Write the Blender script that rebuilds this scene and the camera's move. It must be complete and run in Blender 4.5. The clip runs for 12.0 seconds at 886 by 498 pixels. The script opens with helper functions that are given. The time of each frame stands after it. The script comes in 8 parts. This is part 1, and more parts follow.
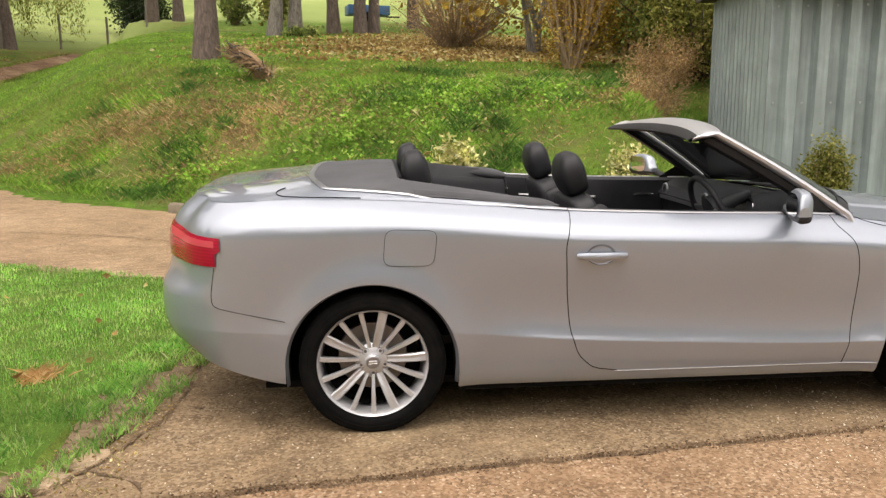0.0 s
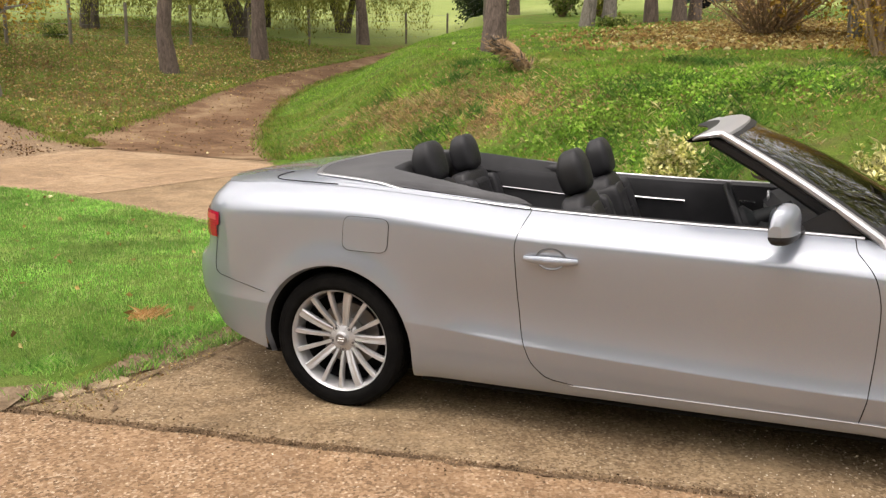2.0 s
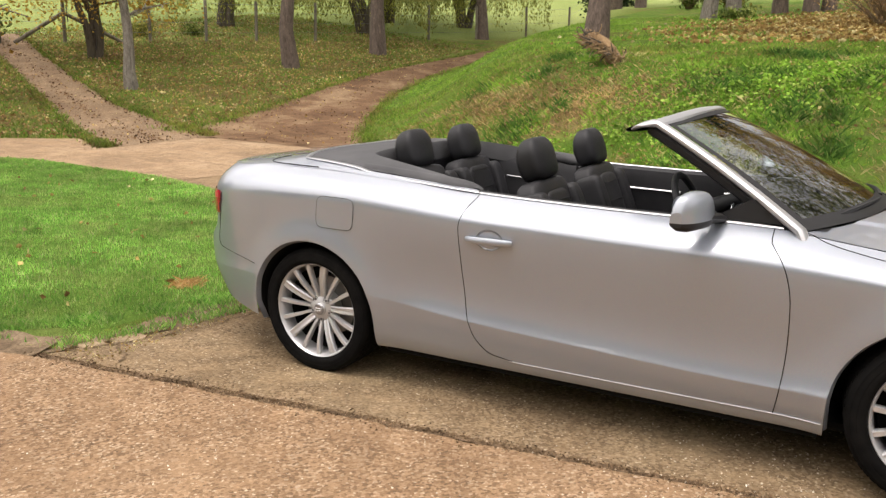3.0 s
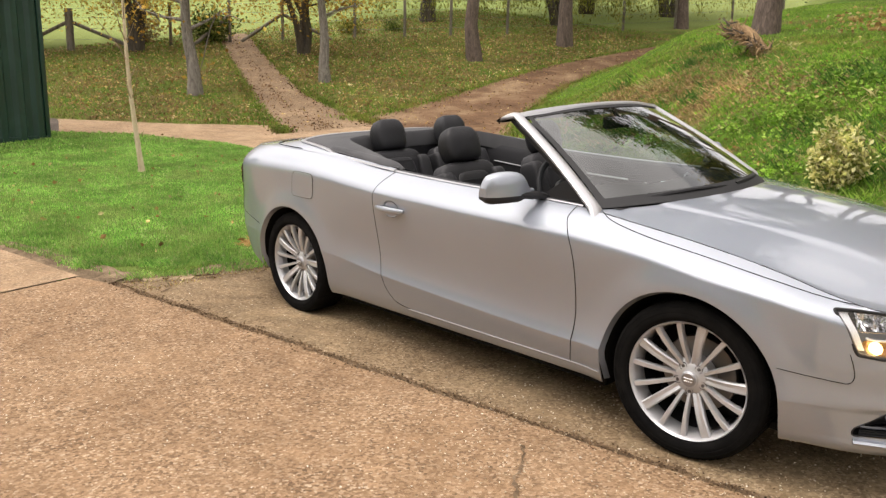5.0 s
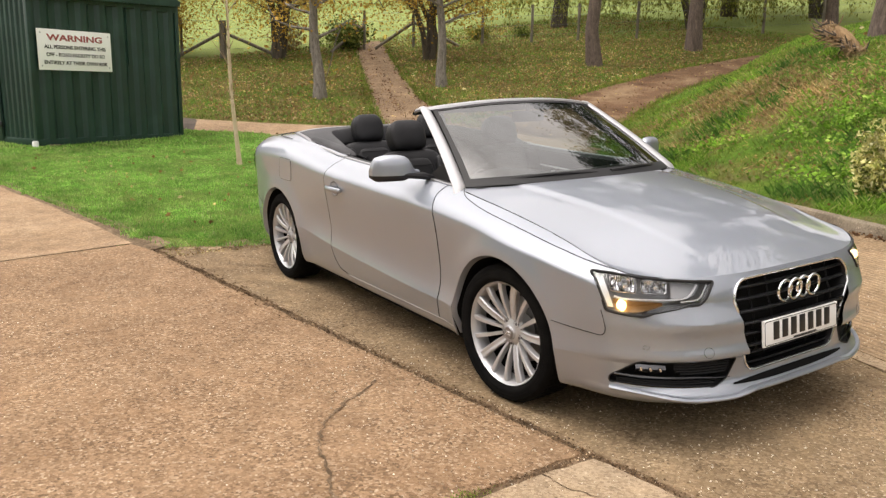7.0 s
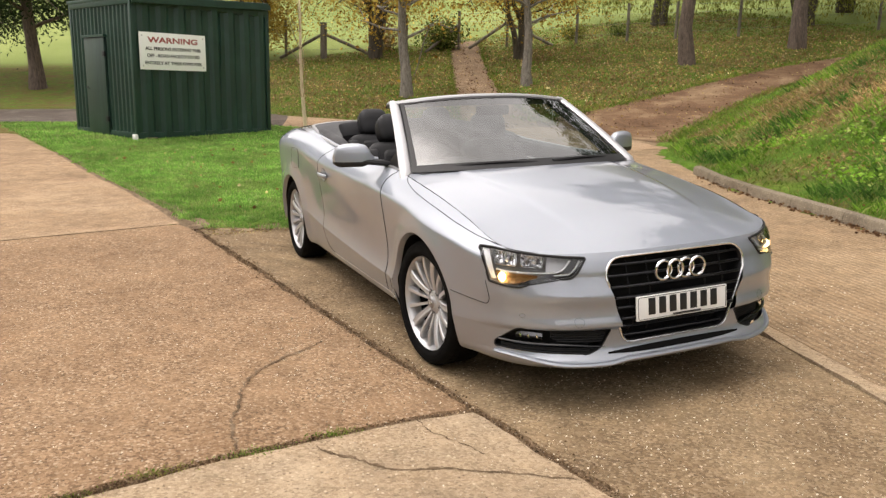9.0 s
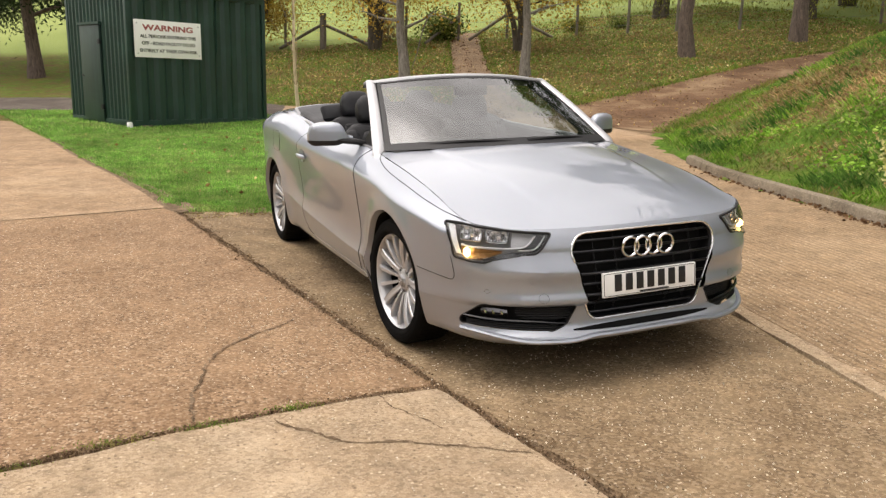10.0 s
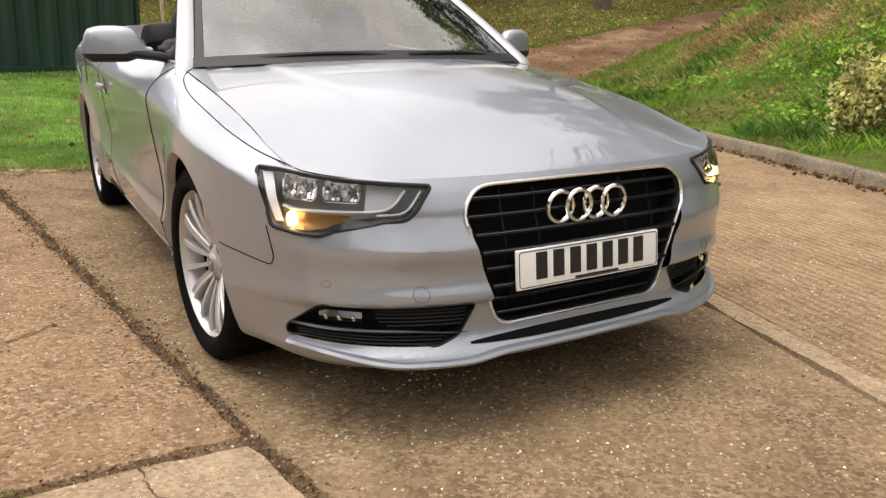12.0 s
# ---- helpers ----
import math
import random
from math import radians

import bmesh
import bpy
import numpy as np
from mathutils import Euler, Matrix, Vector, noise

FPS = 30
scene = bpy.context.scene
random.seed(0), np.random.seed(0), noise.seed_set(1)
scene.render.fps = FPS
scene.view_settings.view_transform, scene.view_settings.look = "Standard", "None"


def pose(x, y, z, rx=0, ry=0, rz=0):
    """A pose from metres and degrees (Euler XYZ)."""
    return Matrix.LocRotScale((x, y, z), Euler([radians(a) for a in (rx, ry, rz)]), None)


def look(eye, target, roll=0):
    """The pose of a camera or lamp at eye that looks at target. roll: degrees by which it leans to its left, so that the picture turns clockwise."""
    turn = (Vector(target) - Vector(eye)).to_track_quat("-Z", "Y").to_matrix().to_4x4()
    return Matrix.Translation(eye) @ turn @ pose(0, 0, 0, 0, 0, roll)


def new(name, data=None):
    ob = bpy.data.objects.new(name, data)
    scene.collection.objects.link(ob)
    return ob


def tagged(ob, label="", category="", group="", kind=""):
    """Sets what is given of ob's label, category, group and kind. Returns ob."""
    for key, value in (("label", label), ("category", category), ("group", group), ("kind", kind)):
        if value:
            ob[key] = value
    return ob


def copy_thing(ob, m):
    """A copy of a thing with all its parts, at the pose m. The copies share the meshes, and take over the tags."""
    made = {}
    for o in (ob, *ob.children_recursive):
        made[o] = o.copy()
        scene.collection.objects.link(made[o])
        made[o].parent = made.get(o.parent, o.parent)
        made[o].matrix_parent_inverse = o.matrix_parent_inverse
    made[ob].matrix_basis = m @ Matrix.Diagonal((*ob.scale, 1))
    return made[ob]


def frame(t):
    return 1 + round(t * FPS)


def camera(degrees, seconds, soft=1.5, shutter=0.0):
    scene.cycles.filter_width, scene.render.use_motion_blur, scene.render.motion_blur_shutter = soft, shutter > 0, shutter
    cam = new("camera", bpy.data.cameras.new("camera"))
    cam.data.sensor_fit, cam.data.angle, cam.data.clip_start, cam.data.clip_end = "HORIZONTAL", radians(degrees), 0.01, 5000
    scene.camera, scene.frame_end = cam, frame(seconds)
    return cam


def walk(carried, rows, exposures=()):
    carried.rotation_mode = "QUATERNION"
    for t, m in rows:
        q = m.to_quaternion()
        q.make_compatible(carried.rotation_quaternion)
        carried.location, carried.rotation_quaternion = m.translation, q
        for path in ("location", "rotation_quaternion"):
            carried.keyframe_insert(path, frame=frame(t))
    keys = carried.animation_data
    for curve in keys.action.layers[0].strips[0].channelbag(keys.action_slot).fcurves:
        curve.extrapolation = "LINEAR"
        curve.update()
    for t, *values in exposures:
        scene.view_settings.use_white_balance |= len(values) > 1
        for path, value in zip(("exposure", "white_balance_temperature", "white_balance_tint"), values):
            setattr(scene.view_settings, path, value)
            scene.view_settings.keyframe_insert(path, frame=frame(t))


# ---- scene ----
cam = camera(59.6, 12.0, soft=1.35)
PATH = [
    (0, (-0.004, -4.213, 1.381), (0.184, -2.249, 1.05), -0.2),
    (0.5, (0.408, -4.208, 1.368), (0.367, -2.237, 1.033), 0.1),
    (1, (0.823, -4.148, 1.383), (0.565, -2.194, 1.042), 0.5),
    (1.5, (1.258, -4.147, 1.391), (0.785, -2.236, 1.042), 0.7),
    (2, (1.637, -4.037, 1.398), (0.975, -2.185, 1.039), 0.8),
    (2.5, (2.066, -4.042, 1.409), (1.247, -2.254, 1.042), 0.9),
    (3, (2.452, -3.938, 1.386), (1.49, -2.226, 1.009), 1.1),
    (3.2, (2.606, -3.898, 1.406), (1.593, -2.216, 1.025), 1.1),
    (4.8, (3.985, -3.666, 1.43), (2.618, -2.264, 1.022), 1.0),
    (5, (4.159, -3.636, 1.443), (2.759, -2.268, 1.033), 1.1),
    (5.5, (4.505, -3.463, 1.425), (3.031, -2.175, 1.013), 1.0),
    (6, (4.941, -3.371, 1.432), (3.407, -2.155, 1.021), 1.1),
    (6.5, (5.253, -3.208, 1.412), (3.661, -2.068, 1.004), 1.1),
    (7, (5.507, -3.025, 1.422), (3.861, -1.963, 1.019), 1.1),
    (7.2, (5.658, -2.977, 1.418), (3.99, -1.948, 1.019), 1.1),
    (8.8, (6.278, -2.479, 1.418), (4.5, -1.659, 1.01), 1.1),
    (9, (6.333, -2.439, 1.415), (4.551, -1.628, 1.006), 1.2),
    (9.5, (6.417, -2.373, 1.393), (4.631, -1.574, 0.977), 1.3),
    (10, (6.393, -2.277, 1.33), (4.611, -1.474, 0.906), 1.5),
    (10.5, (6.168, -2.119, 1.26), (4.412, -1.266, 0.825), 1.6),
    (11, (5.891, -1.92, 1.198), (4.181, -0.983, 0.751), 1.8),
    (11.5, (5.569, -1.672, 1.125), (3.888, -0.693, 0.659), 2.1),
    (12, (5.303, -1.475, 1.051), (3.639, -0.49, 0.541), 2.2),
]
walk(cam, [(t, look(eye, target, roll)) for t, eye, target, roll in PATH], [(0, 0.56, 7000, 14), (3, 0.56, 7000, 14), (7, 0.44, 7000, 14), (12, 0.35, 7000, 14)])

from mathutils import geometry

# ---------------------------------------------------------------- light
world = bpy.data.worlds.new("world")
scene.world = world
world.use_nodes = True
wn, wl = world.node_tree.nodes, world.node_tree.links
wn.clear()
sky = wn.new("ShaderNodeTexSky")
sky.sky_type, sky.sun_disc = "NISHITA", False
sky.sun_elevation, sky.sun_rotation = radians(72), radians(205)
sky.air_density, sky.dust_density, sky.ozone_density = 1.0, 3.5, 1.0
veil = wn.new("ShaderNodeHueSaturation")          # thin cloud: the blue is washed out
veil.inputs["Saturation"].default_value = 0.14
backg = wn.new("ShaderNodeBackground")
backg.inputs["Strength"].default_value = 0.205
wout = wn.new("ShaderNodeOutputWorld")
# soft cloud banks over the whole sky
wtc = wn.new("ShaderNodeTexCoord")
wnoise = wn.new("ShaderNodeTexNoise")
wnoise.inputs["Scale"].default_value, wnoise.inputs["Detail"].default_value = 2.6, 6.0
wramp = wn.new("ShaderNodeMapRange")
wramp.inputs["From Min"].default_value, wramp.inputs["From Max"].default_value = 0.35, 0.65
wramp.inputs["To Min"].default_value, wramp.inputs["To Max"].default_value = 0.66, 1.30
wmul = wn.new("ShaderNodeVectorMath")
wmul.operation = "SCALE"
wl.new(wtc.outputs["Generated"], wnoise.inputs["Vector"])
wl.new(wnoise.outputs["Fac"], wramp.inputs["Value"])
wl.new(sky.outputs["Color"], veil.inputs["Color"])
wl.new(veil.outputs["Color"], wmul.inputs[0])
wl.new(wramp.outputs["Result"], wmul.inputs["Scale"])
wsep = wn.new("ShaderNodeSeparateXYZ")            # an overcast dome is brightest overhead
wdome = wn.new("ShaderNodeMapRange")
wdome.inputs["From Min"].default_value, wdome.inputs["From Max"].default_value = 0.0, 0.65
wdome.inputs["To Min"].default_value, wdome.inputs["To Max"].default_value = 0.78, 1.38
wmul2 = wn.new("ShaderNodeVectorMath")
wmul2.operation = "SCALE"
wl.new(wtc.outputs["Generated"], wsep.inputs[0])
wl.new(wsep.outputs["Z"], wdome.inputs["Value"])
wl.new(wmul.outputs["Vector"], wmul2.inputs[0])
wl.new(wdome.outputs["Result"], wmul2.inputs["Scale"])
wl.new(wmul2.outputs["Vector"], backg.inputs["Color"])
wl.new(backg.outputs["Background"], wout.inputs["Surface"])
sun_data = bpy.data.lights.new("sun", "SUN")
sun_data.energy, sun_data.angle, sun_data.color = 0.75, radians(125), (1.0, 0.95, 0.88)
sun = new("sun", sun_data)
sun.matrix_world = look((-1.31, -2.80, 39.51), (0, 0, 30))


# ---------------------------------------------------------------- materials
def shader(name, color, rough=0.6, metal=0.0, coat=0.0, coat_rough=0.05, spec=0.5):
    m = bpy.data.materials.new(name)
    m.use_nodes = True
    p = m.node_tree.nodes["Principled BSDF"]
    p.inputs["Base Color"].default_value = (*color, 1)
    p.inputs["Roughness"].default_value = rough
    p.inputs["Metallic"].default_value = metal
    p.inputs["Coat Weight"].default_value = coat
    p.inputs["Coat Roughness"].default_value = coat_rough
    p.inputs["Specular IOR Level"].default_value = spec
    return m


def node(m, kind, **inputs):
    n = m.node_tree.nodes.new(kind)
    for k, v in inputs.items():
        n.inputs[k.replace("_", " ")].default_value = v
    return n


def principled(m):
    return m.node_tree.nodes["Principled BSDF"]


def world_coord(m, scale=(1, 1, 1), rot=0.0):
    g = m.node_tree.nodes.new("ShaderNodeTexCoord")
    mp = m.node_tree.nodes.new("ShaderNodeMapping")
    mp.inputs["Scale"].default_value = scale
    mp.inputs["Rotation"].default_value = (0, 0, rot)
    m.node_tree.links.new(g.outputs["Object"], mp.inputs["Vector"])
    return mp.outputs["Vector"]


def noise_of(m, vec, scale, detail=4.0, rough=0.55, dist=0.0):
    n = node(m, "ShaderNodeTexNoise", Scale=scale, Detail=detail, Roughness=rough, Distortion=dist)
    m.node_tree.links.new(vec, n.inputs["Vector"])
    return n.outputs["Fac"]


def ramp_of(m, fac, stops):
    r = m.node_tree.nodes.new("ShaderNodeValToRGB")
    el = r.color_ramp.elements
    while len(el) < len(stops):
        el.new(0.5)
    for e, (pos, c) in zip(el, stops):
        e.position, e.color = pos, (*c, 1)
    m.node_tree.links.new(fac, r.inputs["Fac"])
    return r.outputs["Color"]


def grey(v):
    return (v, v, v)


def mixed(m, fac, a, b, mode="MIX"):
    n = m.node_tree.nodes.new("ShaderNodeMix")
    n.data_type, n.blend_type = "RGBA", mode
    for sock, val in ((n.inputs[0], fac), (n.inputs[6], a), (n.inputs[7], b)):
        if isinstance(val, (int, float)):
            sock.default_value = val
        elif isinstance(val, tuple):
            sock.default_value = (*val, 1)
        else:
            m.node_tree.links.new(val, sock)
    return n.outputs[2]


def bumped(m, height, strength=0.3, distance=0.01):
    b = node(m, "ShaderNodeBump", Strength=strength, Distance=distance)
    m.node_tree.links.new(height, b.inputs["Height"])
    m.node_tree.links.new(b.outputs["Normal"], principled(m).inputs["Normal"])


def set_color(m, out):
    m.node_tree.links.new(out, principled(m).inputs["Base Color"])


def set_rough(m, out):
    m.node_tree.links.new(out, principled(m).inputs["Roughness"])


def island_of(m):
    return m.node_tree.nodes.new("ShaderNodeNewGeometry").outputs["Random Per Island"]


def concrete(name, dark, mid, light, stone=0.5, ribs=0.0, rot=0.0):
    """Weathered concrete: stains, worn cement skin and small stones showing through."""
    m = shader(name, mid, 0.9, spec=0.15)
    v = world_coord(m, rot=rot)
    big = noise_of(m, v, 0.9, 5, 0.6, 0.6)
    base = ramp_of(m, big, [(0.28, dark), (0.5, mid), (0.72, light)])
    patch = ramp_of(m, noise_of(m, v, 6.0, 6, 0.7), [(0.3, grey(0.60)), (0.65, grey(1.12))])
    base = mixed(m, 1.0, base, patch, "MULTIPLY")
    stain = ramp_of(m, noise_of(m, v, 2.1, 7, 0.72, 1.1), [(0.34, (0.66, 0.62, 0.56)), (0.50, grey(1.0)), (0.68, (1.16, 1.12, 1.06))])
    base = mixed(m, 0.8, base, stain, "MULTIPLY")
    vo = node(m, "ShaderNodeTexVoronoi", Scale=84.0)
    m.node_tree.links.new(v, vo.inputs["Vector"])
    peb = ramp_of(m, vo.outputs["Color"], [(0.10, tuple(c * 0.36 for c in mid)), (0.38, tuple(c * 0.9 for c in mid)), (0.70, tuple(min(1, c * 1.2) for c in light)), (0.94, (0.54, 0.43, 0.31))])
    where = ramp_of(m, noise_of(m, v, 3.2, 3), [(0.35, grey(stone * 0.5)), (0.65, grey(stone))])
    base = mixed(m, where, base, peb)
    fine = noise_of(m, v, 220, 3)
    base = mixed(m, 0.5, base, ramp_of(m, fine, [(0.3, grey(0.55)), (0.7, grey(1.2))]), "MULTIPLY")
    set_color(m, base)
    h = mixed(m, 0.5, vo.outputs["Distance"], fine)
    if ribs:
        w = node(m, "ShaderNodeTexWave", Scale=ribs, Distortion=2.6, Detail=4.0)
        w.inputs["Detail Scale"].default_value = 2.0
        w.bands_direction = "Y"
        m.node_tree.links.new(v, w.inputs["Vector"])
        h = mixed(m, 0.70, h, w.outputs["Fac"])
        base = mixed(m, 0.60, base, ramp_of(m, w.outputs["Fac"], [(0.08, grey(0.62)), (0.45, grey(1.06))]), "MULTIPLY")
        set_color(m, base)
    chips = node(m, "ShaderNodeTexVoronoi", Scale=46.0)       # sparse pale stones and dark pits
    m.node_tree.links.new(v, chips.inputs["Vector"])
    body = ramp_of(m, chips.outputs["Distance"], [(0.18, grey(1.0)), (0.34, grey(0.0))])
    pick = m.node_tree.nodes.new("ShaderNodeSeparateColor")
    m.node_tree.links.new(chips.outputs["Color"], pick.inputs[0])
    pale = ramp_of(m, pick.outputs[0], [(0.80, grey(0.0)), (0.84, grey(0.55))])
    pits = ramp_of(m, pick.outputs[1], [(0.86, grey(0.0)), (0.90, grey(0.6))])
    base = mixed(m, mixed(m, 1.0, body, pale, "MULTIPLY"), base, (0.62, 0.50, 0.36))
    base = mixed(m, mixed(m, 1.0, body, pits, "MULTIPLY"), base, (0.07, 0.045, 0.028))
    set_color(m, base)
    bumped(m, h, 0.6, 0.008)
    return m


CONC_NEAR = concrete("pinkish exposed concrete", (0.165, 0.098, 0.053), (0.248, 0.155, 0.087), (0.322, 0.212, 0.126), 0.68)
CONC_CAR = concrete("brown stained concrete", (0.115, 0.077, 0.043), (0.205, 0.140, 0.080), (0.36, 0.265, 0.160), 0.42)
CONC_PALE = concrete("pale worn concrete", (0.24, 0.17, 0.105), (0.36, 0.265, 0.17), (0.45, 0.35, 0.24), 0.4)
CONC_RIB = concrete("brushed brown concrete", (0.180, 0.118, 0.066), (0.278, 0.190, 0.110), (0.37, 0.265, 0.162), 0.4, ribs=5.5, rot=radians(12))
CONC_BACK = concrete("tan concrete drive", (0.20, 0.128, 0.074), (0.32, 0.215, 0.128), (0.41, 0.292, 0.185), 0.4)
CONC_EDGE = concrete("worn edging concrete", (0.22, 0.155, 0.095), (0.345, 0.252, 0.16), (0.44, 0.34, 0.23), 0.4)
CONC_KERB = concrete("kerb concrete", (0.12, 0.095, 0.065), (0.20, 0.165, 0.12), (0.28, 0.235, 0.175), 0.3)


def earth(name, dark, mid, light, scale=1.4):
    m = shader(name, mid, 0.95, spec=0.12)
    v = world_coord(m)
    base = ramp_of(m, noise_of(m, v, scale, 7, 0.65, 0.5), [(0.3, dark), (0.5, mid), (0.7, light)])
    fine = noise_of(m, v, 45, 5, 0.7)
    base = mixed(m, 0.8, base, ramp_of(m, fine, [(0.3, grey(0.5)), (0.7, grey(1.25))]), "MULTIPLY")
    set_color(m, base)
    bumped(m, fine, 0.6, 0.02)
    return m


DIRT = earth("damp brown soil", (0.085, 0.057, 0.034), (0.155, 0.105, 0.064), (0.25, 0.178, 0.115), 7.0)
JOINT_SOIL = earth("brown joint soil", (0.075, 0.050, 0.030), (0.150, 0.100, 0.060), (0.26, 0.18, 0.115), 6.0)
WORN = earth("trodden pale soil", (0.095, 0.066, 0.040), (0.175, 0.125, 0.078), (0.29, 0.215, 0.14), 9.0)
TRACK = earth("rutted brown dirt track", (0.085, 0.046, 0.026), (0.165, 0.098, 0.055), (0.32, 0.225, 0.135), 0.9)
HILL_CONC = concrete("dirty brown path concrete", (0.105, 0.066, 0.038), (0.195, 0.130, 0.076), (0.32, 0.225, 0.14), 0.4)
TARMAC = earth("old grey brown tarmac", (0.075, 0.060, 0.050), (0.11, 0.09, 0.075), (0.16, 0.135, 0.11), 1.2)


def turf():
    """Mown grass sheet with worn, mossy and dry patches."""
    m = shader("grass turf", (0.08, 0.14, 0.03), 0.95, spec=0.05)
    v = world_coord(m)
    a = ramp_of(m, noise_of(m, v, 0.35, 6, 0.6, 0.8), [(0.3, (0.062, 0.122, 0.016)), (0.46, (0.105, 0.195, 0.026)), (0.58, (0.150, 0.205, 0.038)), (0.70, (0.20, 0.145, 0.062))])
    b = ramp_of(m, noise_of(m, v, 7.0, 6, 0.75), [(0.3, grey(0.55)), (0.7, grey(1.3))])
    c = mixed(m, 1.0, a, b, "MULTIPLY")
    d = ramp_of(m, noise_of(m, v, 1.1, 6, 0.7, 1.2), [(0.50, grey(0.0)), (0.64, grey(1.0))])
    c = mixed(m, mixed(m, 0.65, (0, 0, 0), d), c, (0.155, 0.115, 0.062))
    fine = noise_of(m, v, 60, 4, 0.8)
    c = mixed(m, 0.8, c, ramp_of(m, fine, [(0.3, grey(0.35)), (0.72, grey(1.5))]), "MULTIPLY")
    sx = m.node_tree.nodes.new("ShaderNodeSeparateXYZ")
    m.node_tree.links.new(v, sx.inputs[0])

    def plane(a, b, c0, soft_w):
        n1 = node(m, "ShaderNodeMath")
        n1.operation = "MULTIPLY"
        n1.inputs[1].default_value = a
        m.node_tree.links.new(sx.outputs["X"], n1.inputs[0])
        n2 = node(m, "ShaderNodeMath")
        n2.operation = "MULTIPLY_ADD"
        n2.inputs[1].default_value = b
        m.node_tree.links.new(sx.outputs["Y"], n2.inputs[0])
        m.node_tree.links.new(n1.outputs[0], n2.inputs[2])
        r = node(m, "ShaderNodeMapRange")
        r.inputs["From Min"].default_value, r.inputs["From Max"].default_value = c0 - soft_w, c0 + soft_w
        m.node_tree.links.new(n2.outputs[0], r.inputs["Value"])
        return r.outputs["Result"]
    # pasture beyond the fence is paler and more even
    past = ramp_of(m, noise_of(m, v, 0.06, 5, 0.6), [(0.35, (0.175, 0.225, 0.065)), (0.65, (0.255, 0.30, 0.10))])
    mx = node(m, "ShaderNodeMath")
    mx.operation = "MAXIMUM"
    m.node_tree.links.new(plane(-0.913, 0.408, 24.3, 0.8), mx.inputs[0])
    m.node_tree.links.new(plane(0.15, 1.0, 41.0, 3.0), mx.inputs[1])
    # leaf mould darkens the slope under the trees
    mould = ramp_of(m, noise_of(m, v, 2.2, 6, 0.75, 0.8), [(0.40, grey(0.0)), (0.60, grey(0.8))])
    c = mixed(m, mixed(m, plane(-1.0, 0.0, 11.0, 2.0), (0, 0, 0), mould), c, (0.15, 0.095, 0.045))
    c = mixed(m, mx.outputs[0], c, past)
    set_color(m, c)
    bumped(m, fine, 0.8, 0.04)
    return m


TURF = turf()


def lawn_soil():
    """Moss and soil that show between the blades of the lawn."""
    m = shader("lawn floor", (0.10, 0.19, 0.03), 0.95, spec=0.05)
    v = world_coord(m)
    c = ramp_of(m, noise_of(m, v, 1.6, 6, 0.65, 0.6), [(0.3, (0.070, 0.135, 0.022)), (0.5, (0.115, 0.200, 0.034)), (0.72, (0.17, 0.21, 0.058))])
    fine = noise_of(m, v, 70, 4, 0.8)
    c = mixed(m, 0.8, c, ramp_of(m, fine, [(0.3, grey(0.4)), (0.72, grey(1.4))]), "MULTIPLY")
    set_color(m, c)
    bumped(m, fine, 0.8, 0.03)
    return m


LAWN = lawn_soil()


def leafy(name, stops, rough=0.6, trans=0.25, dry=None):
    m = shader(name, stops[1][1], rough, spec=0.12)
    v = world_coord(m)
    tone = ramp_of(m, noise_of(m, v, 0.8, 5, 0.65, 0.5), [(0.3, grey(0.50)), (0.7, grey(1.3))])
    tone = mixed(m, 1.0, tone, ramp_of(m, noise_of(m, v, 5.5, 5, 0.7, 0.8), [(0.32, grey(0.48)), (0.52, grey(1.0)), (0.70, grey(1.35))]), "MULTIPLY")
    col0 = ramp_of(m, island_of(m), stops)
    if dry:                                           # worn, dry patches in the sward
        spots = ramp_of(m, noise_of(m, v, 1.1, 6, 0.7, 1.2), [(0.50, grey(0.0)), (0.62, grey(0.85))])
        col0 = mixed(m, spots, col0, mixed(m, 0.5, col0, dry))
    set_color(m, mixed(m, 1.0, col0, tone, "MULTIPLY"))
    p = principled(m)
    p.inputs["Subsurface Weight"].default_value = 0.0
    p.inputs["Transmission Weight"].default_value = 0.0
    out = [n for n in m.node_tree.nodes if n.type == "OUTPUT_MATERIAL"][0]
    tr = m.node_tree.nodes.new("ShaderNodeBsdfTranslucent")
    mx = m.node_tree.nodes.new("ShaderNodeMixShader")
    mx.inputs[0].default_value = trans
    col = p.inputs["Base Color"].links[0].from_socket
    m.node_tree.links.new(col, tr.inputs["Color"])
    m.node_tree.links.new(p.outputs[0], mx.inputs[1])
    m.node_tree.links.new(tr.outputs[0], mx.inputs[2])
    m.node_tree.links.new(mx.outputs[0], out.inputs["Surface"])
    return m


GRASS = leafy("grass blades", [(0.0, (0.110, 0.225, 0.024)), (0.35, (0.195, 0.38, 0.042)), (0.7, (0.30, 0.505, 0.068)), (0.95, (0.37, 0.50, 0.11)), (1.0, (0.46, 0.43, 0.19))])
GRASS_LAWN = leafy("lawn blades", [(0.0, (0.130, 0.325, 0.060)), (0.35, (0.235, 0.505, 0.092)), (0.7, (0.36, 0.66, 0.135)), (0.90, (0.47, 0.63, 0.20)), (1.0, (0.66, 0.63, 0.36))], dry=(0.42, 0.38, 0.17))
GRASS_ROUGH = leafy("rough grass blades", [(0.0, (0.070, 0.135, 0.016)), (0.35, (0.140, 0.250, 0.030)), (0.65, (0.215, 0.335, 0.045)), (0.87, (0.29, 0.28, 0.09)), (1.0, (0.40, 0.31, 0.15))], dry=(0.40, 0.24, 0.09))
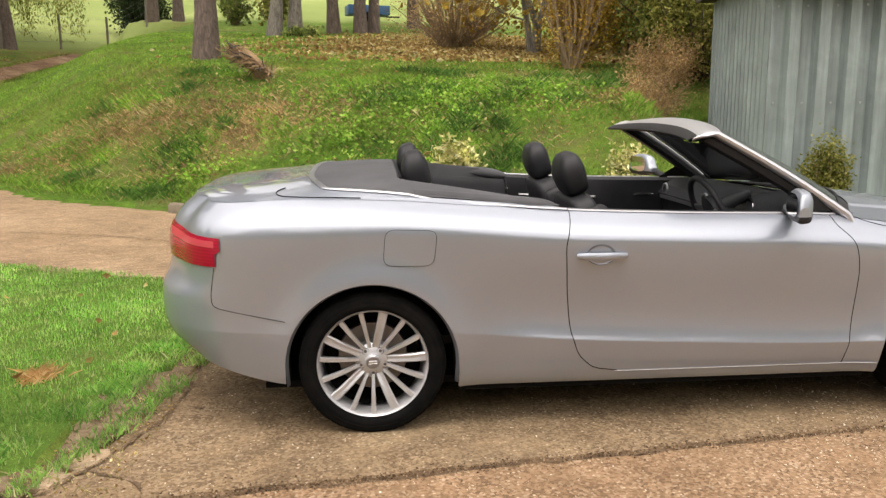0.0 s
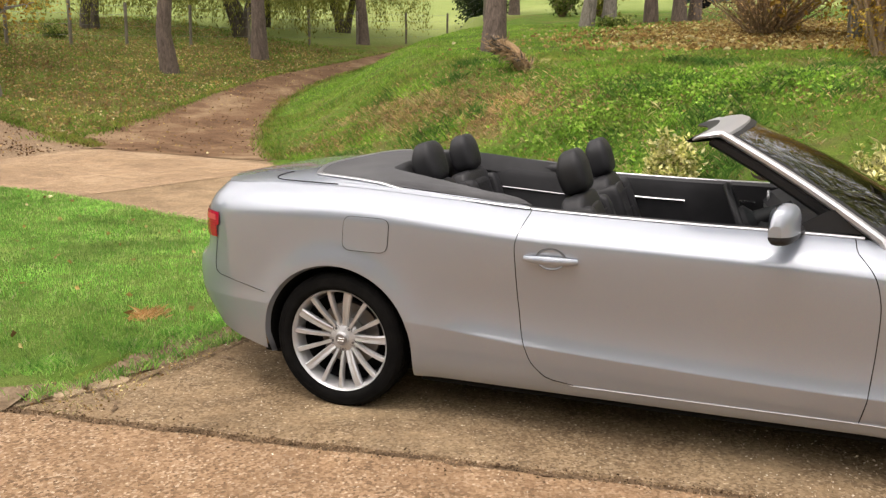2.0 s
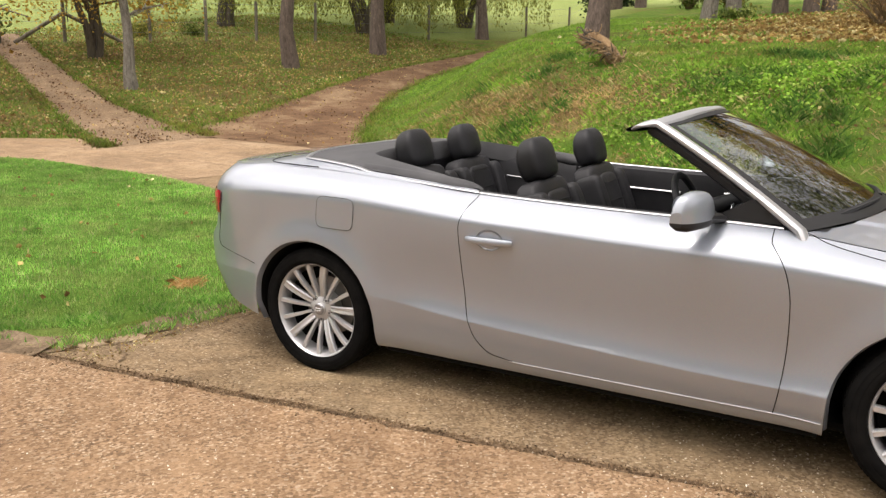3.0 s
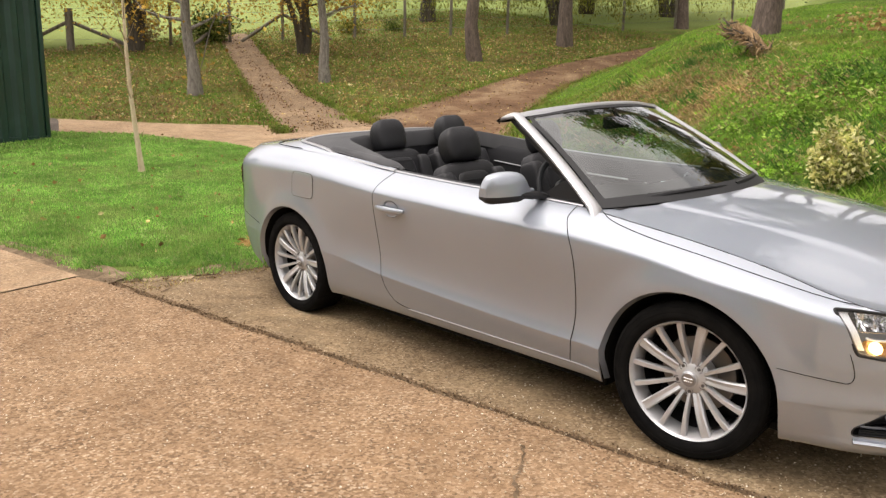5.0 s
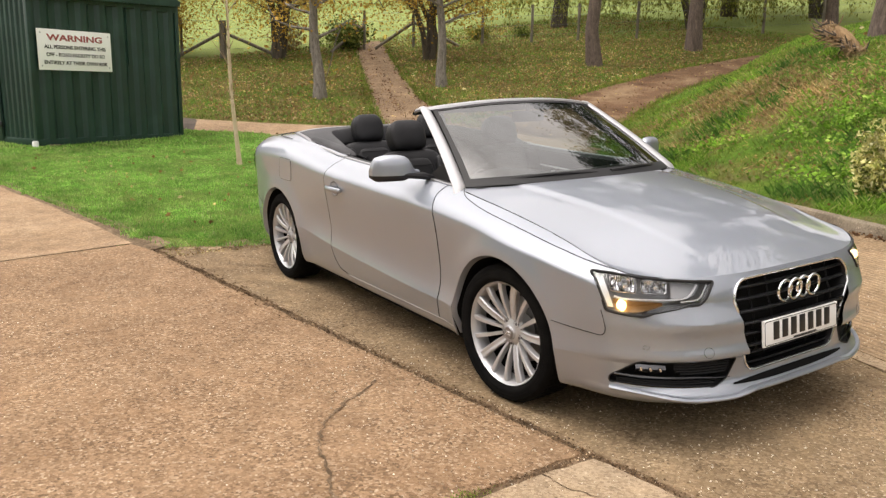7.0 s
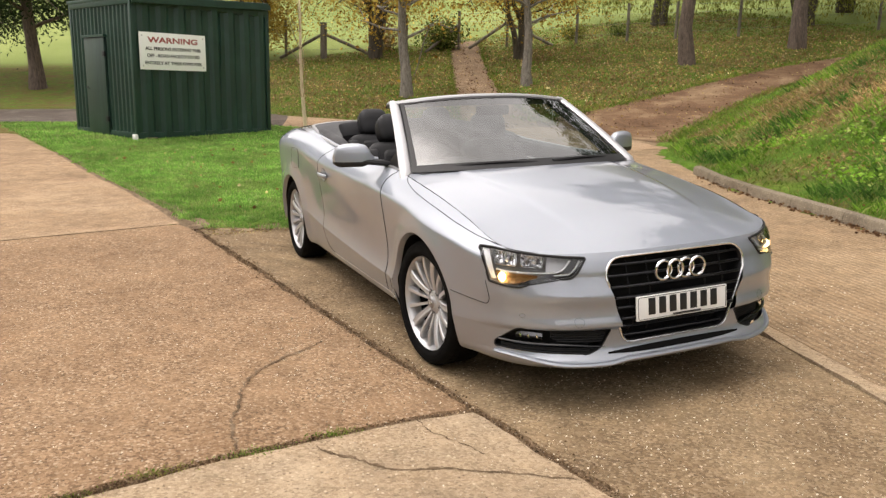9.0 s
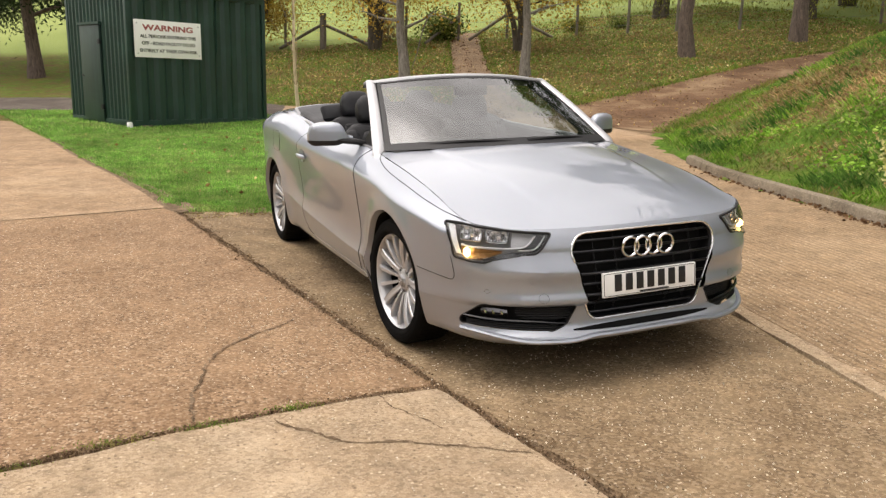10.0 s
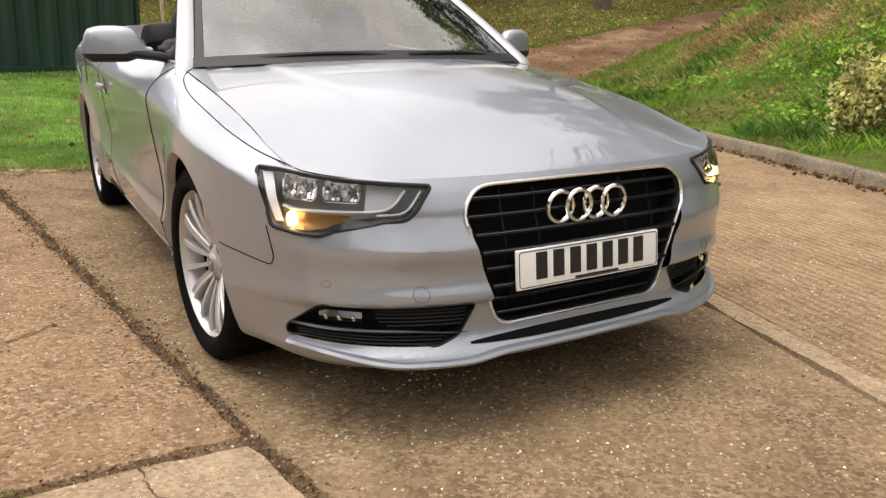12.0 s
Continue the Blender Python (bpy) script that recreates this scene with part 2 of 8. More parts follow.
LITTER = leafy("fallen leaves", [(0.0, (0.24, 0.13, 0.05)), (0.35, (0.38, 0.24, 0.085)), (0.65, (0.52, 0.37, 0.14)), (0.88, (0.64, 0.52, 0.22)), (1.0, (0.72, 0.64, 0.38))])
LITTER_DARK = leafy("dead brown leaves", [(0.0, (0.07, 0.035, 0.018)), (0.4, (0.13, 0.07, 0.035)), (0.8, (0.21, 0.12, 0.06)), (1.0, (0.3, 0.2, 0.1))])
LEAF_PINE = leafy("pine needles", [(0.0, (0.018, 0.035, 0.014)), (0.5, (0.035, 0.06, 0.022)), (1.0, (0.075, 0.10, 0.035))])
LEAF_WILLOW = leafy("willow leaves", [(0.0, (0.14, 0.16, 0.03)), (0.5, (0.29, 0.30, 0.065)), (1.0, (0.45, 0.42, 0.12))], trans=0.55)
LEAF_GOLD = leafy("golden autumn leaves", [(0.0, (0.30, 0.16, 0.03)), (0.5, (0.50, 0.32, 0.06)), (1.0, (0.62, 0.47, 0.10))], trans=0.4)
LEAF_GREEN = leafy("hedge leaves", [(0.0, (0.06, 0.095, 0.022)), (0.5, (0.18, 0.24, 0.055)), (1.0, (0.42, 0.44, 0.13))])
LEAF_OLIVE = leafy("yellow green leaves", [(0.0, (0.11, 0.13, 0.025)), (0.5, (0.24, 0.25, 0.055)), (1.0, (0.42, 0.38, 0.10))], trans=0.35)
LEAF_PALE = leafy("variegated leaves", [(0.0, (0.14, 0.20, 0.04)), (0.25, (0.36, 0.40, 0.10)), (0.50, (0.78, 0.73, 0.28)), (1.0, (0.95, 0.90, 0.54))], trans=0.35)
LEAF_RUST = leafy("rusty dry bracken", [(0.0, (0.32, 0.19, 0.08)), (0.5, (0.54, 0.35, 0.165)), (1.0, (0.74, 0.54, 0.28))])


def bark(name, dark, light, scale=9.0):
    m = shader(name, dark, 0.95)
    v = world_coord(m, (1, 1, 0.25))
    f = noise_of(m, v, scale, 8, 0.7, 1.0)
    set_color(m, ramp_of(m, f, [(0.3, dark), (0.68, light)]))
    bumped(m, f, 0.9, 0.03)
    return m


BARK_PINE = bark("pine bark", (0.045, 0.032, 0.026), (0.19, 0.14, 0.112), 15.0)
BARK_GREY = bark("grey bark", (0.055, 0.046, 0.038), (0.30, 0.265, 0.22), 14.0)
BARK_DARK = bark("dark bark", (0.03, 0.025, 0.02), (0.12, 0.095, 0.07))
TWIG = bark("dry twigs", (0.16, 0.10, 0.06), (0.42, 0.31, 0.2))
PALE_BARK = bark("pale sapling bark", (0.34, 0.25, 0.15), (0.68, 0.56, 0.40))
ROOTWOOD = bark("broken brown rootwood", (0.13, 0.075, 0.035), (0.38, 0.25, 0.13))
TIMBER = bark("weathered fence timber", (0.09, 0.075, 0.06), (0.22, 0.19, 0.15))


# ---------------------------------------------------------------- mesh tools
def finish(bm, name, sharp=35.0):
    bmesh.ops.recalc_face_normals(bm, faces=bm.faces[:])
    limit = radians(sharp)
    for f in bm.faces:
        f.smooth = True
    for e in bm.edges:
        if len(e.link_faces) == 2 and e.calc_face_angle(0.0) > limit:
            e.smooth = False
    me = bpy.data.meshes.new(name)
    bm.to_mesh(me)
    bm.free()
    return me


def part(name, bm, material, parent=None, label="", sharp=35.0):
    """One bmesh as one mesh object, under a thing or a part."""
    me = finish(bm, name, sharp) if isinstance(bm, bmesh.types.BMesh) else bm
    if material and not me.materials:
        me.materials.append(material)
    ob = new(name, me)
    if parent:
        ob.parent = parent
    if label:
        ob["label"] = label
    return ob


def thing(name, label, category, group="", kind="", at=None):
    ob = new(name)
    ob.empty_display_size = 0.1
    if at is not None:
        ob.matrix_world = at
    return tagged(ob, label, category, group, kind)


def add_box(bm, c, s, rot=None, bevel=0.0):
    m = Matrix.Translation(c) @ (rot.to_4x4() if rot else Matrix.Identity(4)) @ Matrix.Diagonal((*s, 1))
    r = bmesh.ops.create_cube(bm, size=1.0, matrix=m)
    if bevel:
        es = list({e for v in r["verts"] for e in v.link_edges})
        bmesh.ops.bevel(bm, geom=es, offset=bevel, segments=2, affect="EDGES", profile=0.6)
    return r["verts"]


def box(c, s, rot=None, bevel=0.0):
    bm = bmesh.new()
    add_box(bm, c, s, rot, bevel)
    return bm


def add_grid(bm, rows, close=False):
    """Quads over a list of rows of points."""
    vs = [[bm.verts.new(p) for p in r] for r in rows]
    for a, b in zip(vs, vs[1:]):
        n = len(a)
        for i in range(n if close else n - 1):
            q = (a[i], a[(i + 1) % n], b[(i + 1) % n], b[i])
            try:
                bm.faces.new(q)
            except ValueError:
                pass
    return vs


def grid(rows, close=False, weld=1e-5):
    bm = bmesh.new()
    add_grid(bm, rows, close)
    if weld:
        bmesh.ops.remove_doubles(bm, verts=bm.verts[:], dist=weld)
        bmesh.ops.dissolve_degenerate(bm, edges=bm.edges[:], dist=weld)
    return bm


def add_tube(bm, pts, radius, sides=8, squash=1.0, up=None, cap=True, closed=False):
    """A round or flattened bar along pts; radius may be a list."""
    pts = [Vector(p) for p in pts]
    n = len(pts)
    rad = radius if isinstance(radius, (list, tuple)) else [radius] * n
    rows, ref = [], None
    for i, p in enumerate(pts):
        if closed:
            d = (pts[(i + 1) % n] - pts[i - 1]).normalized()
        else:
            d = (pts[min(i + 1, n - 1)] - pts[max(i - 1, 0)]).normalized()
        if up is not None:
            a = d.cross(Vector(up))
        else:
            if ref is None:
                ref = Vector((0, 0, 1)) if abs(d.z) < 0.9 else Vector((1, 0, 0))
            a = d.cross(ref)
        a.normalize()
        b = a.cross(d).normalized()
        ref = b if up is None else ref
        rows.append([p + rad[i] * (math.cos(t) * a + squash * math.sin(t) * b) for t in (2 * math.pi * k / sides for k in range(sides))])
    if closed:
        rows.append(rows[0])
        base = len(bm.verts)
    vs = add_grid(bm, rows, close=True)
    if closed:
        bmesh.ops.remove_doubles(bm, verts=vs[0] + vs[-1], dist=1e-6)
    elif cap:
        for r in (vs[0], vs[-1]):
            try:
                bm.faces.new(r)
            except ValueError:
                pass


def tube(pts, radius, sides=8, **k):
    bm = bmesh.new()
    add_tube(bm, pts, radius, sides, **k)
    return bm


def smooth_line(pts, n=8):
    """A Catmull-Rom line through pts."""
    p = [Vector(q) for q in pts]
    p = [2 * p[0] - p[1]] + p + [2 * p[-1] - p[-2]]
    out = []
    for i in range(1, len(p) - 2):
        for k in range(n):
            t = k / n
            out.append(0.5 * ((2 * p[i]) + (p[i + 1] - p[i - 1]) * t + (2 * p[i - 1] - 5 * p[i] + 4 * p[i + 1] - p[i + 2]) * t * t + (3 * p[i] - p[i - 1] - 3 * p[i + 1] + p[i + 2]) * t ** 3))
    out.append(p[-2])
    return out


def lathe(profile, steps=48, axis="Y"):
    """Turns (radius, along) pairs round an axis."""
    rows = []
    for r, h in profile:
        ring = []
        for k in range(steps):
            a = 2 * math.pi * k / steps
            c, s = r * math.cos(a), r * math.sin(a)
            ring.append((c, h, s) if axis == "Y" else (c, s, h) if axis == "Z" else (h, c, s))
        rows.append(ring)
    return grid(rows, close=True)


def raw_mesh(name, verts, faces):
    me = bpy.data.meshes.new(name)
    me.from_pydata(verts, [], faces)
    me.validate()
    return me


def interp(x, table):
    return float(np.interp(x, [t[0] for t in table], [t[1] for t in table]))


def curve_of(table):
    """A smooth one-dimensional curve through a few (x, value) pairs."""
    xs = np.array([t[0] for t in table], float)
    ys = np.array([t[1] for t in table], float)
    d = np.diff(ys) / np.diff(xs)
    m = np.concatenate([[d[0]], (d[1:] + d[:-1]) / 2, [d[-1]]])
    for i in range(len(d)):
        if d[i] == 0:
            m[i] = m[i + 1] = 0
        else:
            a, b = m[i] / d[i], m[i + 1] / d[i]
            if a < 0:
                m[i] = 0
            if b < 0:
                m[i + 1] = 0
            s = a * a + b * b
            if s > 9:
                k = 3 / math.sqrt(s)
                m[i], m[i + 1] = k * a * d[i], k * b * d[i]

    def f(x):
        x = min(max(x, xs[0]), xs[-1])
        i = min(int(np.searchsorted(xs, x, side="right")) - 1, len(xs) - 2)
        h = xs[i + 1] - xs[i]
        t = (x - xs[i]) / h
        return float((2 * t ** 3 - 3 * t * t + 1) * ys[i] + (t ** 3 - 2 * t * t + t) * h * m[i] + (-2 * t ** 3 + 3 * t * t) * ys[i + 1] + (t ** 3 - t * t) * h * m[i + 1])
    return f


def smoothstep(a, b, x):
    t = min(max((x - a) / (b - a), 0.0), 1.0)
    return t * t * (3 - 2 * t)


# ---------------------------------------------------------------- the lie of the land
def soft(x, k=1.0):
    return k * np.logaddexp(0.0, np.asarray(x, float) / k)


TOE = [(40.0, -6.0), (12.0, 0.8), (6.0, 2.52), (3.6, 3.66), (2.4, 4.07), (1.0, 4.51), (-0.4, 4.91), (-1.4, 5.20), (-2.5, 5.75), (-4.4, 6.6), (-5.9, 7.9), (-7.4, 9.9), (-8.7, 12.0), (-9.8, 14.6), (-10.6, 18.2), (-11.2, 23.0), (-11.8, 34.0)]


def toe_distance(x, y):
    """How far (x, y) lies inside the bank: plus behind its toe, minus in front."""
    x, y = np.asarray(x, float), np.asarray(y, float)
    best, sign = np.full(x.shape, 1e9), np.ones(x.shape)
    for (ax, ay), (bx, by) in zip(TOE, TOE[1:]):
        dx, dy = bx - ax, by - ay
        t = np.clip(((x - ax) * dx + (y - ay) * dy) / (dx * dx + dy * dy), 0, 1)
        px, py = x - ax - t * dx, y - ay - t * dy
        d = np.hypot(px, py)
        s = np.where(dx * py - dy * px < 0, 1.0, -1.0)
        near = d < best
        best, sign = np.where(near, d, best), np.where(near, s, sign)
    return best * sign


def low_land(x, y):
    x, y = np.asarray(x, float), np.asarray(y, float)
    return 0.027 * soft(-x - 1) + 0.045 * soft(y - 1) + 0.163 * soft(-0.8 * x + 0.6 * y - 12.5) - 0.05 * soft(-x - 30, 4.0) - 0.027 * np.clip((y + 1.3) / 0.45, 0, 1) * np.clip((0.5 - y) / 1.2, 0, 1) * np.clip((x + 1.0) / 0.6, 0, 1) * np.clip((5.0 - x) / 1.5, 0, 1)


def land(x, y):
    """Height of the ground."""
    x, y = np.asarray(x, float), np.asarray(y, float)
    lo = low_land(x, y)
    top = 1.95 + 0.148 * (y - 8.6) - 0.02 * soft(x - 3)
    d = toe_distance(x, y)
    k = np.clip((d - 0.1) / (3.7 + 0.05 * np.maximum(x, 0)), 0, 1)
    k = k * k * (3 - 2 * k) * 0.75 + k * 0.25
    a = np.clip((x - 4.0) / 1.1, 0, 1)                 # the bank ends before the grey building
    b = np.clip((10.5 - y) / 3.0, 0, 1)
    k = k * (1 - 0.92 * a * a * (3 - 2 * a) * b * b * (3 - 2 * b))
    z = lo + np.maximum(top - lo, 0) * k
    far = np.hypot(x, y)
    return z + 0.05 * soft(far - 60, 5.0)


# ground sheet: fine by the car, coarse far away
def axis_steps(near0, near1, fine, far0, far1):
    out = list(np.arange(near0, near1 + 1e-6, fine))
    s, v = fine, near0
    while v > far0:
        s *= 1.16
        v -= s
        out.insert(0, v)
    s, v = fine, near1
    while v < far1:
        s *= 1.16
        v += s
        out.append(v)
    return np.array(out)


def bumps(x, y, scale, seed=0.0):
    return np.array([noise.noise((a * scale + seed, b * scale, seed)) for a, b in zip(np.ravel(x), np.ravel(y))]).reshape(np.shape(x))


def inside(poly, x, y):
    x, y = np.asarray(x, float), np.asarray(y, float)
    c = np.zeros(x.shape, bool)
    n = len(poly)
    for i in range(n):
        (ax, ay), (bx, by) = poly[i], poly[i - 1]
        hit = ((ay > y) != (by > y)) & (x < (bx - ax) * (y - ay) / ((by - ay) if by != ay else 1e-9) + ax)
        c ^= hit
    return c


# plan of the paved places
J0, J1 = Vector((-1.32, -1.575)), Vector((6.5, -0.50))       # long joint beside the car


def joint_y(x):
    return J0.y + (x - J0.x) * (J1.y - J0.y) / (J1.x - J0.x)


def right_y(x):
    return 1.925 - 0.265 * x


ISLAND = [(-1.45, -1.52), (-1.78, -1.62), (-3.6, -2.0), (-5.8, -2.5), (-8.5, -3.03), (-14.4, -4.4), (-14.8, -4.3), (-14.75, -2.0), (-14.6, -0.2), (-13.9, 1.0), (-12.5, 1.75), (-11.5, 2.75), (-9.0, 3.5), (-6.2, 3.45), (-4.0, 2.95), (-2.2, 2.36), (-1.5, 2.1), (-1.0, 1.2), (-1.08, 0.2), (-1.2, -0.7), (-1.32, -1.2)]
BACK_L = [(-5.9, 3.42), (-7.5, 3.55), (-9.0, 3.52), (-11.5, 2.77), (-12.5, 1.77)]
BACK_R = [(-5.0, 7.2), (-8.5, 7.6), (-10.3, 6.0), (-12.3, 4.1), (-14.4, 2.4)]
FAR_L = [(-12.5, 1.77), (-13.9, 1.0), (-14.6, -0.2), (-14.75, -2.0), (-14.8, -4.3), (-15.2, -9.0), (-17.0, -16.0)]
FAR_R = [(-14.4, 2.4), (-16.2, 1.2), (-17.5, -1.0), (-18.3, -3.0), (-18.8, -4.8), (-19.3, -9.0), (-21.0, -16.0)]
HILL_L = [(-9.5, 5.2), (-10.3, 5.5), (-13.3, 6.75), (-15.3, 7.65), (-19.3, 9.35), (-24.0, 11.4)]
HILL_R = [(-9.3, 7.4), (-10.5, 7.7), (-12.9, 8.2), (-13.9, 8.5), (-18.2, 10.2), (-23.4, 12.5)]
TRACK_L = [(-10.2, 7.2), (-10.4, 9.0), (-10.85, 11.3), (-11.5, 14.2), (-12.0, 17.2), (-12.0, 21.5), (-12.2, 30.0)]
TRACK_R = [(-5.6, 7.7), (-7.2, 9.6), (-8.6, 12.0), (-9.7, 14.7), (-10.5, 18.3), (-10.9, 22.9), (-11.2, 31.0)]
BACK_POLY, HILL_PATH_POLY, TRACK_POLY = BACK_L + BACK_R[::-1], HILL_L + HILL_R[::-1], TRACK_L + TRACK_R[::-1]
gx = axis_steps(-24.0, 9.0, 0.22, -320, 320)
gy = axis_steps(-6.0, 22.0, 0.22, -320, 420)
GX, GY = np.meshgrid(gx, gy)
GZ = land(GX, GY)
paved = (toe_distance(GX, GY) < -0.12) & ~inside(ISLAND, GX, GY) & (GX > -12.0) & (GX < 30) & (GY < 9.5)
wild = np.clip((toe_distance(GX, GY) - 0.2) / 1.5, 0, 1)
GZ = GZ + 0.055 * bumps(GX, GY, 0.9) * np.clip(wild + inside(ISLAND, GX, GY) * 0.25, 0, 1) + 0.02 * bumps(GX, GY, 3.0, 7.0) * wild
for poly in (BACK_POLY, HILL_PATH_POLY, TRACK_POLY, FAR_L + FAR_R[::-1]):
    paved |= inside(poly, GX, GY)
GZ = np.where(paved, GZ - 0.09, GZ + 0.025)
ny, nx = GX.shape
verts = np.stack([GX, GY, GZ], -1).reshape(-1, 3)
idx = np.arange(nx * ny).reshape(ny, nx)
faces = np.stack([idx[:-1, :-1], idx[:-1, 1:], idx[1:, 1:], idx[1:, :-1]], -1).reshape(-1, 4)
ground_mesh = raw_mesh("ground", verts.tolist(), faces.tolist())
ground_mesh.polygons.foreach_set("use_smooth", [True] * len(ground_mesh.polygons))
ground_mesh.materials.append(TURF)
ground_mesh.materials.append(LAWN)
FX_, FY_ = (GX[:-1, :-1] + GX[1:, 1:]) / 2, (GY[:-1, :-1] + GY[1:, 1:]) / 2
ground_mesh.polygons.foreach_set("material_index", inside(ISLAND, FX_, FY_).astype(int).ravel().tolist())
ground = tagged(part("ground", ground_mesh, None), "uneven green and brown grass on sloping ground", "grass", kind="structure")


def drape(name, left, right, across, along, material, label, lift=0.0, wobble=0.05, thick=0.06, category="road", lift_r=None):
    """A paved or trodden ribbon between two edge lines, lying on the land."""
    def resample(line):
        p = [Vector((*q, 0)) for q in line]
        fine = smooth_line(p, 12)
        s = [0.0]
        for a, b in zip(fine, fine[1:]):
            s.append(s[-1] + (b - a).length)
        n = max(2, along)
        return [(np.interp(k / (n - 1) * s[-1], s, [q.x for q in fine]), np.interp(k / (n - 1) * s[-1], s, [q.y for q in fine])) for k in range(n)]
    l, r = resample(left), resample(right)
    rows = []
    for (ax, ay), (bx, by) in zip(l, r):
        row = []
        for j in range(across + 1):
            t = j / across
            x, y = ax + (bx - ax) * t, ay + (by - ay) * t
            if j in (0, across) and wobble:
                x += wobble * noise.noise((x * 1.7, y * 1.7, 3.0)) + wobble * 0.5 * noise.noise((x * 7, y * 7, 5.0))
                y += wobble * noise.noise((x * 1.7, y * 1.7, 9.0)) + wobble * 0.5 * noise.noise((x * 7, y * 7, 1.0))
            row.append((x, y, float(land(x, y)) + lift + (0.0 if lift_r is None else (lift_r - lift) * t)))
        low = lambda p: (p[0], p[1], p[2] - thick)
        rows.append([low(row[0])] + row + [low(row[-1])])
    return tagged(part(name, grid(rows), material), label, category, kind="structure")


def slab(name, poly, material, label, top=0.0, thick=0.12, step=0.07, edge=0.012):
    """A cast slab with slightly worn edges; its top follows the land."""
    bm = bmesh.new()
    pts = []
    n = len(poly)
    for i in range(n):
        a, b = Vector(poly[i]), Vector(poly[(i + 1) % n])
        m = max(1, int((b - a).length / step))
        d = (b - a).normalized()
        for k in range(m):
            p = a + (b - a) * k / m
            off = (0.016 * noise.noise((p.x * 4, p.y * 4, 2.0)) + 0.015 * noise.noise((p.x * 13, p.y * 13, 4.0))) * (1.0 if step > 0.05 else 0.4)
            pts.append((p.x - d.y * off, p.y + d.x * off))
    z = lambda x, y: float(land(x, y)) + top
    cx, cy = sum(p[0] for p in pts) / len(pts), sum(p[1] for p in pts) / len(pts)
    rim = []
    for x, y in pts:
        l = math.hypot(cx - x, cy - y)
        rim.append(Vector((x + (cx - x) / l * edge, y + (cy - y) / l * edge)))
    m = len(pts)
    ring = np.array([tuple(p) for p in rim])
    gx_s, gy_s = np.meshgrid(np.arange(ring[:, 0].min(), ring[:, 0].max(), 0.2), np.arange(ring[:, 1].min(), ring[:, 1].max(), 0.2))
    fill = inside([tuple(p) for p in rim], gx_s, gy_s)
    flat, _, tris, _, _, _ = geometry.delaunay_2d_cdt(rim + [Vector(q) for q in zip(gx_s[fill], gy_s[fill])], [], [list(range(m))], 1, 1e-5)
    zs_flat = land(np.array([q[0] for q in flat]), np.array([q[1] for q in flat])) + top
    inner = [bm.verts.new((q[0], q[1], float(h))) for q, h in zip(flat, zs_flat)]
    for t in tris:
        bm.faces.new([inner[k] for k in t])
    outer = [bm.verts.new((x, y, z(x, y) - edge)) for x, y in pts]
    under = [bm.verts.new((v.co.x, v.co.y, v.co.z - thick)) for v in outer]
    for i in range(m):
        j = (i + 1) % m
        bm.faces.new((outer[i], outer[j], inner[j], inner[i]))
        bm.faces.new((under[i], under[j], outer[j], outer[i]))
    return tagged(part(name, bm, material), label, "paving", kind="structure")


# soil fills the joints under the slabs
bed = tagged(part("joint_soil", box((0.5, 0.0, -0.063), (26.0, 13.0, 0.06)), DIRT), "dark damp soil in the slab joints", "soil", kind="structure")
G = 0.020
xs = 3.40
slab("concrete_slab_car", [(-1.30, joint_y(-1.3) + G), (xs + 0.03, joint_y(xs) + G), (6.6, joint_y(6.6) + G), (6.4, right_y(6.4) - 0.01), (2.0, right_y(2.0) - 0.01), (0.4, right_y(0.4)), (-1.02, 2.1), (-0.93, 0.4), (-1.03, -0.5), (-1.13, -1.06)], CONC_CAR, "brown stained concrete strip under the car")
slab("concrete_slab_near", [(-1.642, -1.70), (-1.30, joint_y(-1.3) - G), (xs - 0.02, joint_y(xs) - G), (3.45, -1.66), (3.48, -2.05), (3.60, -2.76), (3.9, -6.5), (-0.522, -6.5)], CONC_NEAR, "pinkish exposed aggregate concrete slab, worn")
slab("concrete_slab_pale", [(xs + 0.03, joint_y(xs) - G), (6.6, joint_y(6.6) - G), (6.6, -6.5), (3.94, -6.5), (3.632, -2.77), (3.510, -2.05), (3.480, -1.67)], CONC_PALE, "pale cracked concrete slab", top=0.004)
slab("concrete_slab_front", [(6.63, -6.5), (14.0, -6.5), (14.0, -0.2), (9.03, 1.30), (9.03, right_y(9.03)), (8.83, right_y(8.83)), (6.63, right_y(6.63) - 0.01)], CONC_PALE, "pale worn concrete in front of the car")
drape("concrete_drive_left", [(-1.655, -1.69), (-3.6, -2.02), (-5.8, -2.52), (-8.5, -3.05), (-14.4, -4.42), (-14.8, -4.5)], [(-0.535, -6.5), (-4.0, -6.5), (-7.0, -6.6), (-10.0, -7.4), (-15.0, -8.8)], 8, 60, CONC_BACK, "tan concrete drive along the grass", lift=0.002, wobble=0.03, thick=0.1)
drape("concrete_drive_ribbed", [(9.0, right_y(9.0) + 0.13), (4.0, right_y(4.0) + 0.13), (2.0, right_y(2.0) + 0.14), (0.0, right_y(0) + 0.2), (-1.0, 2.22), (-2.2, 2.34), (-4.0, 2.94), (-6.2, 3.44), (-9.0, 3.5)], [(9.0, 1.52), (6.0, 2.50), (3.6, 3.58), (1.0, 4.41), (-1.4, 5.10), (-2.5, 5.65), (-4.4, 6.62), (-5.9, 7.92), (-8.2, 7.9)], 10, 90, CONC_RIB, "brushed brown concrete drive beside the kerb", lift=0.0, wobble=0.02, thick=0.1)
